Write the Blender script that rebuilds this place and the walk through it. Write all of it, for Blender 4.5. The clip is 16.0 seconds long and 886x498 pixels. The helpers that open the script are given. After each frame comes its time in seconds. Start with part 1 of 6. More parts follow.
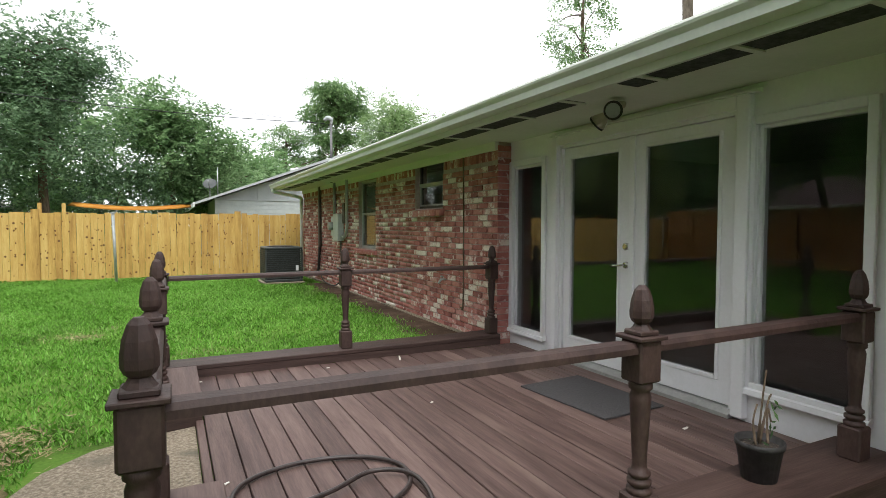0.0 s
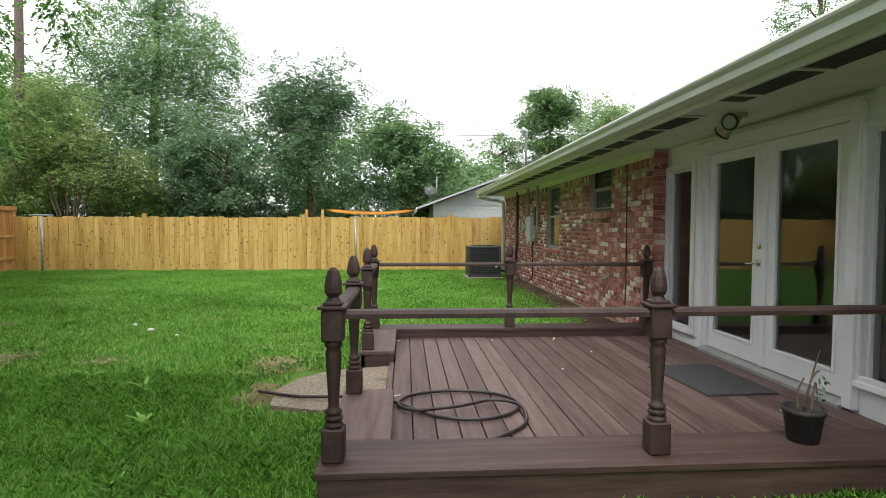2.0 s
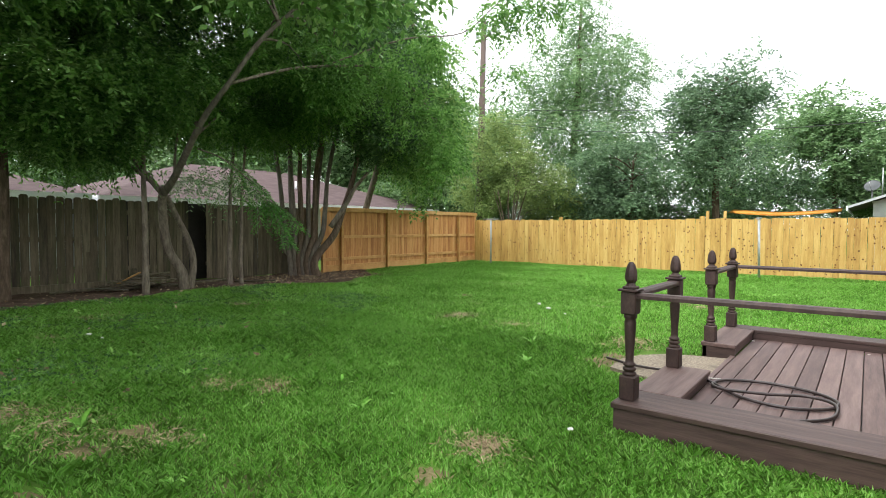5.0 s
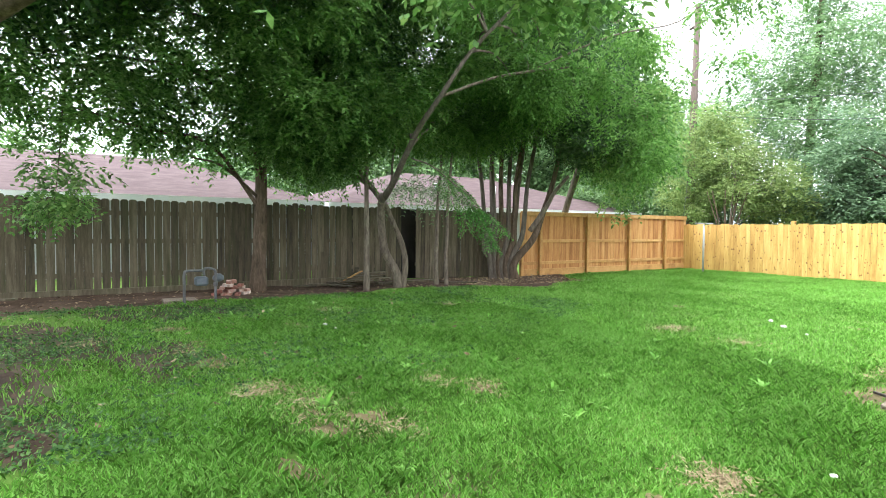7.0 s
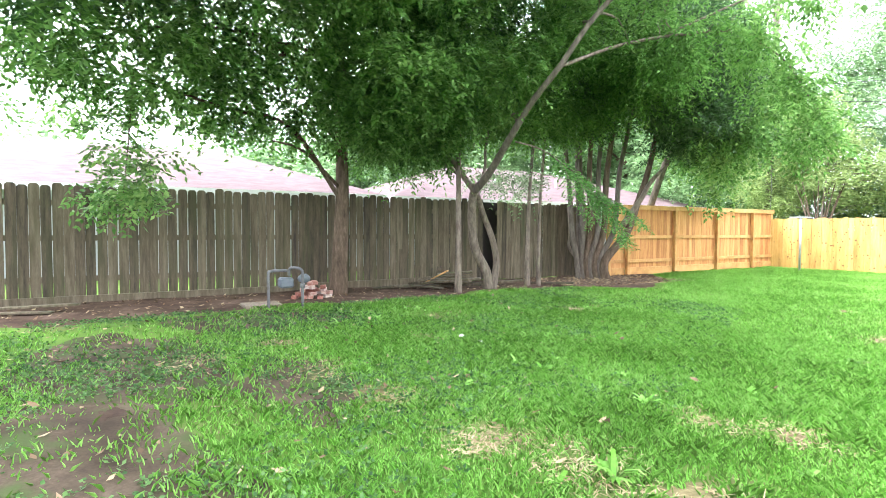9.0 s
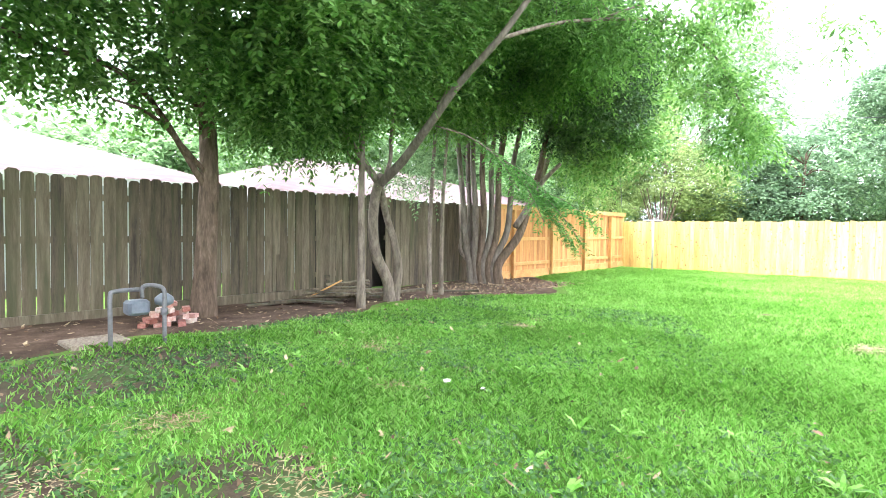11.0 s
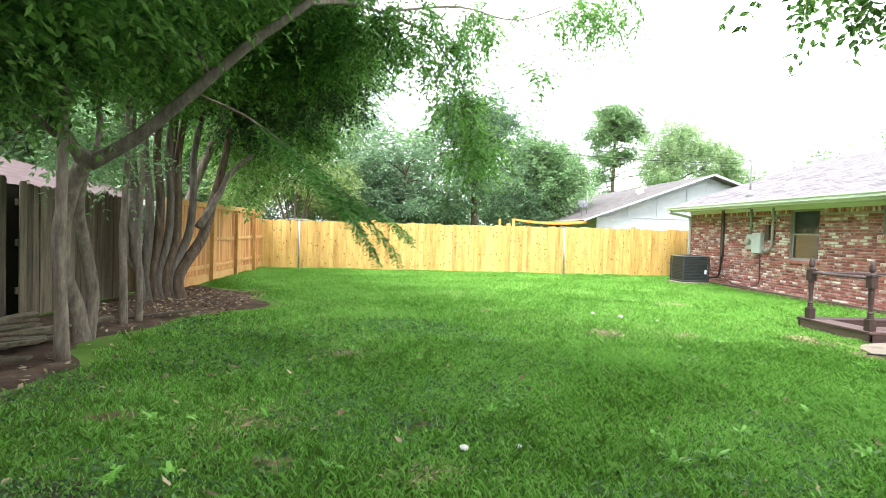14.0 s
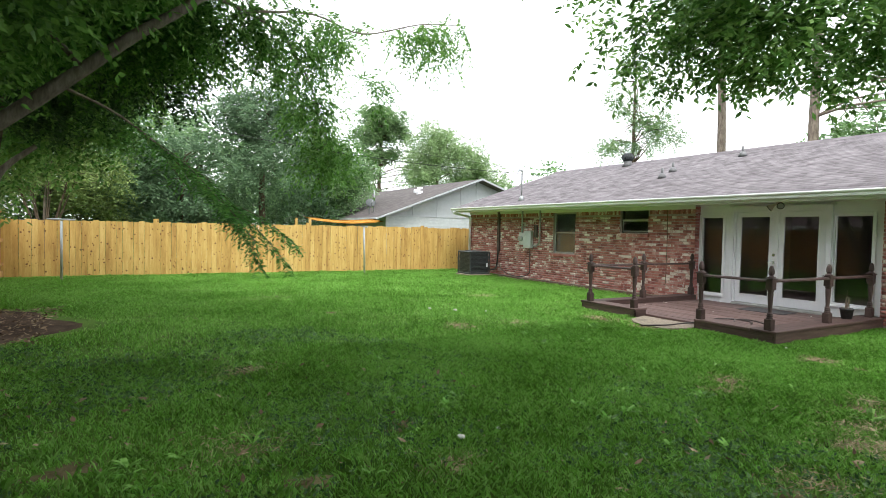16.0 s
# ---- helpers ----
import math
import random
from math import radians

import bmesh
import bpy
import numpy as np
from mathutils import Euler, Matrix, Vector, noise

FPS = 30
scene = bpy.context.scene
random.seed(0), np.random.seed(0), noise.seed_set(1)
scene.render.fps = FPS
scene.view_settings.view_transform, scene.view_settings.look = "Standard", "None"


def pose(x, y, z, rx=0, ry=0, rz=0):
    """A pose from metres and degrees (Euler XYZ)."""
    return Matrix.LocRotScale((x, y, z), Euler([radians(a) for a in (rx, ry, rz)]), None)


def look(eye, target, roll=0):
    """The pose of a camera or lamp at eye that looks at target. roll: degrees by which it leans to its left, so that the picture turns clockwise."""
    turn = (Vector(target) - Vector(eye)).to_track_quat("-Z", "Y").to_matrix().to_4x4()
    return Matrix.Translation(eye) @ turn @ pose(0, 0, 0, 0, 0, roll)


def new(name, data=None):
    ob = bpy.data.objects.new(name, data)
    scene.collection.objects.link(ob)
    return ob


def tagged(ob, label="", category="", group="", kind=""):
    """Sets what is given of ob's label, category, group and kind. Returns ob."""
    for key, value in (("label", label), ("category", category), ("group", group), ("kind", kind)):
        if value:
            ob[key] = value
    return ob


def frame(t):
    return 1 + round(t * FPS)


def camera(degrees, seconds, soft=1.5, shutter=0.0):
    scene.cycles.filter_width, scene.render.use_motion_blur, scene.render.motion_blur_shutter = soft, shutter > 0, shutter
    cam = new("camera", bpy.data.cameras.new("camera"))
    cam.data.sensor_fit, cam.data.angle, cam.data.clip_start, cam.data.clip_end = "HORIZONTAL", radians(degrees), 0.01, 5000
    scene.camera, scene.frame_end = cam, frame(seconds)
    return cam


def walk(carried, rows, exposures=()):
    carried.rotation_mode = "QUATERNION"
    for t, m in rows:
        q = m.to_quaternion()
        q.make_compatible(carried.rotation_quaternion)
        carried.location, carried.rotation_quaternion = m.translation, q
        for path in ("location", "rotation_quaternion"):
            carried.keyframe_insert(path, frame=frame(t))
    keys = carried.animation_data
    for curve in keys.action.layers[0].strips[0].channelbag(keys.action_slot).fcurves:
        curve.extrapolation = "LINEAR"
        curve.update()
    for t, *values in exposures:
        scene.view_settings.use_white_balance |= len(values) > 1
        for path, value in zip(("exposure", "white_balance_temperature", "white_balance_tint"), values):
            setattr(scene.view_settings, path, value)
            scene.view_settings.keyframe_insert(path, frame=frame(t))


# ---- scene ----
cam = camera(77.8, 16.0, 0.65)
PATH = [
    (0, (0.069, -0.136, 1.319), (0.96, 1.652, 1.233), 0.1),
    (0.5, (0.13, -0.426, 1.292), (0.852, 1.438, 1.209), 0.1),
    (1, (0.191, -0.728, 1.294), (0.727, 1.197, 1.213), 0.1),
    (1.5, (0.239, -1.084, 1.319), (0.588, 0.883, 1.238), 0.1),
    (2, (0.346, -1.329, 1.296), (0.483, 0.665, 1.218), 0.2),
    (2.5, (0.506, -1.614, 1.291), (0.336, 0.377, 1.213), 0.1),
    (3, (0.668, -1.866, 1.286), (0.239, 0.086, 1.205), 0.2),
    (3.5, (0.883, -2.093, 1.299), (0.247, -0.198, 1.218), 0.1),
    (4, (1.119, -2.208, 1.293), (0.251, -0.409, 1.211), 0.2),
    (4.5, (1.247, -2.298, 1.309), (0.176, -0.611, 1.228), 0.3),
    (5, (1.269, -2.389, 1.339), (0.044, -0.811, 1.256), 0.3),
    (5.2, (1.258, -2.411, 1.35), (-0.022, -0.876, 1.263), 0.4),
    (7.3, (1.027, -2.502, 1.347), (-0.69, -1.48, 1.272), 0.4),
    (7.5, (0.82, -2.575, 1.305), (-0.908, -1.57, 1.228), 0.3),
    (8, (0.268, -2.79, 1.282), (-1.478, -1.817, 1.209), 0.3),
    (8.2, (0.058, -2.883, 1.268), (-1.696, -1.923, 1.194), 0.3),
    (10.3, (-2.464, -3.197, 1.214), (-3.948, -1.859, 1.139), 0.5),
    (10.5, (-2.66, -3.185, 1.233), (-4.086, -1.785, 1.16), 0.6),
    (11, (-3.204, -3.153, 1.236), (-4.51, -1.64, 1.164), 0.7),
    (11.5, (-3.705, -3.148, 1.23), (-4.758, -1.449, 1.16), 0.6),
    (12, (-4.264, -3.145, 1.256), (-5.062, -1.312, 1.187), 0.9),
    (12.5, (-4.784, -3.226, 1.325), (-5.374, -1.316, 1.252), 1.3),
    (13, (-5.362, -3.198, 1.311), (-5.718, -1.232, 1.24), 1.4),
    (13.5, (-5.956, -3.119, 1.328), (-6.092, -1.125, 1.258), 1.5),
    (14, (-6.409, -3.174, 1.365), (-6.25, -1.182, 1.299), 1.6),
    (14.5, (-6.891, -3.16, 1.395), (-6.469, -1.206, 1.331), 1.6),
    (15, (-7.329, -3.189, 1.394), (-6.72, -1.285, 1.331), 1.5),
    (15.5, (-7.708, -3.204, 1.465), (-6.889, -1.38, 1.401), 1.2),
    (16, (-8.057, -3.154, 1.509), (-7.059, -1.422, 1.442), 1.2),
]

EXPOSURES = [(0.0, 0.7, 6400, 10), (2.5, 0.66, 6400, 10), (3.5, 0.7, 6350, 10), (5.0, 1.2, 6300, 10), (7.3, 2.2, 6000, 13), (8.2, 2.62, 5950, 16), (10.3, 3.34, 5900, 17), (11.5, 3.24, 5900, 17), (12.5, 2.92, 5900, 16), (13.5, 2.4, 6050, 12), (14.5, 1.9, 6150, 10), (15.0, 1.6, 6200, 10), (16.0, 1.1, 6250, 10)]
walk(cam, [(t, look(eye, target, roll)) for t, eye, target, roll in PATH], EXPOSURES)

# ---- light: bright overcast sky ----
world = bpy.data.worlds.new("overcast")
scene.world = world
world.use_nodes = True
wn, wl = world.node_tree.nodes, world.node_tree.links
sky = wn.new("ShaderNodeTexSky")
sky.sky_type, sky.sun_disc = "NISHITA", False
sky.sun_elevation, sky.sun_rotation = radians(58), radians(200)
sky.air_density, sky.dust_density, sky.ozone_density = 1.0, 2.0, 1.0
pale = wn.new("ShaderNodeHueSaturation")
pale.inputs["Saturation"].default_value = 0.12
wl.new(sky.outputs["Color"], pale.inputs["Color"])
deck_of_cloud = wn.new("ShaderNodeMix")
deck_of_cloud.data_type = "RGBA"
deck_of_cloud.inputs["Factor"].default_value = 0.8
deck_of_cloud.inputs[7].default_value = (8.6, 8.7, 8.8, 1)
wl.new(pale.outputs["Color"], deck_of_cloud.inputs[6])
wl.new(deck_of_cloud.outputs[2], wn["Background"].inputs["Color"])
wn["Background"].inputs["Strength"].default_value = 0.15
sun_data = bpy.data.lights.new("sun", "SUN")
sun_data.energy, sun_data.angle, sun_data.color = 1.5, radians(25), (1.0, 0.97, 0.92)
sun = new("sun", sun_data)
sun.rotation_euler = (radians(32), 0, radians(-20))


# ---- materials ----
def ramp(nodes, links, fac, stops):
    r = nodes.new("ShaderNodeValToRGB")
    while len(r.color_ramp.elements) < len(stops):
        r.color_ramp.elements.new(0.5)
    for e, (p, c) in zip(r.color_ramp.elements, stops):
        e.position, e.color = p, (*c, 1)
    links.new(fac, r.inputs["Fac"])
    return r.outputs["Color"]


def surface(name, stops, scale=4.0, stretch=(1, 1, 1), rough=0.7, bump=0.2, fine=40.0, vary=0.0, metal=0.0, stain=None, stain_at=(0.55, 0.7), stain_scale=0.8, translucent=0.0, spec=0.5, world_space=False, knots=None):
    """A material with grain, a second finer grain, tone by piece (vary) and stains."""
    m = bpy.data.materials.new(name)
    m.use_nodes = True
    n, l = m.node_tree.nodes, m.node_tree.links
    bsdf = n["Principled BSDF"]
    tc = n.new("ShaderNodeTexCoord")
    mp = n.new("ShaderNodeMapping")
    mp.inputs["Scale"].default_value = stretch
    coord = tc.outputs["Object"]
    if world_space:
        geo_p = n.new("ShaderNodeNewGeometry")
        coord = geo_p.outputs["Position"]
    oi = n.new("ShaderNodeObjectInfo")
    off = n.new("ShaderNodeVectorMath")
    off.operation = "MULTIPLY_ADD"
    l.new(oi.outputs["Random"], off.inputs[0])
    off.inputs[1].default_value = (31, 17, 53) if not world_space else (0, 0, 0)
    l.new(coord, off.inputs[2])
    l.new(off.outputs[0], mp.inputs["Vector"])
    n1 = n.new("ShaderNodeTexNoise")
    n1.inputs["Scale"].default_value, n1.inputs["Detail"].default_value, n1.inputs["Roughness"].default_value = scale, 6, 0.6
    n2 = n.new("ShaderNodeTexNoise")
    n2.inputs["Scale"].default_value, n2.inputs["Detail"].default_value = fine, 3
    for nn in (n1, n2):
        l.new(mp.outputs["Vector"], nn.inputs["Vector"])
    mixf = n.new("ShaderNodeMath")
    mixf.operation = "MULTIPLY_ADD"
    l.new(n2.outputs["Fac"], mixf.inputs[0])
    mixf.inputs[1].default_value = 0.35
    sub = n.new("ShaderNodeMath")
    sub.operation = "SUBTRACT"
    l.new(n1.outputs["Fac"], sub.inputs[0])
    sub.inputs[1].default_value = 0.175
    l.new(sub.outputs[0], mixf.inputs[2])
    fac = mixf.outputs[0]
    geo = n.new("ShaderNodeNewGeometry")
    add = n.new("ShaderNodeMath")
    add.operation = "ADD"
    l.new(oi.outputs["Random"], add.inputs[0])
    l.new(geo.outputs["Random Per Island"], add.inputs[1])
    fr = n.new("ShaderNodeMath")
    fr.operation = "FRACT"
    l.new(add.outputs[0], fr.inputs[0])
    if vary:
        v = n.new("ShaderNodeMath")
        v.operation = "MULTIPLY_ADD"
        l.new(fr.outputs[0], v.inputs[0])
        v.inputs[1].default_value = vary
        s2 = n.new("ShaderNodeMath")
        s2.operation = "SUBTRACT"
        l.new(fac, s2.inputs[0])
        s2.inputs[1].default_value = vary / 2
        l.new(s2.outputs[0], v.inputs[2])
        fac = v.outputs[0]
    col = ramp(n, l, fac, stops)
    if stain:
        n3 = n.new("ShaderNodeTexNoise")
        n3.inputs["Scale"].default_value, n3.inputs["Detail"].default_value = stain_scale, 5
        l.new(mp.outputs["Vector"], n3.inputs["Vector"])
        mask = ramp(n, l, n3.outputs["Fac"], [(stain_at[0], (0, 0, 0)), (stain_at[1], (1, 1, 1))])
        mx = n.new("ShaderNodeMix")
        mx.data_type = "RGBA"
        l.new(mask, mx.inputs["Factor"])
        l.new(col, mx.inputs[6])
        mx.inputs[7].default_value = (*stain, 1)
        col = mx.outputs[2]
    if knots:
        vo = n.new("ShaderNodeTexVoronoi")
        vo.inputs["Scale"].default_value = 5
        l.new(off.outputs[0], vo.inputs["Vector"])
        kmask = ramp(n, l, vo.outputs["Distance"], [(0.09, (0.95, 0.95, 0.95)), (0.16, (0, 0, 0))])
        kx = n.new("ShaderNodeMix")
        kx.data_type = "RGBA"
        l.new(kmask, kx.inputs["Factor"])
        l.new(col, kx.inputs[6])
        kx.inputs[7].default_value = (*knots, 1)
        col = kx.outputs[2]
    l.new(col, bsdf.inputs["Base Color"])
    bsdf.inputs["Roughness"].default_value = rough
    bsdf.inputs["Metallic"].default_value = metal
    bsdf.inputs["Specular IOR Level"].default_value = spec
    if bump:
        b = n.new("ShaderNodeBump")
        b.inputs["Strength"].default_value, b.inputs["Distance"].default_value = bump, 0.01
        l.new(mixf.outputs[0], b.inputs["Height"])
        l.new(b.outputs["Normal"], bsdf.inputs["Normal"])
    if translucent:
        tr = n.new("ShaderNodeBsdfTranslucent")
        l.new(col, tr.inputs["Color"])
        ms = n.new("ShaderNodeMixShader")
        ms.inputs[0].default_value = translucent
        l.new(bsdf.outputs[0], ms.inputs[1])
        l.new(tr.outputs[0], ms.inputs[2])
        l.new(ms.outputs[0], n["Material Output"].inputs["Surface"])
    return m


GRASS = surface("grass_blades", [(0.2, (0.1, 0.22, 0.028)), (0.5, (0.205, 0.49, 0.062)), (0.8, (0.35, 0.63, 0.15))], 0.6, rough=0.5, bump=0, vary=0.7, translucent=0.45, spec=0.3, world_space=True)
SOIL = surface("lawn_soil", [(0.3, (0.06, 0.11, 0.02)), (0.5, (0.1, 0.19, 0.03)), (0.7, (0.15, 0.25, 0.045))], 1.2, rough=0.95, bump=0.6, fine=60, stain=(0.12, 0.09, 0.055), stain_at=(0.58, 0.72), stain_scale=0.6, spec=0.1)
DIRT = surface("bare_dirt", [(0.3, (0.045, 0.029, 0.02)), (0.55, (0.09, 0.06, 0.042)), (0.75, (0.17, 0.12, 0.088))], 3, rough=0.95, bump=0.8, fine=45, spec=0.1)
WORN = surface("worn_lawn_soil", [(0.3, (0.04, 0.03, 0.02)), (0.5, (0.075, 0.057, 0.038)), (0.7, (0.13, 0.1, 0.07))], 2.5, rough=0.95, bump=0.8, fine=50, stain=(0.06, 0.085, 0.028), stain_at=(0.48, 0.6), stain_scale=2.2, spec=0.1)
THATCH = surface("dry_thatch", [(0.3, (0.09, 0.075, 0.035)), (0.5, (0.16, 0.135, 0.065)), (0.7, (0.26, 0.22, 0.11))], 6, rough=0.95, bump=0.8, fine=60, spec=0.1)
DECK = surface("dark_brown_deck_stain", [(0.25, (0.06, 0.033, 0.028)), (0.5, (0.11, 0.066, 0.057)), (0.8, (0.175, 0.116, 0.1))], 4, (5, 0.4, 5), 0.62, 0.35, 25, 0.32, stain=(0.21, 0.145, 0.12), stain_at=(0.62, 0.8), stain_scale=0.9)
# darker tone, grain along x: fascias, ledges and risers running that way
DECK_X = surface("dark_brown_deck_crosswise", [(0.25, (0.028, 0.014, 0.011)), (0.5, (0.052, 0.028, 0.023)), (0.8, (0.098, 0.059, 0.049))], 4, (0.4, 5, 5), 0.62, 0.35, 25, 0.2)
POSTWOOD = surface("dark_brown_post_paint", [(0.25, (0.024, 0.011, 0.009)), (0.5, (0.042, 0.021, 0.017)), (0.8, (0.072, 0.042, 0.034))], 5, (2, 2, 1), 0.65, 0.3, 40, 0.1)
PINE = surface("new_pine_boards", [(0.2, (0.34, 0.185, 0.045)), (0.5, (0.52, 0.32, 0.085)), (0.8, (0.64, 0.44, 0.15))], 2.2, (5, 5, 0.6), 0.75, 0.15, 18, 0.28, stain=(0.17, 0.08, 0.02), stain_at=(0.72, 0.76), stain_scale=3.2, knots=(0.13, 0.055, 0.018))
CEDAR = surface("cedar_boards", [(0.2, (0.3, 0.12, 0.035)), (0.5, (0.5, 0.24, 0.075)), (0.8, (0.62, 0.36, 0.14))], 2.2, (5, 5, 0.6), 0.75, 0.15, 18, 0.35)
CEDARFRAME = surface("cedar_posts_and_rails", [(0.2, (0.33, 0.16, 0.05)), (0.5, (0.5, 0.28, 0.09)), (0.8, (0.6, 0.37, 0.15))], 2.2, (5, 2, 2), 0.75, 0.15, 18, 0.2)
GREYWOOD = surface("weathered_grey_boards", [(0.2, (0.036, 0.028, 0.019)), (0.5, (0.1, 0.081, 0.05)), (0.8, (0.185, 0.154, 0.1))], 2.4, (7, 7, 0.7), 0.9, 0.4, 20, 0.35, stain=(0.055, 0.058, 0.024), stain_at=(0.5, 0.76), stain_scale=0.9)
WHITE = surface("white_paint", [(0.3, (0.74, 0.74, 0.76)), (0.7, (0.84, 0.84, 0.87))], 1.5, rough=0.45, bump=0.05)
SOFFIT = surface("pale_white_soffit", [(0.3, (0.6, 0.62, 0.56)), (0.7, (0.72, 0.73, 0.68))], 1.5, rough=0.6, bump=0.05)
GUTTER = surface("white_gutter_metal", [(0.3, (0.62, 0.66, 0.6)), (0.7, (0.74, 0.77, 0.71))], 2, rough=0.35, bump=0.05)
VENT = surface("dark_soffit_screen", [(0.3, (0.02, 0.022, 0.02)), (0.7, (0.06, 0.065, 0.06))], 20, rough=0.8)
BRICK = surface("old_red_brick", [(0.08, (0.22, 0.085, 0.078)), (0.32, (0.36, 0.135, 0.115)), (0.56, (0.44, 0.19, 0.165)), (0.72, (0.5, 0.28, 0.25)), (0.78, (0.66, 0.56, 0.5)), (1.0, (0.78, 0.73, 0.66))], 5, rough=0.9, bump=0.5, fine=45, vary=0.7, stain=(0.62, 0.5, 0.46), stain_at=(0.6, 0.7), stain_scale=13, spec=0.2, world_space=True)
MORTAR = surface("dusty_red_grey_mortar", [(0.3, (0.32, 0.24, 0.215)), (0.7, (0.48, 0.39, 0.355))], 6, rough=0.95, bump=0.5)
SHINGLE = surface("grey_shingles", [(0.2, (0.13, 0.115, 0.12)), (0.5, (0.2, 0.182, 0.19)), (0.8, (0.28, 0.257, 0.265))], 3, rough=0.95, bump=0.4, fine=60, vary=0.35, spec=0.15)
PIPEGREY = surface("dull_grey_pipe", [(0.3, (0.1, 0.1, 0.1)), (0.7, (0.18, 0.18, 0.18))], 8, rough=0.55, bump=0.1, metal=0.3)
DARKSHINGLE = surface("dark_grey_shingles", [(0.2, (0.07, 0.062, 0.06)), (0.5, (0.11, 0.098, 0.095)), (0.8, (0.16, 0.145, 0.14))], 3, rough=0.95, bump=0.4, fine=60, spec=0.12)
ROOFRED = surface("brown_grey_roof_shingles", [(0.2, (0.075, 0.053, 0.053)), (0.5, (0.108, 0.077, 0.077)), (0.8, (0.15, 0.112, 0.108))], 2, (1, 1, 6), rough=0.95, bump=0.5, fine=40, vary=0.2, spec=0.15)
CONCRETE = surface("pebbled_concrete", [(0.25, (0.09, 0.07, 0.05)), (0.5, (0.24, 0.195, 0.14)), (0.75, (0.42, 0.36, 0.28))], 45, rough=0.95, bump=1.0, fine=120, stain=(0.13, 0.11, 0.08), stain_scale=2.5)
BLACKRUBBER = surface("black_rubber", [(0.3, (0.014, 0.013, 0.013)), (0.7, (0.04, 0.037, 0.036))], 30, rough=0.65, bump=0.4)
HOSE = surface("dark_hose", [(0.3, (0.02, 0.014, 0.013)), (0.7, (0.05, 0.036, 0.033))], 10, rough=0.45, bump=0.1)
MAT_RUG = surface("grey_black_doormat", [(0.3, (0.03, 0.028, 0.03)), (0.7, (0.075, 0.07, 0.072))], 60, rough=0.95, bump=0.8, fine=160)
ACMETAL = surface("dark_green_grey_metal", [(0.3, (0.028, 0.033, 0.033)), (0.7, (0.055, 0.063, 0.063))], 4, rough=0.5, bump=0.05, metal=0.1)
GREYMETAL = surface("grey_galvanised_metal", [(0.3, (0.3, 0.32, 0.32)), (0.7, (0.45, 0.47, 0.47))], 6, rough=0.45, bump=0.05, metal=0.5)
BOXPAINT = surface("pale_grey_box_paint", [(0.3, (0.42, 0.46, 0.44)), (0.7, (0.55, 0.58, 0.56))], 4, rough=0.5, bump=0.05)
BRONZE = surface("brown_window_aluminium", [(0.3, (0.05, 0.04, 0.035)), (0.7, (0.1, 0.085, 0.075))], 5, rough=0.5, bump=0.05, metal=0.2)
WINGREY = surface("grey_window_aluminium", [(0.3, (0.3, 0.3, 0.29)), (0.7, (0.42, 0.42, 0.4))], 5, rough=0.5, bump=0.05, metal=0.3)
BLIND = surface("grey_blind_slats", [(0.3, (0.2, 0.205, 0.19)), (0.7, (0.28, 0.285, 0.27))], 5, rough=0.6, bump=0.05)
BARK = surface("grey_brown_bark", [(0.2, (0.07, 0.055, 0.042)), (0.5, (0.17, 0.14, 0.11)), (0.8, (0.3, 0.26, 0.2))], 5, (3, 3, 0.7), 0.95, 0.8, 22, spec=0.15)
# darker copy of BARK: the shade under the crowns is in the colour
SHADEDBARK = surface("shaded_grey_bark", [(0.2, (0.055, 0.045, 0.036)), (0.5, (0.13, 0.11, 0.088)), (0.8, (0.22, 0.19, 0.155))], 5, (3, 3, 0.7), 0.95, 0.8, 22, spec=0.15)
KNOT = surface("dark_wood_knot", [(0.3, (0.12, 0.05, 0.012)), (0.7, (0.24, 0.11, 0.03))], 30, rough=0.8, bump=0)
DARKBARK = surface("dark_brown_bark", [(0.2, (0.04, 0.03, 0.02)), (0.5, (0.11, 0.08, 0.056)), (0.8, (0.22, 0.165, 0.12))], 5, (3, 3, 0.7), 0.95, 0.9, 22, spec=0.15)


def leafmat(name, dark, mid, light, tr=0.45):
    return surface(name, [(0.2, dark), (0.5, mid), (0.8, light)], 0.7, rough=0.5, bump=0, vary=0.55, translucent=tr, spec=0.3, world_space=True)


LEAF_BRIGHT = leafmat("bright_green_leaves", (0.07, 0.16, 0.035), (0.15, 0.31, 0.07), (0.3, 0.47, 0.14), 0.42)
LEAF_DARK = leafmat("dark_glossy_leaves", (0.025, 0.06, 0.02), (0.05, 0.11, 0.035), (0.1, 0.19, 0.06), 0.3)
LEAF_DEEP = leafmat("deep_green_feathery_leaves", (0.03, 0.085, 0.022), (0.065, 0.16, 0.04), (0.15, 0.28, 0.08), 0.35)
LEAF_FERN = leafmat("fern_green_leaves", (0.06, 0.17, 0.035), (0.12, 0.3, 0.065), (0.22, 0.42, 0.1), 0.5)
LEAF_SHADE = leafmat("mid_green_shade_tree_leaves", (0.06, 0.15, 0.028), (0.13, 0.28, 0.055), (0.24, 0.43, 0.11), 0.58)
LEAF_OAK = leafmat("grey_green_oak_leaves", (0.09, 0.15, 0.08), (0.16, 0.26, 0.14), (0.24, 0.36, 0.2), 0.5)
LEAF_MID = leafmat("mid_green_leaves", (0.1, 0.18, 0.075), (0.2, 0.33, 0.14), (0.31, 0.46, 0.22), 0.5)
LEAF_OLIVE = leafmat("olive_green_leaves", (0.13, 0.19, 0.06), (0.23, 0.32, 0.1), (0.34, 0.43, 0.16), 0.5)
LEAF_PINE = leafmat("pine_needles", (0.12, 0.2, 0.09), (0.21, 0.33, 0.14), (0.3, 0.43, 0.2), 0.5)
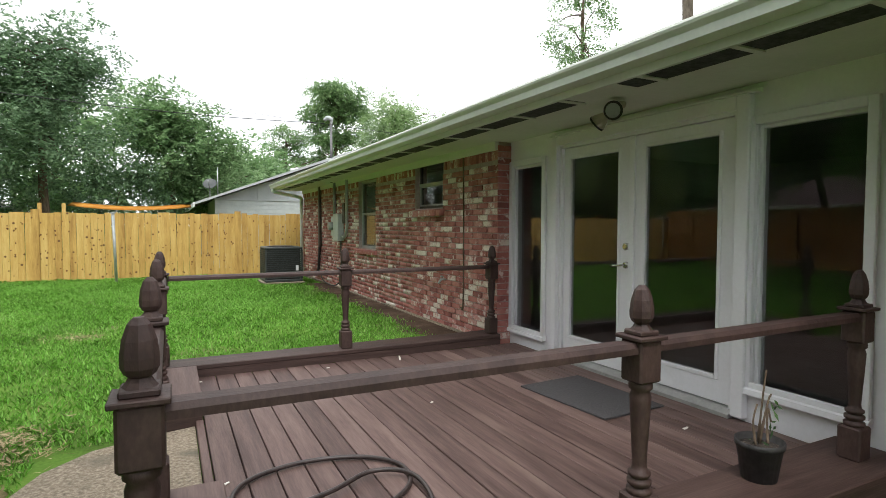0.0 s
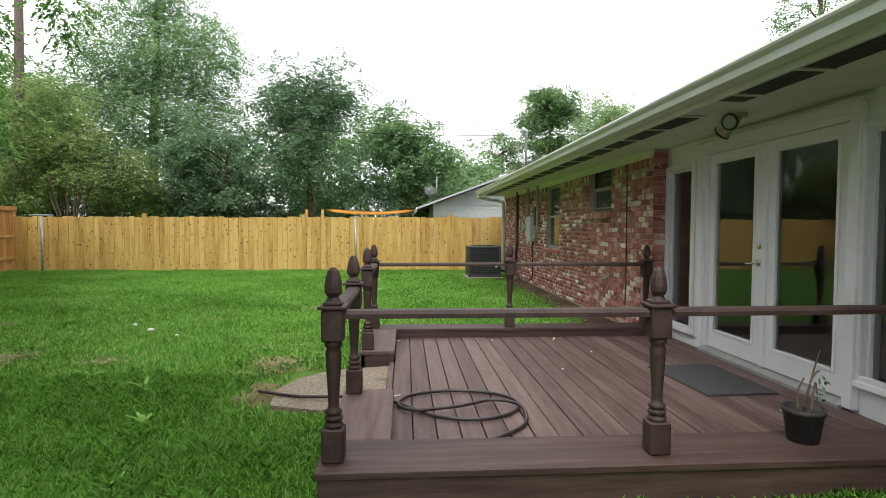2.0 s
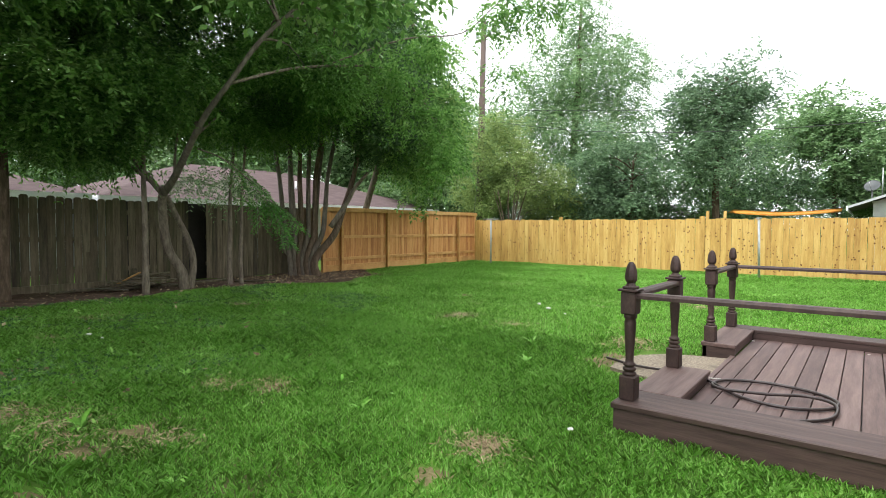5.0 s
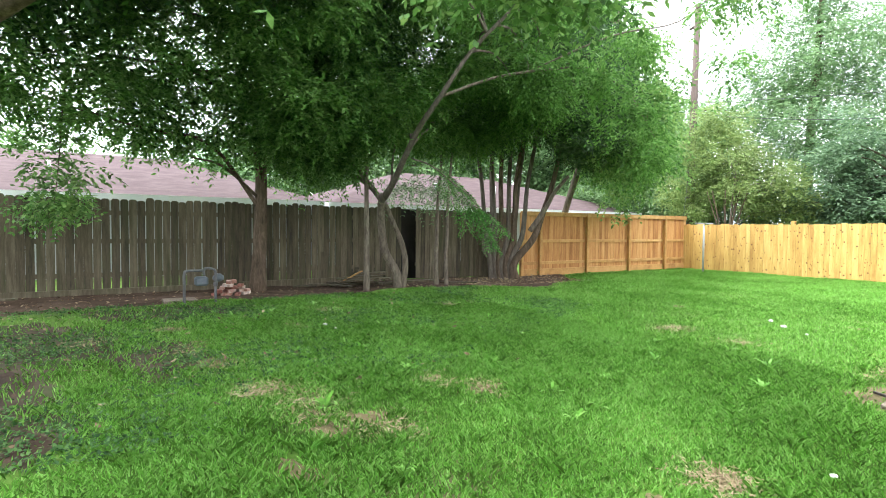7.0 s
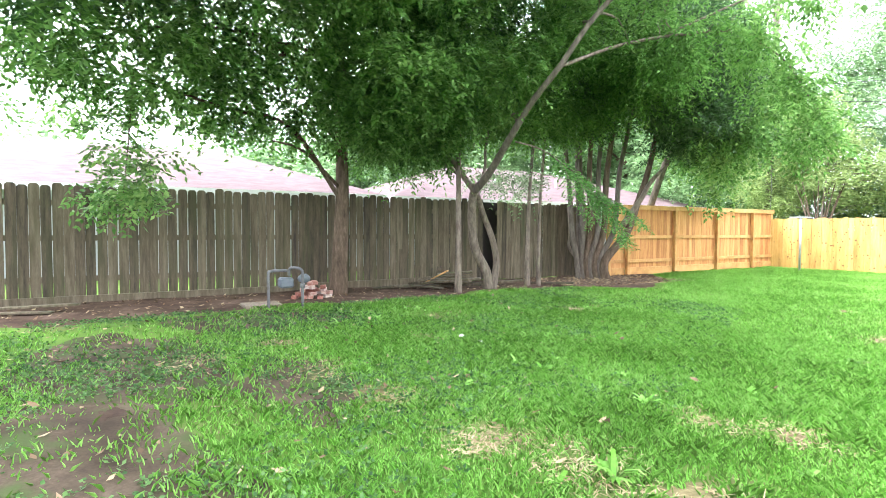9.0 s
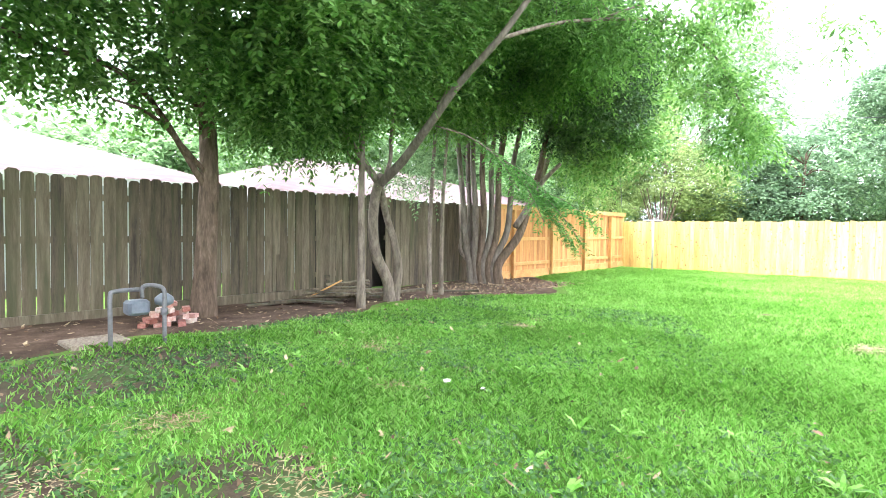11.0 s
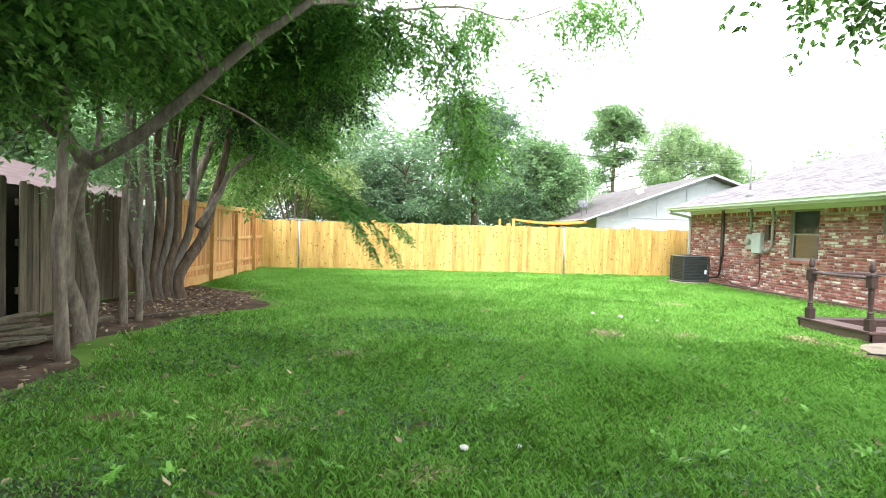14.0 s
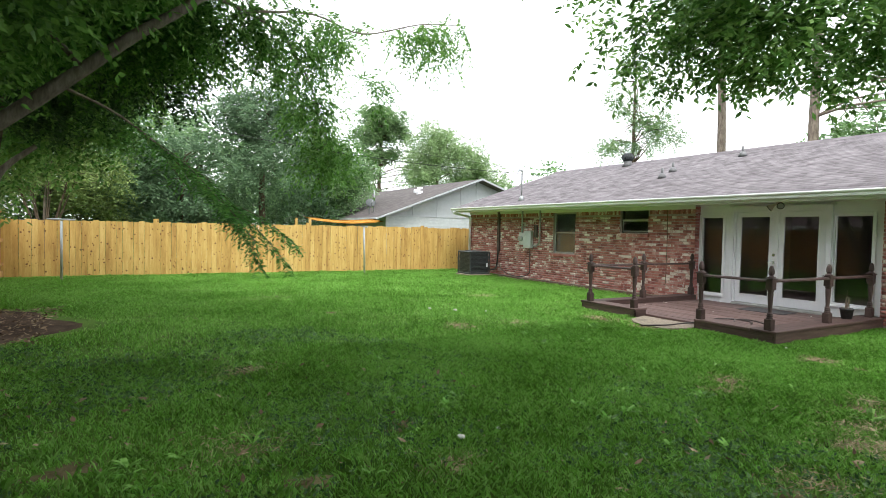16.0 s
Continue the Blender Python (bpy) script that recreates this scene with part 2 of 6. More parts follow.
LEAF_PALE = leafmat("pale_green_leaves", (0.18, 0.28, 0.11), (0.3, 0.42, 0.2), (0.42, 0.53, 0.28), 0.5)
STRAW = surface("dry_straw", [(0.2, (0.2, 0.15, 0.07)), (0.5, (0.33, 0.26, 0.13)), (0.8, (0.46, 0.38, 0.22))], 3, rough=0.9, bump=0, vary=0.6)
LITTER = surface("dry_leaf_litter", [(0.2, (0.1, 0.06, 0.03)), (0.5, (0.22, 0.14, 0.08)), (0.8, (0.42, 0.33, 0.2))], 1, rough=0.9, bump=0, vary=0.8)
BITS = surface("pale_scraps", [(0.3, (0.6, 0.58, 0.52)), (0.7, (0.8, 0.78, 0.74))], 2, rough=0.8, bump=0)
SIDING = surface("grey_white_siding", [(0.3, (0.36, 0.385, 0.39)), (0.7, (0.45, 0.475, 0.48))], 1.5, rough=0.7, bump=0.05)
PALEBRICK = surface("white_painted_brick", [(0.2, (0.4, 0.44, 0.45)), (0.8, (0.55, 0.58, 0.58))], 5, rough=0.85, bump=0.4, vary=0.2)
SAIL = surface("orange_canvas", [(0.3, (0.6, 0.27, 0.03)), (0.7, (0.72, 0.36, 0.06))], 2, rough=0.8, bump=0.1)
REDBRICK = surface("loose_red_brick", [(0.2, (0.2, 0.07, 0.05)), (0.45, (0.36, 0.17, 0.13)), (0.65, (0.5, 0.36, 0.3)), (0.85, (0.62, 0.54, 0.48))], 8, rough=0.95, bump=0.6, vary=0.8)
INNER = surface("dim_room_paint", [(0.3, (0.3, 0.28, 0.27)), (0.7, (0.4, 0.38, 0.36))], 1.5, rough=0.9, bump=0.05)
INFLOOR = surface("grey_room_floor", [(0.3, (0.3, 0.28, 0.27)), (0.7, (0.42, 0.4, 0.38))], 3, rough=0.6, bump=0.05)
CABLE = surface("black_cable", [(0.3, (0.02, 0.02, 0.02)), (0.7, (0.04, 0.04, 0.04))], 5, rough=0.6, bump=0)
POLEWOOD = surface("utility_pole_wood", [(0.2, (0.06, 0.04, 0.033)), (0.8, (0.13, 0.098, 0.08))], 4, (6, 6, 0.5), 0.9, 0.4, 20)
CHROME = surface("satin_nickel", [(0.3, (0.5, 0.5, 0.48)), (0.7, (0.62, 0.61, 0.58))], 5, rough=0.25, bump=0, metal=1.0)
# near-black for the sheet that darkens the fence gap
GAPDARK = surface("black_brown_gap_dark", [(0.3, (0.008, 0.007, 0.006)), (0.7, (0.022, 0.018, 0.015))], 4, rough=0.8, bump=0.1)
BEIGE = surface("beige_lamp_plastic", [(0.3, (0.4, 0.36, 0.28)), (0.7, (0.52, 0.47, 0.38))], 5, rough=0.5, bump=0.05)

GLASS = bpy.data.materials.new("window_glass")
GLASS.use_nodes = True
gb = GLASS.node_tree.nodes["Principled BSDF"]
gb.inputs["Base Color"].default_value = (0.75, 0.78, 0.77, 1)
gb.inputs["Roughness"].default_value = 0.01
gb.inputs["IOR"].default_value = 1.52
gb.inputs["Transmission Weight"].default_value = 1.0


# ---- building helpers ----
def box(bm, x0, x1, y0, y1, z0, z1, bevel=0.0):
    m = Matrix.Translation(((x0 + x1) / 2, (y0 + y1) / 2, (z0 + z1) / 2)) @ Matrix.Diagonal((x1 - x0, y1 - y0, z1 - z0, 1))
    vs = bmesh.ops.create_cube(bm, size=1, matrix=m)["verts"]
    if bevel:
        es = list({e for v in vs for e in v.link_edges})
        bmesh.ops.bevel(bm, geom=es, offset=bevel, segments=1, affect="EDGES")
    return bm


def B(*a, bevel=0.0):
    return box(bmesh.new(), *a, bevel=bevel)


def tube(bm, pts, radii, n=8, cap=True):
    pts = [Vector(p) for p in pts]
    rings = []
    side = None
    for i, p in enumerate(pts):
        d = (pts[min(i + 1, len(pts) - 1)] - pts[max(i - 1, 0)]).normalized()
        if side is None:
            side = d.cross(Vector((0.3, 0.9, 0.31))).normalized()
        side = (side - d * side.dot(d)).normalized()
        up = d.cross(side)
        r = radii[i] if isinstance(radii, (list, tuple)) else radii
        rings.append([bm.verts.new(p + (side * math.cos(a) + up * math.sin(a)) * r) for a in (2 * math.pi * k / n for k in range(n))])
    for a, b in zip(rings, rings[1:]):
        for k in range(n):
            f = bm.faces.new((a[k], a[(k + 1) % n], b[(k + 1) % n], b[k]))
            f.smooth = True
    if cap:
        bm.faces.new(rings[0][::-1])
        bm.faces.new(rings[-1])
    return bm


def lathe(bm, profile, n=16, at=(0, 0, 0)):
    rings = [[bm.verts.new((at[0] + r * math.cos(2 * math.pi * k / n), at[1] + r * math.sin(2 * math.pi * k / n), at[2] + z)) for k in range(n)] for r, z in profile]
    for a, b in zip(rings, rings[1:]):
        for k in range(n):
            f = bm.faces.new((a[k], a[(k + 1) % n], b[(k + 1) % n], b[k]))
            f.smooth = True
    bm.faces.new(rings[0][::-1])
    bm.faces.new(rings[-1])
    return bm


def prism(bm, poly, axis, a0, a1):
    """A flat outline pushed along an axis from a0 to a1. poly holds pairs for the two other axes, in order."""
    def place(p, a):
        return {"x": (a, *p), "y": (p[0], a, p[1]), "z": (*p, a)}[axis]
    lo = [bm.verts.new(place(p, a0)) for p in poly]
    hi = [bm.verts.new(place(p, a1)) for p in poly]
    bm.faces.new(lo)
    bm.faces.new(hi[::-1])
    for i in range(len(poly)):
        j = (i + 1) % len(poly)
        bm.faces.new((lo[j], lo[i], hi[i], hi[j]))
    bmesh.ops.recalc_face_normals(bm, faces=bm.faces[:])
    return bm


def shaped(name, bm, material):
    me = bpy.data.meshes.new(name)
    bm.to_mesh(me)
    bm.free()
    me.materials.append(material)
    return me


def part(name, bm, material, parent, label=""):
    """One mesh object under a thing or a part; built in world coordinates."""
    ob = new(name, bm if isinstance(bm, bpy.types.Mesh) else shaped(name, bm, material))
    if parent:
        ob.parent = parent
        ob.matrix_parent_inverse = parent_world(parent).inverted()
    return tagged(ob, label)


def parent_world(ob):
    m = ob.matrix_basis.copy()
    while ob.parent:
        m = ob.parent.matrix_basis @ ob.matrix_parent_inverse @ m
        ob = ob.parent
    return m


def thing(name, at, label, category, group="", kind=""):
    ob = new(name)
    ob.empty_display_size = 0.1
    ob.matrix_basis = Matrix.Translation(at)
    return tagged(ob, label, category, group, kind)


def solid(name, bm, material, label, category, group="", kind=""):
    return tagged(part(name, bm, material, None), label, category, group, kind)


def cloud_mesh(name, verts, faces, material):
    """A mesh from arrays; all faces have the same corner count."""
    me = bpy.data.meshes.new(name)
    k = faces.shape[1]
    me.vertices.add(len(verts))
    me.vertices.foreach_set("co", verts.astype(np.float32).ravel())
    me.loops.add(faces.size)
    me.loops.foreach_set("vertex_index", faces.astype(np.int32).ravel())
    me.polygons.add(len(faces))
    me.polygons.foreach_set("loop_start", np.arange(0, faces.size, k, dtype=np.int32))
    me.update(calc_edges=True)
    me.materials.append(material)
    return me


def unit(a):
    return a / np.maximum(np.linalg.norm(a, axis=1, keepdims=True), 1e-6)


def sprigs(pos, axis, rng, length, pairs, leaf, width, droop):
    """Leaflets in pairs along short twigs: arrays of corners and faces."""
    n = len(pos)
    axis = unit(axis)
    side = unit(np.cross(axis, rng.normal(size=(n, 3)) * 0.35 + np.array([0, 0, 1.0])))
    vs = []
    length = length * rng.uniform(0.7, 1.3, (n, 1))
    for k in range(pairs):
        f = (k + 0.6) / pairs
        base = pos + axis * length * f + np.array([0, 0, -1]) * (droop * length * f * f)
        for s in (-1, 1):
            d = unit(axis * 0.55 + side * s + rng.normal(size=(n, 3)) * 0.25 + np.array([0, 0, -droop * 0.5]))
            w = unit(np.cross(d, rng.normal(size=(n, 3)) * 0.5 + np.array([0, 0, 1.0])) )
            L = leaf * rng.uniform(0.7, 1.25, (n, 1))
            W = np.cross(d, w)
            mid = base + d * L * 0.45
            ww = np.cross(d, W) * width * 0.5
            vs.append(np.stack([base, mid + ww, base + d * L, mid - ww], axis=1))
    v = np.concatenate(vs, axis=0).reshape(-1, 3)
    return v, np.arange(len(v)).reshape(-1, 4)


def crown(parent, blobs, material, seed, length=0.25, pairs=4, leaf=0.09, width=0.035, droop=0.5, clump=0.45, per=26, name="crown", fuller=1.0):
    """Leaves in uneven clumps inside ellipsoids (x, y, z, rx, ry, rz, clumps). Returns the clump centres."""
    rng = np.random.default_rng(seed)
    P, A, centres = [], [], []
    blobs = [(*b[:6], int(b[6] * fuller)) for b in blobs]
    for cx, cy, cz, rx, ry, rz, count in blobs:
        u = unit(rng.normal(size=(count, 3))) * rng.uniform(0.2, 1.25, (count, 1)) ** 0.6
        u *= 1 + 0.28 * np.sin(u[:, :1] * 5 + seed) * np.cos(u[:, 1:2] * 4 + seed) * np.cos(u[:, 2:] * 3)
        c = u * (rx, ry, rz) + (cx, cy, cz)
        centres += [Vector(q) for q in c]
        size = clump * rng.uniform(0.6, 1.35, (count, 1))
        k = np.repeat(np.arange(count), per)
        off = rng.normal(size=(len(k), 3)) * (1, 1, 0.65) * size[k] * 0.55
        P.append(c[k] + off)
        A.append(unit(off) + unit(u[k]) * 0.6 + rng.normal(size=(len(k), 3)) * 0.4 + (0, 0, -0.2))
    v, f = sprigs(np.concatenate(P), np.concatenate(A), rng, length, pairs, leaf, width, droop)
    me = cloud_mesh(name, v, f, material)
    part(name, me, material, parent)
    return centres


def limb_path(a, b, rng, sag=0.15, n=5):
    a, b = Vector(a), Vector(b)
    d = (b - a).length
    out = []
    for i in range(n + 1):
        f = i / n
        w = math.sin(math.pi * f) * d * 0.07
        out.append(a.lerp(b, f) + Vector((rng.uniform(-w, w), rng.uniform(-w, w), math.sin(math.pi * f) * d * sag)))
    return out


def limbs(parent, starts, targets, rng, material, r0=0.05, count=14, name="limb"):
    """Branches from points on the trunk out to clumps of leaves, one mesh each."""
    for i in range(min(count, len(targets))):
        b = targets[rng.randrange(len(targets))]
        near = sorted(starts, key=lambda s: (Vector(s) - b).length)[:3]
        a = near[rng.randrange(len(near))]
        pts = limb_path(a, b, rng)
        part(name, tube(bmesh.new(), pts, [r0 * (1 - 0.85 * k / (len(pts) - 1)) for k in range(len(pts))], 6), material, parent)


def smooth_line(ctrl, per=5):
    """Catmull-Rom through the control points."""
    c = [Vector(p) for p in ctrl]
    c = [c[0] * 2 - c[1]] + c + [c[-1] * 2 - c[-2]]
    out = []
    for i in range(1, len(c) - 2):
        for k in range(per):
            t = k / per
            p0, p1, p2, p3 = c[i - 1], c[i], c[i + 1], c[i + 2]
            out.append(0.5 * ((2 * p1) + (p2 - p0) * t + (2 * p0 - 5 * p1 + 4 * p2 - p3) * t * t + (3 * p1 - p0 - 3 * p2 + p3) * t ** 3))
    return out + [c[-2]]


def stem(parent, ctrl, r0, r1, material, name="trunk", flare=1.25, n=10):
    pts = smooth_line(ctrl)
    k = len(pts) - 1
    radii = [(r0 + (r1 - r0) * i / k) * (1 + (flare - 1) * max(0, 1 - i / 3)) for i in range(k + 1)]
    part(name, tube(bmesh.new(), pts, radii, n), material, parent)
    return pts


# ---- ground ----
def ground_z(x, y):
    return -0.05 * math.exp(-(((x - 1.5) / 3) ** 2 + ((y - 0.4) / 1.6) ** 2))


gm = bmesh.new()
xs = [-400, -120, -50, -25] + [-16 + 0.8 * i for i in range(29)] + [15, 30, 60, 150, 400]
ys = [-400, -120, -40, -14] + [-8 + 0.8 * i for i in range(31)] + [22, 35, 60, 150, 400]
grid = [[gm.verts.new((x, y, ground_z(x, y))) for x in xs] for y in ys]
for ra, rb in zip(grid, grid[1:]):
    for i in range(len(xs) - 1):
        gm.faces.new((ra[i], ra[i + 1], rb[i + 1], rb[i])).smooth = True
solid("ground", gm, SOIL, "green lawn soil with worn brown patches", "lawn", kind="structure")


def dirt_edge(y):
    """Where the bare bed along the old fence ends."""
    return -9.35 + 0.25 * math.sin(y * 1.3) + 0.18 * math.sin(y * 3.1 + 1) + (0.9 * math.exp(-((y - 6.9) / 1.3) ** 2)) - max(0, y - 8.2) * 0.9 + 0.35 * math.exp(-((y + 2.5) / 2.2) ** 2)


FXW = 3.2
dm = bmesh.new()
rows_d = []
for i in range(70):
    y = -9 + i * 0.265
    e = max(dirt_edge(y), -11.35)
    rows_d.append([dm.verts.new((-11.4 + (e + 11.4) * f, y, 0.012 * (1 - f) + 0.03 * noise.noise((f * 4, y * 1.7, 2)) * (1 - f) - (0.012 if f == 1 else -0.008))) for f in (0, 0.25, 0.5, 0.75, 1)])
for ra, rb in zip(rows_d, rows_d[1:]):
    for k in range(4):
        dm.faces.new((ra[k], ra[k + 1], rb[k + 1], rb[k])).smooth = True
hb = bmesh.new()
hrow = [[hb.verts.new((FXW + (-0.55 + 0.12 * math.sin(i * 0.9) + 0.08 * math.sin(i * 2.3)) * (1 - f), 5.1 + i * 0.22, 0.004 + 0.02 * f - (0.01 if f == 0 else 0))) for f in (0, 0.5, 1)] for i in range(33)]
for ra, rb in zip(hrow, hrow[1:]):
    for k in range(2):
        hb.faces.new((ra[k], ra[k + 1], rb[k + 1], rb[k])).smooth = True
solid("dirt_strip", hb, DIRT, "strip of bare dirt along the brick wall", "ground", kind="structure")
solid("dirt_bed", dm, DIRT, "bare brown dirt bed along the old fence", "ground", kind="structure")

PATCHES = [(-0.75, 3.0, 0.6, 0.75), (-2.6, 0.3, 0.35, 0.3), (-2.35, -1.2, 0.4, 0.35), (-1.85, -1.55, 0.4, 0.3), (-3.5, -3.3, 1.0, 0.5), (-5.0, -3.2, 1.0, 0.5), (-6.1, -2.6, 0.9, 0.45), (-4.75, -1.55, 0.5, 0.35), (-0.6, -0.1, 0.3, 0.25), (-6.2, 0.6, 0.4, 0.3), (-4.9, 6.3, 0.3, 0.2), (-1.2, 4.7, 0.35, 0.2), (-7.4, -3.7, 0.9, 0.5), (-7.2, 3.4, 0.45, 0.3), (-2.3, 6.5, 0.3, 0.2), (0.2, -1.2, 0.25, 0.15), (-7.9, -1.6, 0.7, 0.4), (-7.2, -3.0, 1.0, 0.5), (-3.0, -2.85, 0.8, 0.35), (-6.0, -2.5, 1.1, 0.5), (-2.45, -0.85, 0.4, 0.35), (-5.3, -2.1, 0.45, 0.25), (-7.1, 0.0, 0.4, 0.25), (-8.4, 0.8, 0.5, 0.3)]

STRAW_SPOTS = [(-0.82, 4.0, 0.3), (-0.89, 7.38, 0.3), (-0.8, 3.63, 0.25), (-0.58, 0.44, 0.2), (-3.57, 4.03, 0.3), (-3.01, -1.04, 0.35), (-3.03, 0.06, 0.25), (-0.54, 0.38, 0.2), (-2.62, 0.32, 0.3), (-2.64, -1.18, 0.35), (-2.16, -0.82, 0.28), (-3.41, -1.4, 0.25), (-4.4, -1.44, 0.3), (-2.5, 4.05, 0.3), (-6.26, -2.49, 0.4), (-6.71, -1.69, 0.3), (-5.38, -1.69, 0.35), (-6.26, -0.18, 0.25), (-6.96, 2.77, 0.3), (-7.01, 2.69, 0.4), (-3.52, 4.26, 0.25), (-0.89, 3.88, 0.2), (-7.38, 0.64, 0.4), (-3.5, -1.22, 0.35)]


SHEETS = [(-4.1, -3.4, 2.4, 1.0), (-6.5, -3.1, 2.2, 1.0), (-5.2, -1.9, 1.3, 0.6), (-8.3, -1.4, 1.3, 1.6)]


def sparse(x, y):
    """How thin the grass grows over the worn ground."""
    b = np.zeros_like(x)
    for px, py, rx, ry in SHEETS:
        b = np.maximum(b, 0.9 * np.clip(1.6 - 1.25 * np.sqrt(((x - px) / rx) ** 2 + ((y - py) / ry) ** 2) + 0.25 * np.sin(x * 4.1 + y * 2) * np.sin(y * 5.3 - x), 0, 1))
    return b


for px, py, rx, ry in SHEETS:
    pm = bmesh.new()
    mid = pm.verts.new((px, py, 0.024))
    ring = []
    for k in range(48):
        a = 2 * math.pi * k / 48
        wob = 0.9 + 0.1 * math.sin(2 * a + px * 3) + 0.1 * math.sin(5 * a + py * 5) + random.uniform(-0.07, 0.07)
        ring.append(pm.verts.new((px + rx * math.cos(a) * wob, py + ry * math.sin(a) * wob, -0.004 + ground_z(px, py))))
    for k in range(48):
        pm.faces.new((mid, ring[k], ring[(k + 1) % 48]))
    solid("worn_ground", pm, WORN, "worn brown ground showing through thin grass", "ground", "worn ground", "structure")


def bare(x, y):
    """How bare the lawn is, 0 to 1."""
    b = np.zeros_like(x)
    for px, py, rx, ry in PATCHES + [(x, y, r * 0.8, r * 0.65) for x, y, r in STRAW_SPOTS]:
        ang = np.arctan2(y - py, x - px)
        wob = 0.75 + 0.16 * np.sin(2 * ang + px * 3) + 0.14 * np.sin(3 * ang + py * 5) + 0.08 * np.sin(7 * ang + px)
        b = np.maximum(b, 0.9 * np.clip(1.25 - 0.95 * np.sqrt(((x - px) / rx) ** 2 + ((y - py) / ry) ** 2) / wob, 0, 1))
    return b


for px, py, rx, ry in PATCHES:
    pm = bmesh.new()
    mid = pm.verts.new((px, py, ground_z(px, py) + 0.016))
    ring = []
    for k in range(36):
        a = 2 * math.pi * k / 36
        wob = 0.55 * (0.75 + 0.16 * math.sin(2 * a + px * 3) + 0.14 * math.sin(3 * a + py * 5) + 0.08 * math.sin(7 * a + px)) + random.uniform(-0.09, 0.09)
        ring.append(pm.verts.new((px + rx * math.cos(a) * wob, py + ry * math.sin(a) * wob, ground_z(px, py) - 0.002)))
    for k in range(36):
        pm.faces.new((mid, ring[k], ring[(k + 1) % 36]))
    solid("bare_patch", pm, DIRT if rx > 0.75 else THATCH, "worn patch of dry thatch and soil in the lawn", "ground", "bare patches", "structure")


def grass(name, count, region, h, w, seed, label):
    """Blades of grass, each a bent tapering strip."""
    rng = np.random.default_rng(seed)
    x = rng.uniform(region[0], region[1], count)
    y = rng.uniform(region[2], region[3], count)
    edge = np.array([dirt_edge(v) for v in y])
    thin = 0.75 * np.clip((-2.4 - x) / 2.0, 0, 1) * np.clip((0.3 - y) / 2.5, 0, 1) + 0.6 * np.clip((-6.0 - x) / 2, 0, 1) * np.clip((7 - y) / 3, 0, 1)
    keep = (x > edge + rng.normal(0, 0.15, count)) & (rng.uniform(size=count) > bare(x, y)) & (rng.uniform(size=count) > np.maximum(thin * 0.7, sparse(x, y)))
    keep &= ~((x > -0.06) & (x < 3.3) & (y > 1.2) & (y < 5.05)) & ~((x > -0.62) & (x < 0) & (y > 2.5) & (y < 3.66)) & (x < 3.1) & (y < 15.36) & ~((x > 2.78 + rng.normal(0, 0.1, count)) & (y > 5) & (y < 12.2))
    x, y = x[keep], y[keep]
    n = len(x)
    z = -0.05 * np.exp(-(((x - 1.5) / 3) ** 2 + ((y - 0.4) / 1.6) ** 2)) - 0.004
    tall = 1 + 0.28 * np.sin(x * 2.1 + np.sin(y * 1.7)) * np.sin(y * 2.6 + np.cos(x * 1.3)) + 0.4 * (np.sin(x * 9.1 + y * 3.3) * np.sin(y * 7.7 - x * 2.9) > 0.6)
    hh = h * rng.uniform(0.55, 1.25, n) * tall
    a = rng.uniform(0, 2 * np.pi, n)
    lean = rng.uniform(0.25, 1.1, n) * hh
    ww = w * rng.uniform(0.6, 1.3, n)
    dx, dy = np.cos(a), np.sin(a)
    base = np.stack([x, y, z], 1)
    sidev = np.stack([-dy, dx, np.zeros(n)], 1) * ww[:, None] / 2
    midp = base + np.stack([dx * lean * 0.35, dy * lean * 0.35, hh * 0.65], 1)
    tip = base + np.stack([dx * lean, dy * lean, hh * 0.95], 1)
    v = np.stack([base - sidev, base + sidev, midp + sidev * 0.8, tip, midp - sidev * 0.8], 1).reshape(-1, 3)
    me = cloud_mesh(name, v, np.arange(len(v)).reshape(-1, 5), GRASS)
    tagged(part(name, me, GRASS, None), label, "grass", "", "stuff")


grass("grass", 430000, (-9.5, 3.2, -4.6, 3.5), 0.047, 0.0085, 11, "short bright green lawn grass in tufts")
grass("grass", 230000, (-11, 3.2, 3.5, 15.4), 0.04, 0.011, 12, "short bright green lawn grass in tufts")
grass("grass", 12000, (-11, 3.2, -9, -4.6), 0.06, 0.02, 13, "short bright green lawn grass in tufts")

# ---- the house ----
FX, WX = 3.21, 3.38          # faces of the brick and of the white wall
Y_NEAR, Y_FAR = 1.24, 4.87   # the white bay
Y_END = 14.35
TOP = 2.22
WIN_BIG = (8.75, 9.7, 0.9, 2.12)
WIN_SMALL = (6.18, 7.08, 1.55, 2.19)


def holed_wall(bm, x0, x1, y0, y1, z0, z1, holes):
    """A wall along y, with openings (y0, y1, z0, z1) right through it."""
    yy = sorted({y0, y1, *[h[0] for h in holes], *[h[1] for h in holes]})
    zz = sorted({z0, z1, *[h[2] for h in holes], *[h[3] for h in holes]})
    for a, b in zip(yy, yy[1:]):
        run = None
        for c, d in zip(zz, zz[1:]):
            if any(h[0] <= a and b <= h[1] and h[2] <= c and d <= h[3] for h in holes):
                if run:
                    box(bm, x0, x1, a, b, *run)
                run = None
            else:
                run = (run[0] if run else c, d)
        if run:
            box(bm, x0, x1, a, b, *run)
    return bm


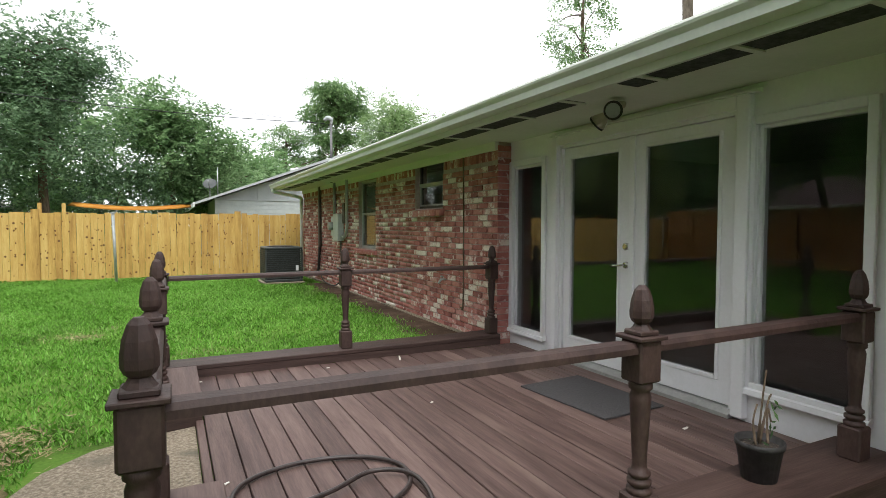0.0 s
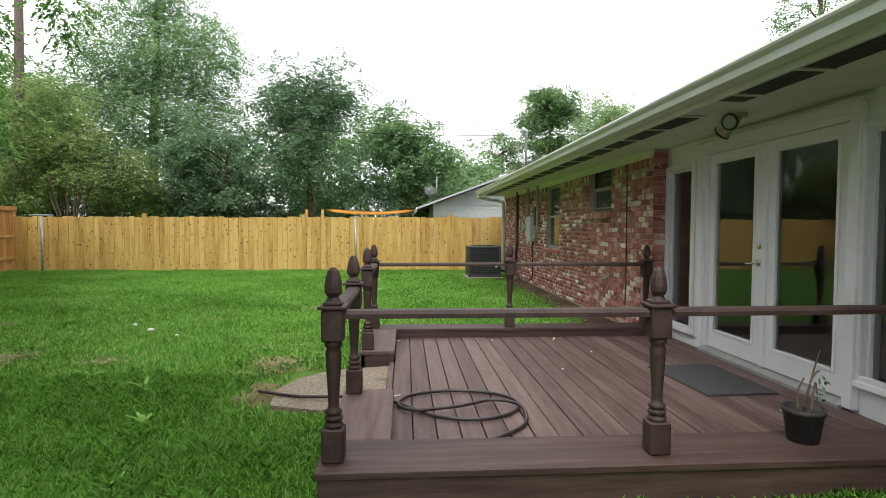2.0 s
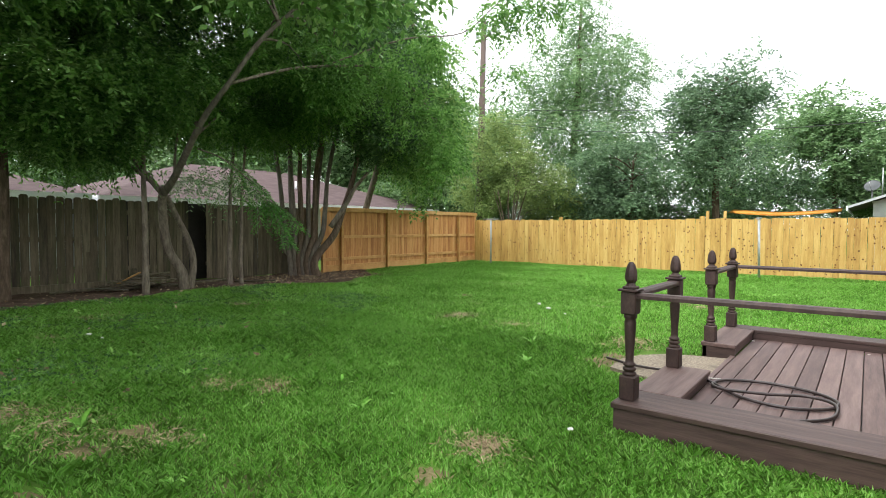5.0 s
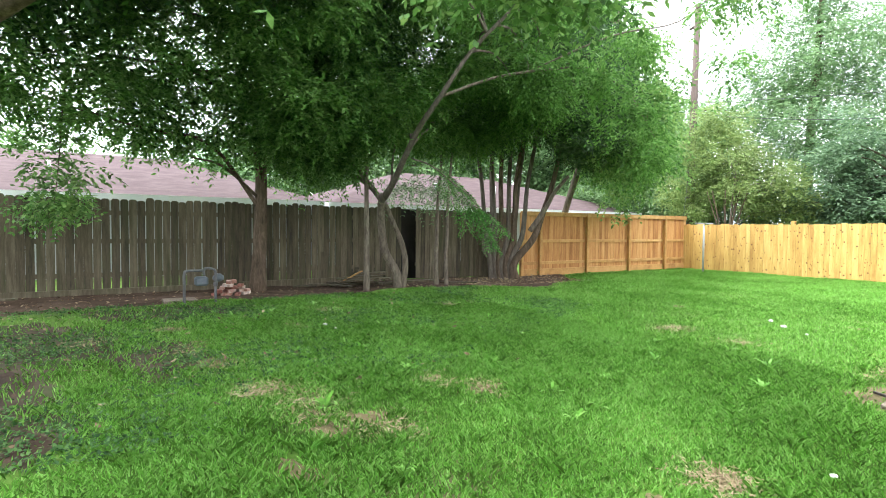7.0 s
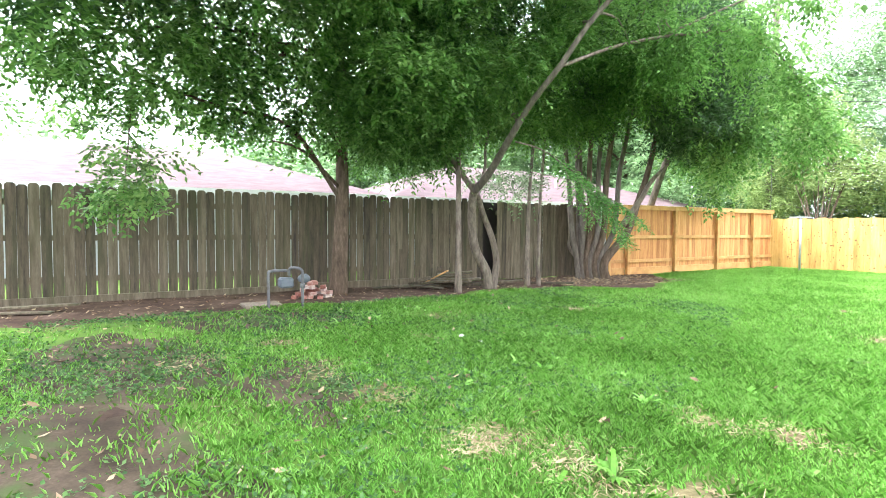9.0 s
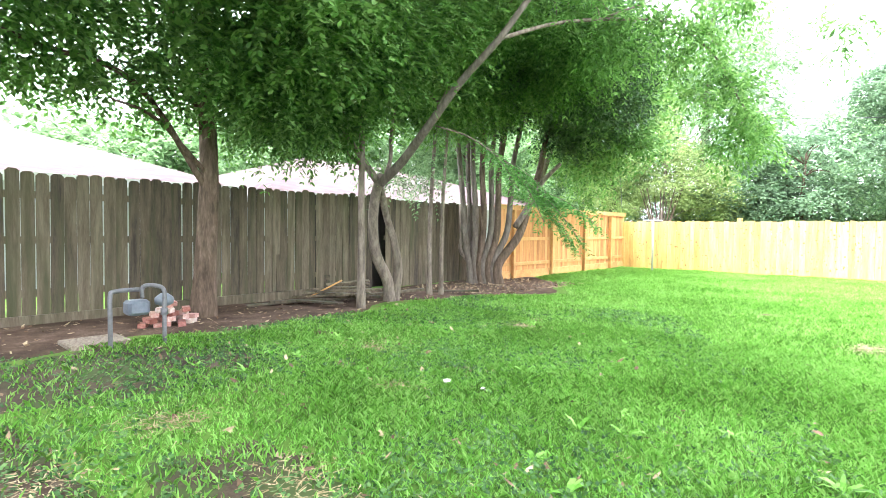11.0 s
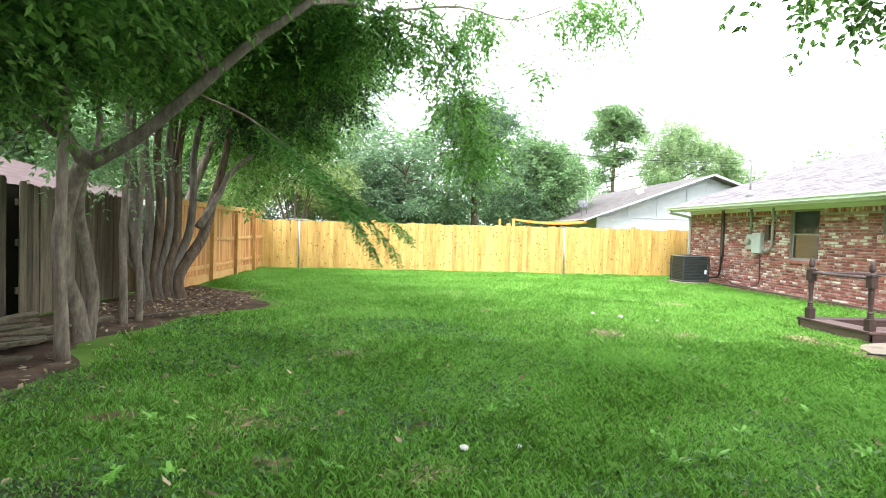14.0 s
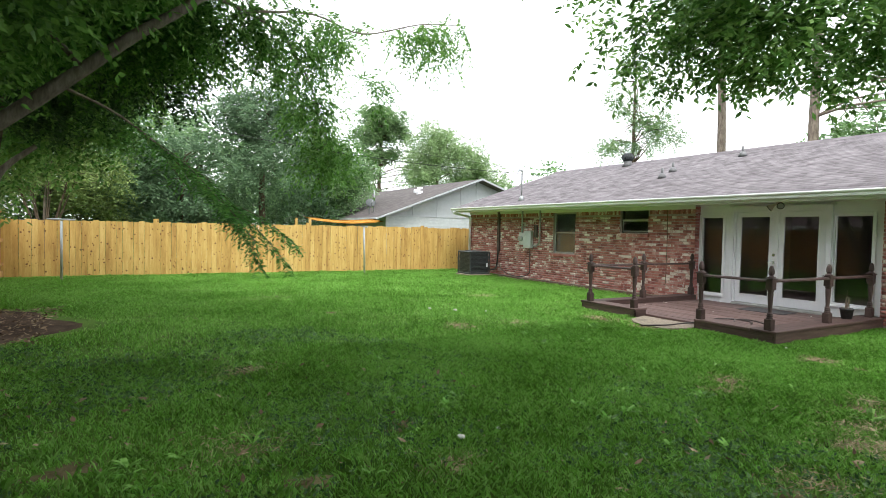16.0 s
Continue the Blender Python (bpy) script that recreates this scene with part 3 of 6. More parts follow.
wall_brick = solid("wall_west", holed_wall(bmesh.new(), FX + 0.012, FX + 0.2, Y_FAR, Y_END, -0.1, TOP, [WIN_BIG, WIN_SMALL]), MORTAR, "mottled red brick house wall with whitewashed bricks", "wall", kind="structure")
wall_brick_near = solid("wall_west_near", holed_wall(bmesh.new(), FX + 0.012, FX + 0.2, -6.0, Y_NEAR, -0.1, TOP, []), MORTAR, "mottled red brick house wall beside the patio doors", "wall", kind="structure")
OPEN1 = (4.285, 4.82, 0.2, 1.94)
DOORS = (2.2, 4.02, 0.08, 2.06)
OPEN3 = (1.47, 2.085, 0.27, 1.95)
solid("wall_bay", holed_wall(bmesh.new(), WX, WX + 0.12, Y_NEAR, Y_FAR, -0.1, TOP + 0.02, [OPEN1, DOORS, OPEN3]), WHITE, "white painted panel wall round the patio doors", "wall", kind="structure")
solid("wall_north", B(FX + 0.2, 12.0, Y_END - 0.2, Y_END, -0.1, TOP), MORTAR, "brick end wall of the house", "wall", kind="structure")
solid("wall_east", B(11.8, 12.0, -6.0, Y_END - 0.2, -0.1, TOP), MORTAR, "brick street wall of the house", "wall", kind="structure")
solid("wall_south", B(FX + 0.2, 11.8, -6.0, -5.8, -0.1, TOP), MORTAR, "brick end wall of the house", "wall", kind="structure")
gab = prism(bmesh.new(), [(FX, TOP), (12.0, TOP), (7.5, 3.9)], "y", Y_END - 0.18, Y_END - 0.03)
solid("gable_wall", gab, SIDING, "pale siding in the gable of the house", "wall", kind="structure")
# dim room behind the glass
solid("room_floor", B(WX + 0.12, 8.0, -0.4, 14.0, -0.02, 0.06), INFLOOR, "grey floor of the dim empty room", "floor", kind="structure")
solid("room_wall", B(8.0, 8.1, -0.4, 14.0, 0.06, TOP), INNER, "dim inner wall of the empty room", "wall", kind="structure")
solid("room_partition", B(WX + 0.13, 8.0, 5.3, 5.4, 0.06, TOP), INNER, "dim inner partition", "wall", kind="structure")
solid("room_side", B(WX + 0.13, 8.0, -0.5, -0.4, 0.06, TOP), INNER, "dim inner side wall", "wall", kind="structure")
solid("ceiling", B(WX + 0.12, 11.8, -5.8, Y_END - 0.2, TOP, TOP + 0.06), INNER, "dim room ceiling", "ceiling", kind="structure")

# base strip of concrete below the bricks
solid("foundation", prism(bmesh.new(), [(FX - 0.04, -0.1), (FX + 0.01, -0.1), (FX + 0.01, 0.05), (FX - 0.03, 0.035)], "y", Y_FAR + 0.2, Y_END), CONCRETE, "rough grey concrete foundation edge", "foundation", kind="structure")

# roof
EX, EZ, RX, RZ = 2.47, 2.36, 7.5, 4.06
RY0, RY1 = -6.4, Y_END + 0.15
SLOPE = (RZ - EZ) / (RX - EX)
roof = thing("roof", (RX, 5, EZ), "grey-brown shingled gable roof", "roof", kind="structure")
part("roof_deck", prism(bmesh.new(), [(EX, EZ - 0.04), (RX, RZ - 0.04), (12.7, EZ - 0.04), (12.7, EZ - 0.1), (RX, RZ - 0.12), (EX, EZ - 0.1)], "y", RY0, RY1), SHINGLE, roof)
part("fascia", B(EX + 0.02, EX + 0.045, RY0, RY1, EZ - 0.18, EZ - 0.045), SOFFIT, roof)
part("rake_board", prism(bmesh.new(), [(EX + 0.03, EZ - 0.2), (RX, RZ - 0.2), (12.6, EZ - 0.2), (12.6, EZ - 0.05), (RX, RZ - 0.045), (EX + 0.03, EZ - 0.05)], "y", RY1 - 0.03, RY1 + 0.012), WHITE, roof)
sh_v, sh_f = [], []
rng_s = np.random.default_rng(5)
rowlen = math.hypot(RX - EX, RZ - EZ)
rows_n = int(rowlen / 0.142)
for r in range(rows_n):
    s0, s1 = r * 0.142 - 0.02, r * 0.142 + 0.15
    y = RY0 - rng_s.uniform(0, 0.3)
    while y < RY1:
        wv = rng_s.choice([0.16, 0.3, 0.3, 0.24])
        y2 = min(y + wv, RY1 + 0.01)
        th = 0.008 + rng_s.uniform(0, 0.006)
        f0, f1 = s0 / rowlen, min(1, s1 / rowlen)
        p = [(EX + (RX - EX) * f0, EZ - 0.036 + (RZ - EZ) * f0), (EX + (RX - EX) * f1, EZ - 0.036 + (RZ - EZ) * f1)]
        b = len(sh_v)
        sh_v += [(p[0][0], y + 0.003, p[0][1]), (p[0][0], y2 - 0.003, p[0][1]), (p[0][0], y2 - 0.003, p[0][1] + th), (p[0][0], y + 0.003, p[0][1] + th), (p[1][0], y + 0.003, p[1][1] + 0.002), (p[1][0], y2 - 0.003, p[1][1] + 0.002)]
        sh_f += [(b, b + 3, b + 2, b + 1), (b + 3, b + 4, b + 5, b + 2)]
        y = y2
tagged(part("shingles", cloud_mesh("shingles", np.array(sh_v), np.array(sh_f), SHINGLE), SHINGLE, roof), kind="stuff")
part("ridge_cap", prism(bmesh.new(), [(RX - 0.15, RZ - 0.075), (RX, RZ - 0.015), (RX + 0.15, RZ - 0.075), (RX, RZ + 0.005)], "y", RY0, RY1), SHINGLE, roof)

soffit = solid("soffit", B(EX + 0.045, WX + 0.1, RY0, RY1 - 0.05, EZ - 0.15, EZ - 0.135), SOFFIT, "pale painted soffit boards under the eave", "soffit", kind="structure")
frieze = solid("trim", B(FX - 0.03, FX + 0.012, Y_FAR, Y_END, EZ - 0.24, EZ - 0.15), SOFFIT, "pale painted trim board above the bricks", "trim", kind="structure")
for k, (a, b) in enumerate([(3.0, 14.0), (-2.0, 2.5)]):
    sv = thing("soffit_vent", (EX + 0.2, (a + b) / 2, EZ - 0.155), "dark screened vent strip in the soffit", "vent", "soffit vents")
    part("screen", B(EX + 0.1, EX + 0.31, a, b, EZ - 0.153, EZ - 0.149), VENT, sv)
    y = a
    while y < b:
        part("slat", B(EX + 0.09, EX + 0.32, y, y + 0.04, EZ - 0.162, EZ - 0.153), SOFFIT, sv)
        y += 0.61

gut = thing("gutter", (EX, 5, EZ), "white metal gutter along the eave", "gutter")
gprof = [(EX + 0.02, EZ - 0.02), (EX - 0.1, EZ - 0.02), (EX - 0.105, EZ - 0.035), (EX - 0.1, EZ - 0.05), (EX - 0.075, EZ - 0.075), (EX - 0.07, EZ - 0.12), (EX + 0.0, EZ - 0.13), (EX + 0.02, EZ - 0.13)]
part("trough", prism(bmesh.new(), gprof, "y", RY0, RY1 - 0.05), GUTTER, gut)
part("drip_edge", B(EX - 0.06, EX + 0.03, RY0, RY1, EZ - 0.018, EZ - 0.01), WHITE, gut)
dsp = thing("downspout", (FX - 0.06, Y_END - 0.05, 0), "white metal downspout at the corner of the house", "downspout")
part("pipe", tube(bmesh.new(), smooth_line([(EX - 0.02, Y_END - 0.08, EZ - 0.13), (EX, Y_END - 0.08, EZ - 0.2), (FX - 0.12, Y_END - 0.06, EZ - 0.32), (FX - 0.06, Y_END - 0.06, EZ - 0.42)]) + [Vector((FX - 0.06, Y_END - 0.06, 0.02))], 0.045, 8), WHITE, dsp)


# ---- windows and doors ----
def pane(name, parent, x, y0, y1, z0, z1):
    ob = part(name, B(x, x + 0.006, y0, y1, z0, z1), GLASS, parent)
    ob.visible_shadow = False
    return ob


def framed(parent, x0, x1, y0, y1, z0, z1, w, material, name="frame"):
    part(name, B(x0, x1, y0, y0 + w, z0, z1, bevel=0.004), material, parent)
    part(name, B(x0, x1, y1 - w, y1, z0, z1, bevel=0.004), material, parent)
    part(name, B(x0, x1, y0 + w, y1 - w, z1 - w, z1, bevel=0.004), material, parent)
    part(name, B(x0, x1, y0 + w, y1 - w, z0, z0 + w, bevel=0.004), material, parent)


w1 = thing("window_1", (FX, 9.22, 0.9), "grey aluminium sash window with lowered blinds in the brick wall", "window", kind="structure")
y0, y1, z0, z1 = WIN_BIG
framed(w1, FX + 0.07, FX + 0.12, y0, y1, z0, z1, 0.045, WINGREY)
part("meeting_rail", B(FX + 0.06, FX + 0.11, y0 + 0.045, y1 - 0.045, 1.5, 1.54), WINGREY, w1)
pane("pane", w1, FX + 0.09, y0 + 0.045, y1 - 0.045, z0 + 0.045, 1.5)
pane("pane", w1, FX + 0.09, y0 + 0.045, y1 - 0.045, 1.54, z1 - 0.045)
zz = z0 + 0.06
while zz < z1 - 0.06:
    sb = prism(bmesh.new(), [(FX + 0.125, zz), (FX + 0.155, zz + 0.022), (FX + 0.157, zz + 0.02), (FX + 0.127, zz - 0.002)], "y", y0 + 0.05, y1 - 0.05)
    part("blind_slat", sb, BLIND, w1)
    zz += 0.031
part("window_back", B(FX + 0.165, FX + 0.175, y0, y1, z0, z1), INNER, w1)
part("window_sill", prism(bmesh.new(), [(FX - 0.05, z0 - 0.09), (FX + 0.1, z0 - 0.06), (FX + 0.1, z0), (FX - 0.05, z0 - 0.03)], "y", y0 - 0.06, y1 + 0.06), BRICK, w1, "rowlock brick sill")

w2 = thing("window_2", (FX, 6.63, 1.55), "small high brown aluminium window in the brick wall", "window", kind="structure")
y0, y1, z0, z1 = WIN_SMALL
framed(w2, FX + 0.08, FX + 0.13, y0, y1, z0, z1, 0.035, BRONZE)
part("meeting_rail", B(FX + 0.06, FX + 0.12, y0 + 0.035, y1 - 0.035, 1.87, 1.9), WINGREY, w2)
framed(w2, FX + 0.07, FX + 0.1, y0 + 0.035, y1 - 0.035, z0 + 0.035, 1.87, 0.022, WINGREY, "sash")
pane("pane", w2, FX + 0.1, y0 + 0.035, y1 - 0.035, z0 + 0.035, 1.87)
pane("pane", w2, FX + 0.1, y0 + 0.035, y1 - 0.035, 1.9, z1 - 0.035)
for k in range(9):
    a = y0 - 0.05 + k * (y1 - y0 + 0.1) / 9
    part("brick", prism(bmesh.new(), [(FX - 0.07, z0 - 0.11), (FX + 0.07, z0 - 0.09), (FX + 0.07, z0), (FX - 0.07, z0 - 0.035)], "y", a + 0.004, a + (y1 - y0 + 0.1) / 9 - 0.004), BRICK, w2)

w3 = thing("window_3", (WX, 4.5, 0.2), "narrow fixed sidelight window in white trim", "window", kind="structure")
w4 = thing("window_4", (WX, 1.76, 0.27), "fixed patio window in white trim", "window", kind="structure")
for w, (y0, y1, z0, z1) in ((w3, OPEN1), (w4, OPEN3)):
    framed(w, WX - 0.03, WX, y0 - 0.055, y1 + 0.055 - (0.02 if w == w3 else 0), z0 - 0.0, z1 + 0.055, 0.055, WHITE, "casing")
    framed(w, WX + 0.02, WX + 0.08, y0, y1, z0, z1, 0.022, WHITE, "stop")
    pane("pane", w, WX + 0.05, y0 + 0.022, y1 - 0.022, z0 + 0.022, z1 - 0.022)
    part("window_sill", prism(bmesh.new(), [(WX - 0.05, z0 - 0.02), (WX + 0.02, z0 - 0.02), (WX + 0.02, z0 + 0.045), (WX - 0.045, z0 + 0.012)], "y", y0 - 0.06, y1 + 0.035), WHITE, w)

d1 = thing("door_1", (WX, 3.1, 0.08), "pair of white glazed patio doors, closed", "door", kind="structure")
part("jamb", B(WX - 0.02, WX + 0.12, 2.2, 2.235, 0.08, 2.06), WHITE, d1)
part("jamb", B(WX - 0.02, WX + 0.12, 3.985, 4.02, 0.08, 2.06), WHITE, d1)
part("head", B(WX - 0.02, WX + 0.12, 2.235, 3.985, 2.035, 2.06), WHITE, d1)
part("casing", B(WX - 0.055, WX, 2.11, 2.2, 0.08, 2.15, bevel=0.006), WHITE, d1)
part("casing", B(WX - 0.055, WX, 4.02, 4.09, 0.08, 2.15, bevel=0.006), WHITE, d1)
part("casing", B(WX - 0.055, WX, 2.2, 4.02, 2.06, 2.15, bevel=0.006), WHITE, d1)
part("drip_cap", prism(bmesh.new(), [(WX - 0.07, 2.15), (WX, 2.15), (WX, 2.18), (WX - 0.065, 2.165)], "y", 2.06, 4.12), WHITE, d1)
part("threshold", prism(bmesh.new(), [(WX - 0.07, 0.06), (WX + 0.12, 0.06), (WX + 0.12, 0.115), (WX - 0.02, 0.11), (WX - 0.07, 0.085)], "y", 2.2, 4.02), WINGREY, d1)
for k, (a, b, g0, g1) in enumerate([(3.115, 3.98, 3.285, 3.885), (2.24, 3.105, 2.36, 2.995)]):
    leaf_ob = part("door_leaf", holed_wall(bmesh.new(), WX + 0.01, WX + 0.055, a, b, 0.12, 2.03, [(g0, g1, 0.3, 1.93)]), WHITE, d1)
    framed(leaf_ob, WX + 0.002, WX + 0.0098, g0 - 0.028, g1 + 0.028, 0.272, 1.958, 0.03, WHITE, "glazing_bead")
    pane("pane", leaf_ob, WX + 0.03, g0, g1, 0.3, 1.93)
    if k == 0:
        part("astragal", B(WX - 0.012, WX + 0.009, 3.095, 3.145, 0.12, 2.03), WHITE, leaf_ob)
        for z, r in ((1.15, 0.03), (1.0, 0.028)):
            rose = bmesh.new()
            tube(rose, [(WX + 0.008, 3.18, z), (WX - 0.012, 3.18, z), (WX - 0.02, 3.18, z)], [r, r, r * 0.7], 14)
            if z == 1.0:
                tube(rose, smooth_line([(WX - 0.02, 3.18, z), (WX - 0.05, 3.18, z), (WX - 0.055, 3.22, z - 0.005), (WX - 0.05, 3.29, z - 0.012)]), [0.009] * 16, 8)
            part("door_handle" if z == 1.0 else "deadbolt", rose, CHROME, leaf_ob, "satin nickel")

# ---- twin flood lamp under the eave ----
lamp = thing("flood_lamp", (3.0, 2.87, EZ - 0.15), "beige twin outdoor flood lamp under the eave", "lamp")
part("canopy", lathe(bmesh.new(), [(0.05, EZ - 0.185), (0.055, EZ - 0.165), (0.055, EZ - 0.151)], 16, (3.0, 2.9, 0)), BEIGE, lamp)


def spot_head(base, aim):
    bm = bmesh.new()
    lathe(bm, [(0.022, 0), (0.026, 0.03), (0.034, 0.05), (0.062, 0.11), (0.064, 0.13), (0.056, 0.132), (0.05, 0.12)], 18)
    q = Vector(aim).to_track_quat("Z", "Y").to_matrix().to_4x4()
    bm.transform(Matrix.Translation(base) @ q)
    return bm


for base, aim in (((2.96, 2.85, EZ - 0.2), (-0.85, -0.45, -0.3)), ((2.99, 2.97, EZ - 0.2), (-0.3, 0.75, -0.6))):
    head = part("lamp_head", spot_head(base, aim), BEIGE, lamp)
    part("arm", tube(bmesh.new(), [(3.0, 2.9, EZ - 0.18), base], 0.014, 8), BEIGE, lamp)
    a = Vector(aim).normalized()
    part("lens", tube(bmesh.new(), [Vector(base) + a * 0.12, Vector(base) + a * 0.134], [0.05, 0.047], 18), VENT, head, "dark glass lens")
    rim = bmesh.new()
    tube(rim, [Vector(base) + a * 0.124, Vector(base) + a * 0.137], 0.067, 18)
    part("rim", rim, BLACKRUBBER, head)
    part("glass", tube(bmesh.new(), [Vector(base) + a * 0.136, Vector(base) + a * 0.1395], 0.052, 18), GREYMETAL, head)

# ---- deck ----
DZ, LZ = 0.06, 0.165
deck = thing("deck", (1.5, 3.1, 0), "dark brown stained wooden patio deck with raised border", "deck")
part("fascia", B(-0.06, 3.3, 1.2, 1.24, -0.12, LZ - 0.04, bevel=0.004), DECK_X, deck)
part("fascia", B(-0.06, -0.02, 1.245, 2.47, -0.12, LZ - 0.04, bevel=0.004), DECK, deck)
part("fascia", B(-0.06, -0.02, 3.7, 5.0, -0.12, LZ - 0.04, bevel=0.004), DECK, deck)
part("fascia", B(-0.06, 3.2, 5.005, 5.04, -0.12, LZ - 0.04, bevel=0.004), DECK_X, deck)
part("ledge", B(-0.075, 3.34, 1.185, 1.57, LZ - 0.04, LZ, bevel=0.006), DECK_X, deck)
part("ledge", B(-0.075, 0.27, 1.575, 2.5, LZ - 0.04, LZ, bevel=0.006), DECK, deck)
part("ledge", B(-0.075, 0.25, 3.69, 4.765, LZ - 0.04, LZ, bevel=0.006), DECK, deck)
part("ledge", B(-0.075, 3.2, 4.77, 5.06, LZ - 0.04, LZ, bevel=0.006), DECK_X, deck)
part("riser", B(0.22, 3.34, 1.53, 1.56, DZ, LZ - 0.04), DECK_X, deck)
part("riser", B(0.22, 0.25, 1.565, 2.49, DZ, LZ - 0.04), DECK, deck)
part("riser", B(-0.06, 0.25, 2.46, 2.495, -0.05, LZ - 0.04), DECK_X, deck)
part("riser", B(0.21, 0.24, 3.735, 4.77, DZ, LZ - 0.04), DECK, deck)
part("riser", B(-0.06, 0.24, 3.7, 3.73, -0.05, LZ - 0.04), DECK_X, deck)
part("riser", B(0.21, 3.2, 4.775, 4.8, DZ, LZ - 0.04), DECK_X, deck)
part("rim_board", B(0.2, 0.245, 2.5, 3.695, -0.08, DZ, bevel=0.004), DECK, deck)
# black filler under the boards, gives the gaps their shade
part("joist", B(0.26, 3.3, 1.6, 4.76, -0.06, DZ - 0.045), BLACKRUBBER, deck)
x = 0.252
i = 0
while x < 3.36:
    wv = min(0.138, 3.375 - x)
    part("deck_board", B(x, x + wv, 1.56, 4.775, DZ - 0.04, DZ + random.uniform(-0.003, 0.002), bevel=0.003), DECK, deck)
    x += 0.145
    i += 1

railing = thing("deck_railing", (0, 1.33, LZ), "dark brown turned-post railing with acorn finials round the deck", "railing")


def square_ring(bm, w, z0, z1, bev):
    return box(bm, -w / 2, w / 2, -w / 2, w / 2, z0, z1, bevel=bev)


shaft = lathe(bmesh.new(), [(0.038, 0.16), (0.046, 0.17), (0.046, 0.184), (0.033, 0.19), (0.033, 0.195), (0.044, 0.203), (0.044, 0.217), (0.032, 0.222), (0.032, 0.227), (0.041, 0.234), (0.041, 0.246), (0.029, 0.254), (0.026, 0.275), (0.029, 0.34), (0.034, 0.42), (0.038, 0.5), (0.039, 0.53), (0.033, 0.55), (0.043, 0.56), (0.043, 0.575), (0.038, 0.59)], 16)
shaft_me = shaped("post", shaft, POSTWOOD)
base_me = shaped("base_block", square_ring(bmesh.new(), 0.106, 0, 0.165, 0.008), POSTWOOD)
block_me = shaped("cap_block", square_ring(square_ring(bmesh.new(), 0.104, 0.585, 0.742, 0.008), 0.132, 0.742, 0.757, 0.003), POSTWOOD)
fin = bmesh.new()
box(fin, -0.044, 0.044, -0.044, 0.044, 0.757, 0.775, bevel=0.004)
rings = [(0.04, 0.775), (0.03, 0.788), (0.025, 0.797), (0.034, 0.804), (0.042, 0.82), (0.043, 0.845), (0.038, 0.885), (0.026, 0.922), (0.012, 0.938)]
lathe(fin, rings, 8)
for f in fin.faces:
    f.smooth = False
fin_me = shaped("finial", fin, POSTWOOD)
POSTS = [(0, 1.33), (1.615, 1.33), (3.1, 1.36), (0, 2.43), (0, 3.775), (0, 4.87), (1.54, 4.87), (3.14, 4.87)]
for px, py in POSTS:
    p = part("post", shaft_me, POSTWOOD, railing)
    p.matrix_basis = pose(px, py, LZ, random.uniform(-0.4, 0.4), random.uniform(-0.4, 0.4), random.uniform(-4, 4))
    for nm, me in (("base_block", base_me), ("cap_block", block_me), ("finial", fin_me)):
        c = new(nm, me)
        c.parent = p


def rail(a, b):
    a, b = Vector((*a, 0)), Vector((*b, 0))
    d = b - a
    bm = prism(bmesh.new(), [(-0.042, 0.0), (0.042, 0.0), (0.042, 0.022), (0.03, 0.038), (-0.03, 0.038), (-0.042, 0.022)], "x", 0.05, d.length - 0.05)
    ang = math.atan2(d.y, d.x)
    bm.transform(Matrix.Translation((a.x, a.y, LZ + 0.695)) @ Matrix.Rotation(ang, 4, "Z"))
    part("rail", bm, POSTWOOD, railing)


for a, b in ((0, 1), (1, 2), (0, 3), (4, 5), (5, 6), (6, 7)):
    rail(POSTS[a], POSTS[b])

pad = bmesh.new()
outline = [(-0.62, 2.62), (-0.3, 2.5), (0.195, 2.5), (0.195, 3.69), (-0.1, 3.62), (-0.35, 3.52), (-0.55, 3.3), (-0.66, 3.0)]
prism(pad, outline, "z", -0.06, 0.025)
solid("concrete_pad", pad, CONCRETE, "rough pebbled concrete step pad beside the deck", "step", kind="structure")

# ---- fences ----
def picket(w, h, ear=0.0, t=0.016):
    out = [(-w / 2, 0), (w / 2, 0), (w / 2, h - ear), (w / 2 - ear, h), (-w / 2 + ear, h), (-w / 2, h - ear)] if ear else [(-w / 2, 0), (w / 2, 0), (w / 2, h), (-w / 2, h)]
    return prism(bmesh.new(), out, "y", 0, t)


BY = 15.4
back_fence = thing("back_fence", (-3, BY, 0), "new yellow pine privacy fence with knotty boards", "fence", kind="structure")
pk = [shaped("fence_board", picket(0.138, h), PINE) for h in (1.61, 1.625, 1.64)]
x = -11.02
while x < 5.2:
    b = part("fence_board", random.choice(pk), PINE, back_fence)
    b.matrix_basis = pose(x + 0.07, BY + random.uniform(-0.003, 0.004), -0.02 + random.uniform(-0.012, 0.012) + 0.003 * x, 0, random.uniform(-0.25, 0.25), 0)
    x += 0.1425
for xb in (-7.3, -2.7, 1.7):
    part("batten", B(xb - 0.075, xb + 0.075, BY - 0.018, BY - 0.002, -0.02, 1.68), PINE, back_fence)
kv = bmesh.new()
for k in range(340):
    kx, kz = random.uniform(-10.7, 3.6), random.uniform(0.1, 1.55)
    r = random.uniform(0.009, 0.021)
    lathe(kv, [(r, 0), (r * 0.8, 0.003)], 6, (0, 0, 0))
    kv.verts.ensure_lookup_table()
    for v in kv.verts[-12:]:
        v.co = Vector((kx + v.co.x * random.uniform(0.9, 1.1), BY - 0.0055 - v.co.z * 0.3, kz + v.co.y * 1.3))
tagged(part("knots", kv, KNOT, back_fence), kind="stuff")
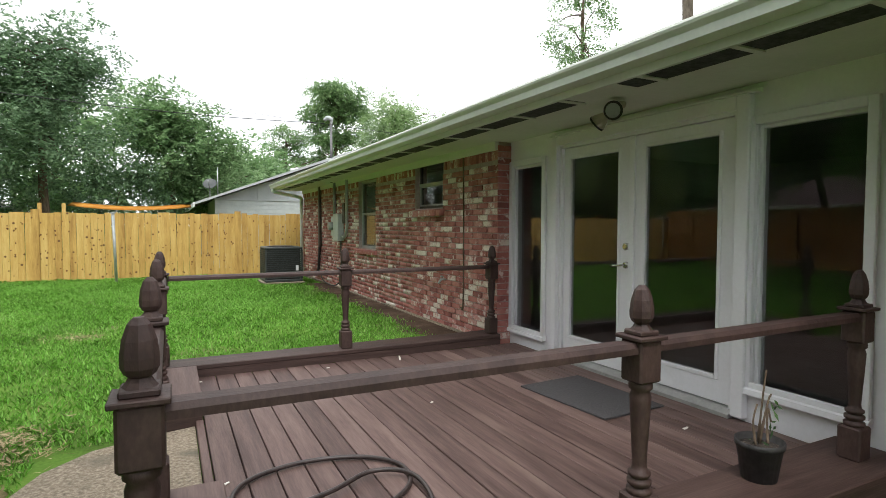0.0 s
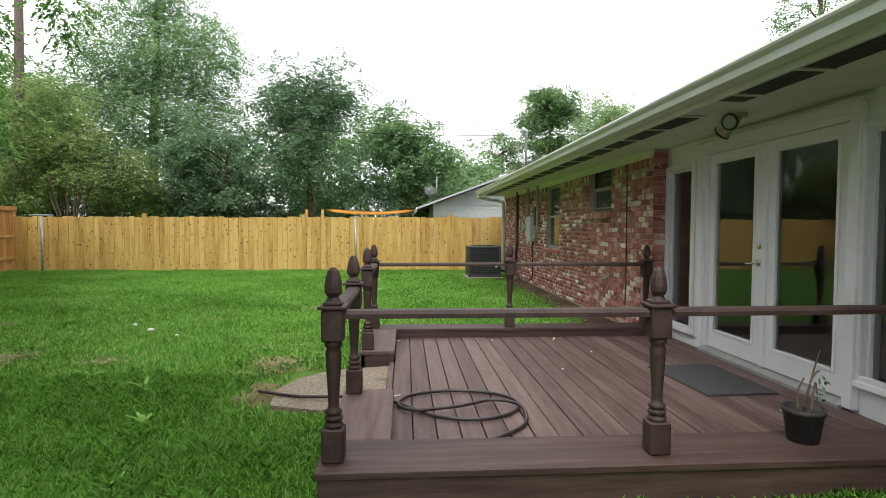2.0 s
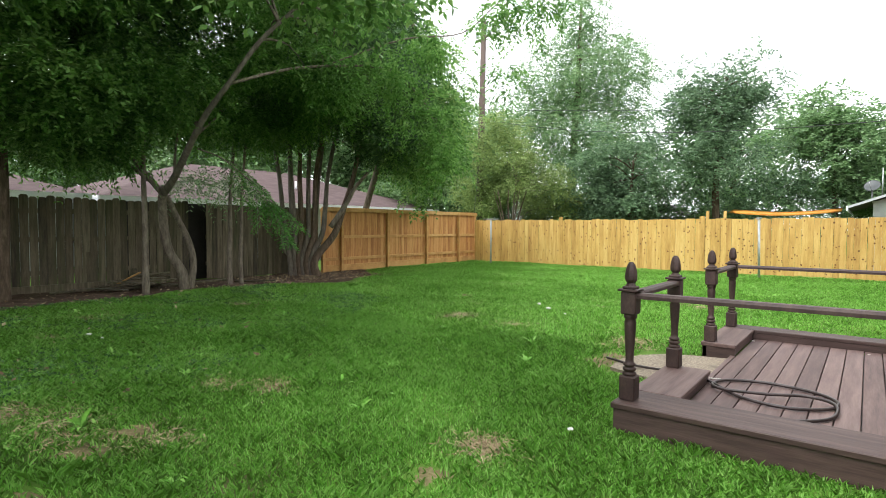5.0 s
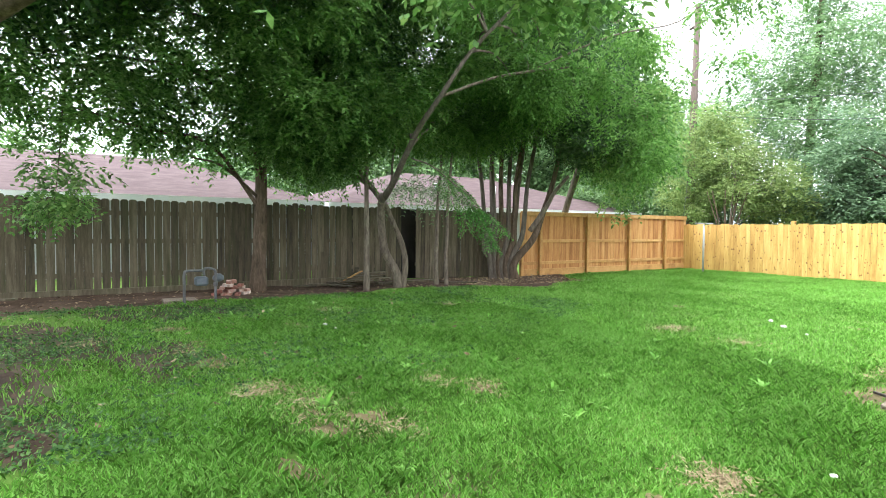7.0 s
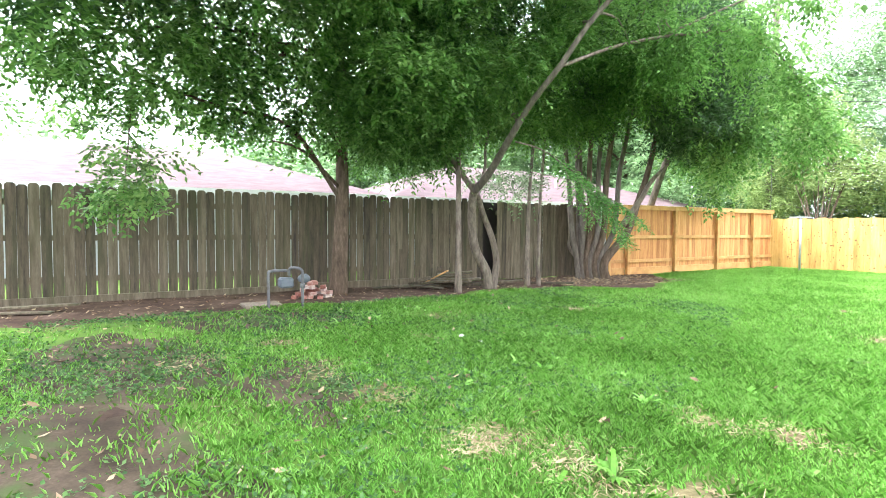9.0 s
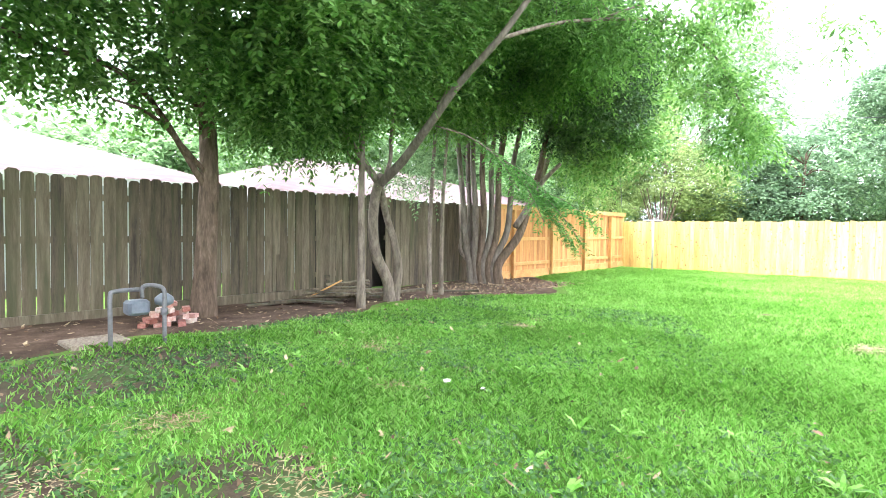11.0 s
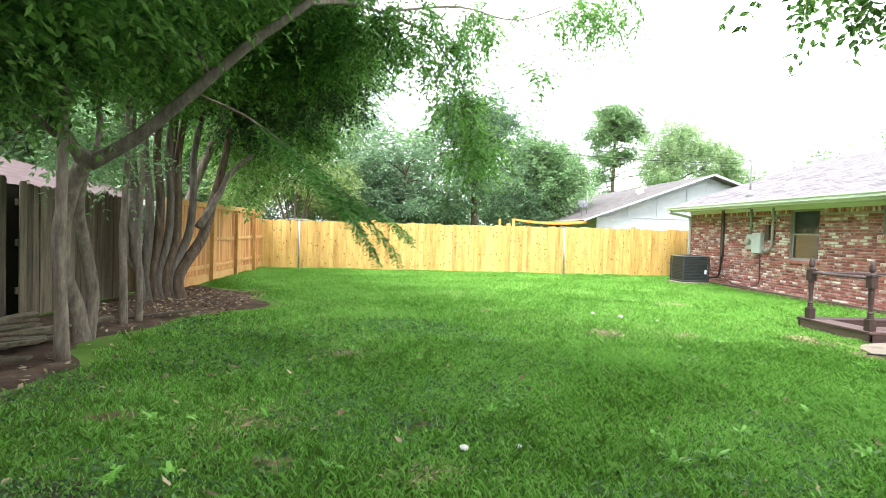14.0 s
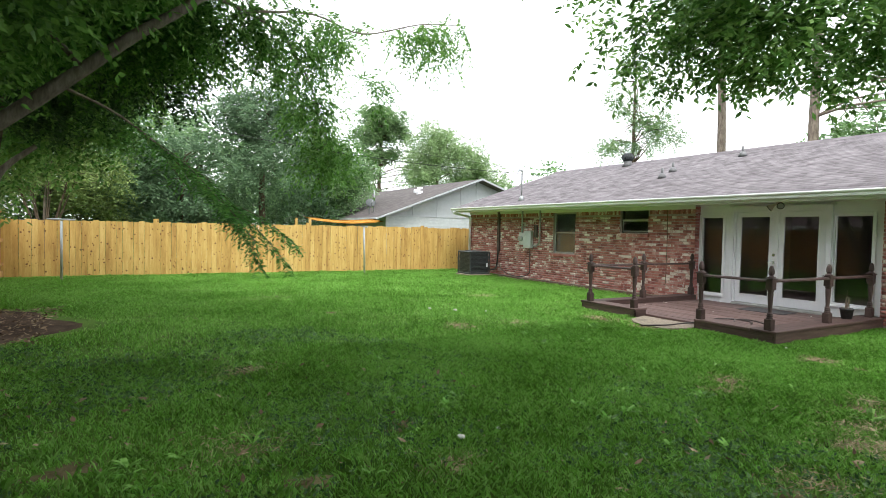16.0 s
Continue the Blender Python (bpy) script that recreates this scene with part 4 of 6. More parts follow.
for z in (0.4, 1.35):
    part("rail", B(-10.86, 5.2, BY + 0.02, BY + 0.06, z, z + 0.09), PINE, back_fence)

NX = -10.87
side_fence = thing("side_fence", (NX, 12, 0), "new orange cedar fence with posts and rails showing", "fence", kind="structure")
cm = [shaped("fence_board", picket(0.138, h, t=0.016), CEDAR) for h in (1.68, 1.69)]
y = 7.75
while y < BY:
    b = part("fence_board", random.choice(cm), CEDAR, side_fence)
    b.matrix_basis = pose(NX - 0.1, y + 0.07, 0.14 + random.uniform(-0.006, 0.01), random.uniform(-0.25, 0.25), 0, 90)
    y += 0.141
for yp in (7.75, 8.45, 10.38, 12.33, 14.2):
    part("post", B(NX - 0.05, NX + 0.04, yp - 0.045, yp + 0.045, -0.1, 1.74, bevel=0.004), CEDARFRAME, side_fence)
for ya, yb in ((7.8, 8.4), (8.5, 10.33), (10.43, 12.28), (12.38, 14.15), (14.25, BY - 0.03)):
    for z in (0.33, 0.97):
        part("rail", B(NX - 0.085, NX - 0.045, ya, yb, z, z + 0.085, bevel=0.003), CEDARFRAME, side_fence)
    part("top_rail", B(NX - 0.083, NX - 0.01, ya - 0.045, yb + 0.045, 1.745, 1.865, bevel=0.003), CEDARFRAME, side_fence)
    part("kick_board", B(NX - 0.083, NX - 0.05, ya, yb, -0.02, 0.2, bevel=0.003), CEDARFRAME, side_fence)

OX = -11.32
old_fence = thing("old_fence", (OX, -1, 0), "old weathered grey dog-eared board fence with gaps", "fence", kind="structure")
om = [shaped("fence_board", picket(w, h, 0.03), GREYWOOD) for w, h in ((0.138, 1.84), (0.134, 1.82), (0.14, 1.86))]
y = -9.0
while y < 4.05:
    b = part("fence_board", random.choice(om), GREYWOOD, old_fence)
    b.matrix_basis = pose(OX + random.uniform(-0.006, 0.006), y + 0.07, 0.03 + random.uniform(-0.015, 0.015), random.uniform(-0.5, 0.5), random.uniform(-0.3, 0.3), 90)
    y += random.choice([0.142, 0.142, 0.144, 0.146, 0.15, 0.158])
for z in (0.35, 1.0, 1.55):
    part("rail", B(OX - 0.06, OX - 0.02, -9.0, 4.1, z, z + 0.09), GREYWOOD, old_fence)
    part("rail", B(OX - 0.26, OX - 0.22, 4.66, 8.1, z, z + 0.09), GREYWOOD, old_fence)
part("kick_board", B(OX + 0.01, OX + 0.045, -9.0, -0.3, -0.02, 0.13), GREYWOOD, old_fence)
part("kick_board", B(OX + 0.03, OX + 0.07, 0.2, 3.0, -0.02, 0.16), GREYWOOD, old_fence)
y = 4.66
while y < 8.0:
    b = part("fence_board", random.choice(om), GREYWOOD, old_fence)
    b.matrix_basis = pose(OX - 0.2 + random.uniform(-0.006, 0.006), y + 0.07, 0.01 + random.uniform(-0.015, 0.015), random.uniform(-0.5, 0.5), 0, 90)
    y += 0.143
b = part("fence_board", om[0], GREYWOOD, old_fence)
b.matrix_basis = pose(OX + 0.03, 2.05, 0.0, -2.2, 0, 90)
# added sheet, not a building: it only makes the gap look dark
solid("fence_screen", B(-11.94, -11.9, 3.0, 6.2, 0, 1.86), GAPDARK, "near-black sheet added behind a fence gap to keep it dark", "shed", kind="structure")
solid("fence_south", B(-11.3, 3.2, -9.04, -9.0, 0, 1.8), GREYWOOD, "plain grey board fence closing the yard", "fence", kind="structure")

# ---- clothesline poles ----
for px, lean, bar in ((-9.55, 0.0, True), (-1.03, -1.5, False)):
    cp = thing("clothesline_pole", (px, 14.37, 0), "galvanised steel clothesline pole standing in the lawn", "pole", "clothesline poles")
    part("pole", tube(bmesh.new(), [(px, 14.37, -0.05), (px + math.tan(radians(lean)) * 1.6, 14.37, 1.56)], 0.032, 10), GREYMETAL, cp)
    if bar:
        part("crossbar", tube(bmesh.new(), [(px - 0.32, 14.37, 1.6), (px + 0.3, 14.37, 1.59)], 0.024, 8), GREYMETAL, cp)
    else:
        part("crossbar", tube(bmesh.new(), [(px - 0.05, 14.05, 1.58), (px - 0.03, 14.7, 1.6)], 0.024, 8), GREYMETAL, cp)

# ---- air conditioner and wall fittings ----
ac = thing("air_conditioner", (2.33, 12.75, 0), "dark green-grey outdoor air conditioning unit beside the wall", "air conditioner")
part("pad", B(1.9, 2.8, 12.32, 13.2, -0.03, 0.05, bevel=0.01), CONCRETE, ac)
part("core", B(1.99, 2.71, 12.41, 13.11, 0.05, 0.78), BLACKRUBBER, ac)
part("top_cover", B(1.94, 2.76, 12.36, 13.16, 0.775, 0.83, bevel=0.02), ACMETAL, ac)
part("base_pan", B(1.94, 2.76, 12.36, 13.16, 0.05, 0.11, bevel=0.015), ACMETAL, ac)
for cx, cy in ((1.96, 12.38), (2.74, 12.38), (1.96, 13.14), (2.74, 13.14)):
    part("corner_post", B(cx - 0.02, cx + 0.02, cy - 0.02, cy + 0.02, 0.11, 0.775, bevel=0.008), ACMETAL, ac)
for k in range(15):
    z = 0.135 + k * 0.043
    lv = bmesh.new()
    for a, b, c, d in ((1.985, 2.715, 12.365, 12.385), (1.985, 2.715, 13.135, 13.155), (1.945, 1.965, 12.405, 13.115), (2.735, 2.755, 12.405, 13.115)):
        box(lv, a, b, c, d, z, z + 0.022)
    part("louvre", lv, ACMETAL, ac)
part("fan_grille", lathe(bmesh.new(), [(0.3, 0.832), (0.3, 0.845), (0.05, 0.85)], 24, (2.35, 12.76, 0)), BLACKRUBBER, ac)
part("label_plate", B(2.6, 2.66, 12.356, 12.362, 0.3, 0.42), WHITE, ac)

em = thing("electric_meter", (FX, 10.9, 1.0), "pale grey electric meter box on the brick wall", "meter")
part("box", B(FX - 0.13, FX - 0.002, 10.62, 10.98, 1.0, 1.55, bevel=0.01), BOXPAINT, em)
part("side_box", B(FX - 0.1, FX - 0.002, 11.0, 11.25, 1.1, 1.5, bevel=0.01), BOXPAINT, em)
part("dial", tube(bmesh.new(), [(FX - 0.1, 11.12, 1.3), (FX - 0.19, 11.12, 1.3)], [0.085, 0.08], 18), GREYMETAL, em)
part("breaker_box", B(FX - 0.06, FX - 0.002, 10.4, 10.55, 1.35, 1.75, bevel=0.01), BRONZE, em)
part("conduit", tube(bmesh.new(), [(FX - 0.05, 11.15, 1.5), (FX - 0.05, 11.15, 2.2)], 0.032, 10), GREYMETAL, em)
part("conduit", tube(bmesh.new(), smooth_line([(FX - 0.05, 10.6, 1.1), (FX - 0.05, 10.45, 1.08), (FX - 0.05, 10.3, 1.18), (FX - 0.05, 10.26, 1.4), (FX - 0.05, 10.26, 2.2)]), 0.03, 10), GREYMETAL, em)
part("ground_wire", tube(bmesh.new(), smooth_line([(FX - 0.03, 10.75, 1.0), (FX - 0.03, 10.74, 0.5), (FX - 0.04, 10.75, 0.2), (FX - 0.1, 11.1, 0.06), (FX - 0.12, 11.8, 0.1), (FX - 0.1, 12.3, 0.3)]), 0.013, 6), CABLE, em)
mast = thing("service_mast", (3.1, 11.15, 2.5), "galvanised service mast with weather head through the roof", "mast")
part("pipe", tube(bmesh.new(), [(3.1, 11.15, 2.2), (3.1, 11.15, 3.42)], 0.027, 10), PIPEGREY, mast)
part("weather_head", tube(bmesh.new(), smooth_line([(3.1, 11.15, 3.4), (3.1, 11.15, 3.5), (3.03, 11.17, 3.53), (2.97, 11.19, 3.48)]), [0.028] * 4 + [0.045] * 8 + [0.035] * 4, 10), GREYMETAL, mast)
part("flashing", lathe(bmesh.new(), [(0.11, 2.52), (0.06, 2.66), (0.036, 2.7)], 12, (3.1, 11.15, 0)), GREYMETAL, mast)
strip = solid("conduit_cover", B(FX - 0.06, FX - 0.002, 12.42, 12.54, 0.83, 2.2, bevel=0.006), BRONZE, "grey-brown metal line cover on the brick wall", "line cover")
solid("refrigerant_line", tube(bmesh.new(), smooth_line([(FX - 0.04, 12.48, 0.83), (FX - 0.05, 12.5, 0.5), (FX - 0.1, 12.55, 0.22), (2.74, 12.6, 0.2)]), 0.03, 8), BLACKRUBBER, "black insulated line from wall to air conditioner", "pipe")
solid("wall_wire", tube(bmesh.new(), smooth_line([(FX - 0.008, 5.62, 2.2), (FX - 0.01, 5.6, 1.4), (FX - 0.008, 5.61, 0.4), (FX - 0.012, 5.66, 0.33)]), 0.008, 6), DARKBARK, "thin brown cable stapled down the brick wall", "cable")
tap = thing("hose_tap", (FX, 6.1, 0.62), "small brass garden tap on the brick wall", "tap")
part("spout", tube(bmesh.new(), smooth_line([(FX, 6.1, 0.63), (FX - 0.06, 6.1, 0.63), (FX - 0.1, 6.1, 0.58)]), 0.014, 8), GREYMETAL, tap)
part("handle", tube(bmesh.new(), [(FX - 0.05, 6.07, 0.67), (FX - 0.05, 6.13, 0.67)], 0.01, 6), GREYMETAL, tap)

# roof fittings
tv = thing("turbine_vent", (7.2, 10.4, 3.95), "grey metal turbine vent on the roof", "vent")
part("base", lathe(bmesh.new(), [(0.2, 3.88), (0.14, 3.98), (0.13, 4.08)], 16, (7.15, 10.4, 0)), PIPEGREY, tv)
tb = bmesh.new()
for k in range(20):
    a = 2 * math.pi * k / 20
    pts = [(7.15 + r * math.cos(a + s), 10.4 + r * math.sin(a + s), z) for r, z, s in ((0.13, 4.08, 0), (0.2, 4.16, 0.15), (0.2, 4.26, 0.3), (0.1, 4.34, 0.45))]
    tube(tb, pts, 0.016, 4)
lathe(tb, [(0.11, 4.08), (0.17, 4.16), (0.17, 4.26), (0.06, 4.345), (0.01, 4.36)], 14, (7.15, 10.4, 0))
part("turbine", tb, ACMETAL, tv)
for vx, vy in ((5.4, 7.2), (4.7, 7.0), (6.6, 5.9)):
    vz = EZ + (vx - EX) * SLOPE
    vp = thing("vent_pipe", (vx, vy, vz), "short plumbing vent pipe with flashing on the roof", "vent pipe", "roof vent pipes")
    part("flashing", lathe(bmesh.new(), [(0.12, vz - 0.05), (0.1, vz + 0.03), (0.05, vz + 0.1)], 12, (vx, vy, 0)), PIPEGREY, vp)
    part("pipe", tube(bmesh.new(), [(vx, vy, vz), (vx, vy, vz + 0.24)], 0.035, 10), PIPEGREY, vp)

# ---- things on the deck ----
mat_ob = bmesh.new()
prism(mat_ob, [(2.5, 3.38), (2.57, 2.53), (3.13, 2.55), (3.1, 3.42)], "z", DZ + 0.001, DZ + 0.012)
solid("doormat", mat_ob, MAT_RUG, "worn dark grey rectangular doormat lying on the deck", "doormat")

hc = (0.68, 2.28)
hz = DZ + 0.018
hp = [(-0.78, 2.95, 0.03), (-0.62, 2.84, 0.04), (-0.4, 2.74, 0.045), (0.0, 2.62, LZ * 0.45), (0.25, 2.5, hz), (0.55, 2.17, hz), (0.85, 2.1, hz), (1.08, 2.25, hz), (1.12, 2.48, hz), (0.95, 2.66, hz), (0.65, 2.72, hz), (0.38, 2.62, hz), (0.3, 2.42, hz), (0.42, 2.24, hz + 0.02), (0.7, 2.3, hz + 0.02), (0.95, 2.42, hz + 0.02), (1.12, 2.3, hz + 0.02), (1.1, 2.02, hz), (0.9, 1.8, hz), (0.66, 1.67, hz)]
solid("garden_hose", tube(bmesh.new(), smooth_line(hp, 7), 0.012, 8), HOSE, "dark brown garden hose looped on the deck", "hose")

POTSOIL = surface("dark_pot_soil", [(0.3, (0.02, 0.015, 0.012)), (0.6, (0.06, 0.045, 0.035)), (0.85, (0.3, 0.26, 0.2))], 60, rough=0.95, bump=0.9, fine=120)
PX, PY = 2.47, 1.43
pot = thing("flower_pot", (PX, PY, LZ), "black plastic nursery pot with a leggy half-dead plant", "flower pot")
part("pot", lathe(bmesh.new(), [(0.075, LZ), (0.097, LZ + 0.15), (0.104, LZ + 0.152), (0.105, LZ + 0.178), (0.098, LZ + 0.178), (0.092, LZ + 0.14)], 24, (PX, PY, 0)), BLACKRUBBER, pot)
part("soil", lathe(bmesh.new(), [(0.085, LZ + 0.12), (0.092, LZ + 0.148), (0.04, LZ + 0.155)], 16, (PX, PY, 0)), POTSOIL, pot)
for ctrl in ([(0, 0, 0.16), (0.02, -0.01, 0.3), (0.06, 0.0, 0.36), (0.09, 0.01, 0.37)], [(0.02, 0.02, 0.16), (0.05, 0.03, 0.28), (0.1, 0.05, 0.4), (0.13, 0.06, 0.47)], [(0.03, -0.02, 0.16), (0.05, 0.0, 0.24), (0.07, 0.01, 0.31), (0.065, -0.01, 0.25)], [(-0.03, 0.0, 0.16), (-0.02, 0.02, 0.26), (0.02, 0.03, 0.33)]):
    part("stem", tube(bmesh.new(), smooth_line([(PX + a, PY + b, LZ + c) for a, b, c in ctrl]), [0.0065] * 4 + [0.0045] * (5 * (len(ctrl) - 1) - 3), 6), DARKBARK, pot)
rngp = np.random.default_rng(3)
lp = np.array([(PX + 0.07, PY + 0.005, LZ + 0.355), (PX + 0.09, PY, LZ + 0.36), (PX + 0.065, PY, LZ + 0.26), (PX + 0.01, PY, LZ + 0.18), (PX - 0.03, PY + 0.03, LZ + 0.18)])
v, f = sprigs(lp, np.array([[0.5, 0, -0.5]] * 5), rngp, 0.05, 2, 0.045, 0.014, 0.6)
part("leaves", cloud_mesh("leaves", v, f, LEAF_DARK), LEAF_DARK, pot)

# small scraps on deck and lawn
for sx, sy, sz, a, ln in ((0.27, 2.66, DZ + 0.004, 30, 0.09), (2.0, 4.66, DZ + 0.004, 70, 0.16), (2.92, 2.2, DZ + 0.004, 10, 0.05), (1.72, 3.35, DZ + 0.004, 50, 0.03), (1.3, 4.6, DZ + 0.004, 0, 0.025), (0.27, 4.62, DZ + 0.004, 0, 0.03), (2.2, 4.0, DZ + 0.004, 80, 0.03)):
    sb = bmesh.new()
    prism(sb, [(-ln / 2, -0.008), (0, -0.011), (ln / 2, -0.004), (ln / 2, 0.006), (0, 0.004), (-ln / 2, 0.007)], "z", 0, 0.005)
    sb.transform(pose(sx, sy, sz - 0.003, 0, 0, a))
    solid("paper_scrap", sb, BITS, "small pale scrap lying on the deck boards", "scrap", "scraps")
for sx, sy, s in ((-5.98, 0.13, 0.07), (-3.1, 5.9, 0.08), (-2.75, 5.55, 0.09), (-0.25, 0.95, 0.045), (-2.3, 5.2, 0.05), (-5.64, 0.15, 0.05)):
    sb = bmesh.new()
    bmesh.ops.create_icosphere(sb, subdivisions=1, radius=s * 0.5)
    for v in sb.verts:
        v.co = Vector((v.co.x * random.uniform(0.7, 1.2), v.co.y * random.uniform(0.7, 1.2), v.co.z * 0.5 + 0.02))
    sb.transform(Matrix.Translation((sx, sy, ground_z(sx, sy) + 0.02)))
    solid("litter", sb, BITS, "crumpled white scrap lying in the grass", "litter", "lawn litter")


def leaf_litter(name, n, boxes, size, seed, label):
    rng = np.random.default_rng(seed)
    P = []
    for x0, x1, y0, y1, share in boxes:
        P.append(np.stack([rng.uniform(x0, x1, int(n * share)), rng.uniform(y0, y1, int(n * share)), np.full(int(n * share), 0.022)], 1))
    P = np.concatenate(P)
    m = len(P)
    a = rng.uniform(0, 2 * np.pi, m)
    d = np.stack([np.cos(a), np.sin(a), rng.normal(0, 0.25, m)], 1)
    s = np.stack([-np.sin(a), np.cos(a), rng.normal(0, 0.35, m)], 1)
    L = size * rng.uniform(0.5, 1.4, (m, 1))
    v = np.stack([P, P + d * L * 0.5 + s * L * 0.22, P + d * L + (0, 0, 0.01), P + d * L * 0.5 - s * L * 0.22], 1).reshape(-1, 3)
    v[:, 2] = np.maximum(v[:, 2], 0.012)
    tagged(part(name, cloud_mesh(name, v, np.arange(len(v)).reshape(-1, 4), LITTER), LITTER, None), label, "leaf litter", "", "stuff")


leaf_litter("leaf_litter", 2600, [(-11.2, -9.4, -8, 5, 0.35), (-11.2, -9.0, 5, 8.6, 0.5), (-9.4, -3, -4.5, 3, 0.25)], 0.07, 21, "dry brown fallen leaves on the bare bed")

def straw(per, seed):
    """Dead blades lying flat in loose, uneven spots of the lawn."""
    rng = np.random.default_rng(seed)
    P = np.concatenate([np.stack([rng.normal(x, r * 0.55, per), rng.normal(y, r * 0.45, per), rng.uniform(0.012, 0.034, per)], 1) for x, y, r in STRAW_SPOTS])
    P[:, 2] -= 0.05 * np.exp(-(((P[:, 0] - 1.5) / 3) ** 2 + ((P[:, 1] - 0.4) / 1.6) ** 2))
    m = len(P)
    a = rng.uniform(0, 2 * np.pi, m)
    d = np.stack([np.cos(a), np.sin(a), rng.normal(0, 0.18, m)], 1) * rng.uniform(0.03, 0.09, (m, 1))
    w = np.stack([-np.sin(a), np.cos(a), rng.normal(0, 0.3, m)], 1) * rng.uniform(0.0025, 0.005, (m, 1))
    v = np.stack([P - w, P + w, P + d * 0.7 + w * 0.7, P + d], 1).reshape(-1, 3)
    tagged(part("straw", cloud_mesh("straw", v, np.arange(len(v)).reshape(-1, 4), STRAW), STRAW, None), "dry straw-coloured dead grass in loose spots", "dry grass", "", "stuff")


straw(260, 23)

# ---- gas meter, brick pile, planks ----
METERGREY = surface("dull_blue_grey_meter_paint", [(0.3, (0.09, 0.11, 0.125)), (0.7, (0.15, 0.17, 0.185))], 6, rough=0.6, bump=0.1)
gm_ob = thing("gas_meter", (-9.3, -0.9, 0), "grey gas meter on bent galvanised pipes", "gas meter")
part("pipe", tube(bmesh.new(), smooth_line([(-9.25, -1.2, -0.05), (-9.25, -1.2, 0.3), (-9.25, -1.2, 0.52), (-9.28, -1.15, 0.57), (-9.33, -0.9, 0.57)]), 0.023, 10), PIPEGREY, gm_ob)
part("pipe", tube(bmesh.new(), smooth_line([(-9.2, -0.7, -0.05), (-9.2, -0.7, 0.35), (-9.2, -0.7, 0.54), (-9.23, -0.74, 0.6), (-9.3, -0.84, 0.61), (-9.33, -0.87, 0.57), (-9.33, -0.87, 0.48)]), 0.022, 10), PIPEGREY, gm_ob)
part("coupling", tube(bmesh.new(), [(-9.2, -0.7, 0.3), (-9.2, -0.7, 0.37)], 0.038, 8), PIPEGREY, gm_ob)
part("meter_body", B(-9.46, -9.28, -1.02, -0.8, 0.3, 0.46, bevel=0.03), METERGREY, gm_ob)
part("regulator", lathe(bmesh.new(), [(0.03, 0.36), (0.09, 0.39), (0.1, 0.43), (0.09, 0.46), (0.04, 0.5)], 16, (-9.4, -0.62, 0)), METERGREY, gm_ob)
solid("paving_slab", B(-9.85, -9.4, -1.5, -0.95, -0.01, 0.05, bevel=0.012), CONCRETE, "square concrete slab beside the gas meter", "slab")
rb = random.Random(4)
bk = shaped("brick", B(-0.1, 0.1, -0.045, 0.045, 0, 0.057, bevel=0.005), REDBRICK)
pile = thing("brick_pile", (-10.1, -0.35, 0), "loose pile of old red bricks against the tree", "brick pile")
for lay in range(5):
    for k in range(6 - lay):
        b = part("brick", bk, REDBRICK, pile)
        b.matrix_basis = pose(-10.15 + rb.uniform(-0.12, 0.12), -0.52 + 0.12 * k + lay * 0.06 + rb.uniform(-0.02, 0.02), 0.01 + lay * 0.058, rb.uniform(-4, 4), rb.uniform(-4, 4), rb.uniform(-35, 35))
pj = random.Random(8)
for (a, b, w, h, z) in [((-10.9, 1.2), (-10.3, 3.0), 0.14, 0.03, 0.02), ((-10.75, 1.5), (-10.2, 3.3), 0.09, 0.04, 0.055), ((-10.8, 2.3), (-10.1, 2.9), 0.14, 0.02, 0.1), ((-10.5, 2.4), (-9.95, 2.65), 0.16, 0.04, 0.14), ((-10.6, 3.1), (-10.2, 4.4), 0.14, 0.04, 0.03), ((-10.9, -6.2), (-10.3, -3.6), 0.13, 0.03, 0.02), ((-10.7, -6.0), (-10.1, -3.9), 0.1, 0.03, 0.05), ((-10.2, 4.6), (-9.5, 5.2), 0.1, 0.03, 0.03)]:
    A, Bv = Vector((*a, z)), Vector((*b, z))
    L = (Bv - A).length
    pb = B(0, L, -w / 2, w / 2, 0, h, bevel=0.004)
    pb.transform(Matrix.Translation(A) @ Matrix.Rotation(math.atan2(Bv.y - A.y, Bv.x - A.x), 4, "Z") @ Matrix.Rotation(radians(pj.uniform(-2.5, 0.5)), 4, "Y"))
    solid("plank", pb, GREYWOOD, "old grey weathered plank lying by the fence", "plank", "loose planks")
for k in range(9):
    hb2 = B(0, pj.uniform(0.5, 1.3), -0.06, 0.06, 0, 0.028, bevel=0.003)
    hb2.transform(pose(-10.75 + pj.uniform(-0.15, 0.2), 1.9 + 0.1 * k, 0.06 + 0.028 * k, pj.uniform(-8, 8), pj.uniform(-6, 3), 30 + pj.uniform(-35, 45)))
    solid("plank", hb2, GREYWOOD, "old grey weathered plank in a low heap by the fence", "plank", "loose planks")
fb = B(0, 0.55, -0.05, 0.05, 0, 0.025, bevel=0.003)
fb.transform(pose(-10.75, 2.3, 0.1, 0, -28, 40))
solid("plank", fb, CEDARFRAME, "broken board leaning on the plank heap", "plank", "loose planks")
fb = B(0, 0.5, -0.05, 0.05, 0, 0.025, bevel=0.003)
fb.transform(pose(-10.95, 2.75, 0.4, 0, 40, -40))
solid("plank", fb, GREYWOOD, "old board leaning on the plank heap", "plank", "loose planks")

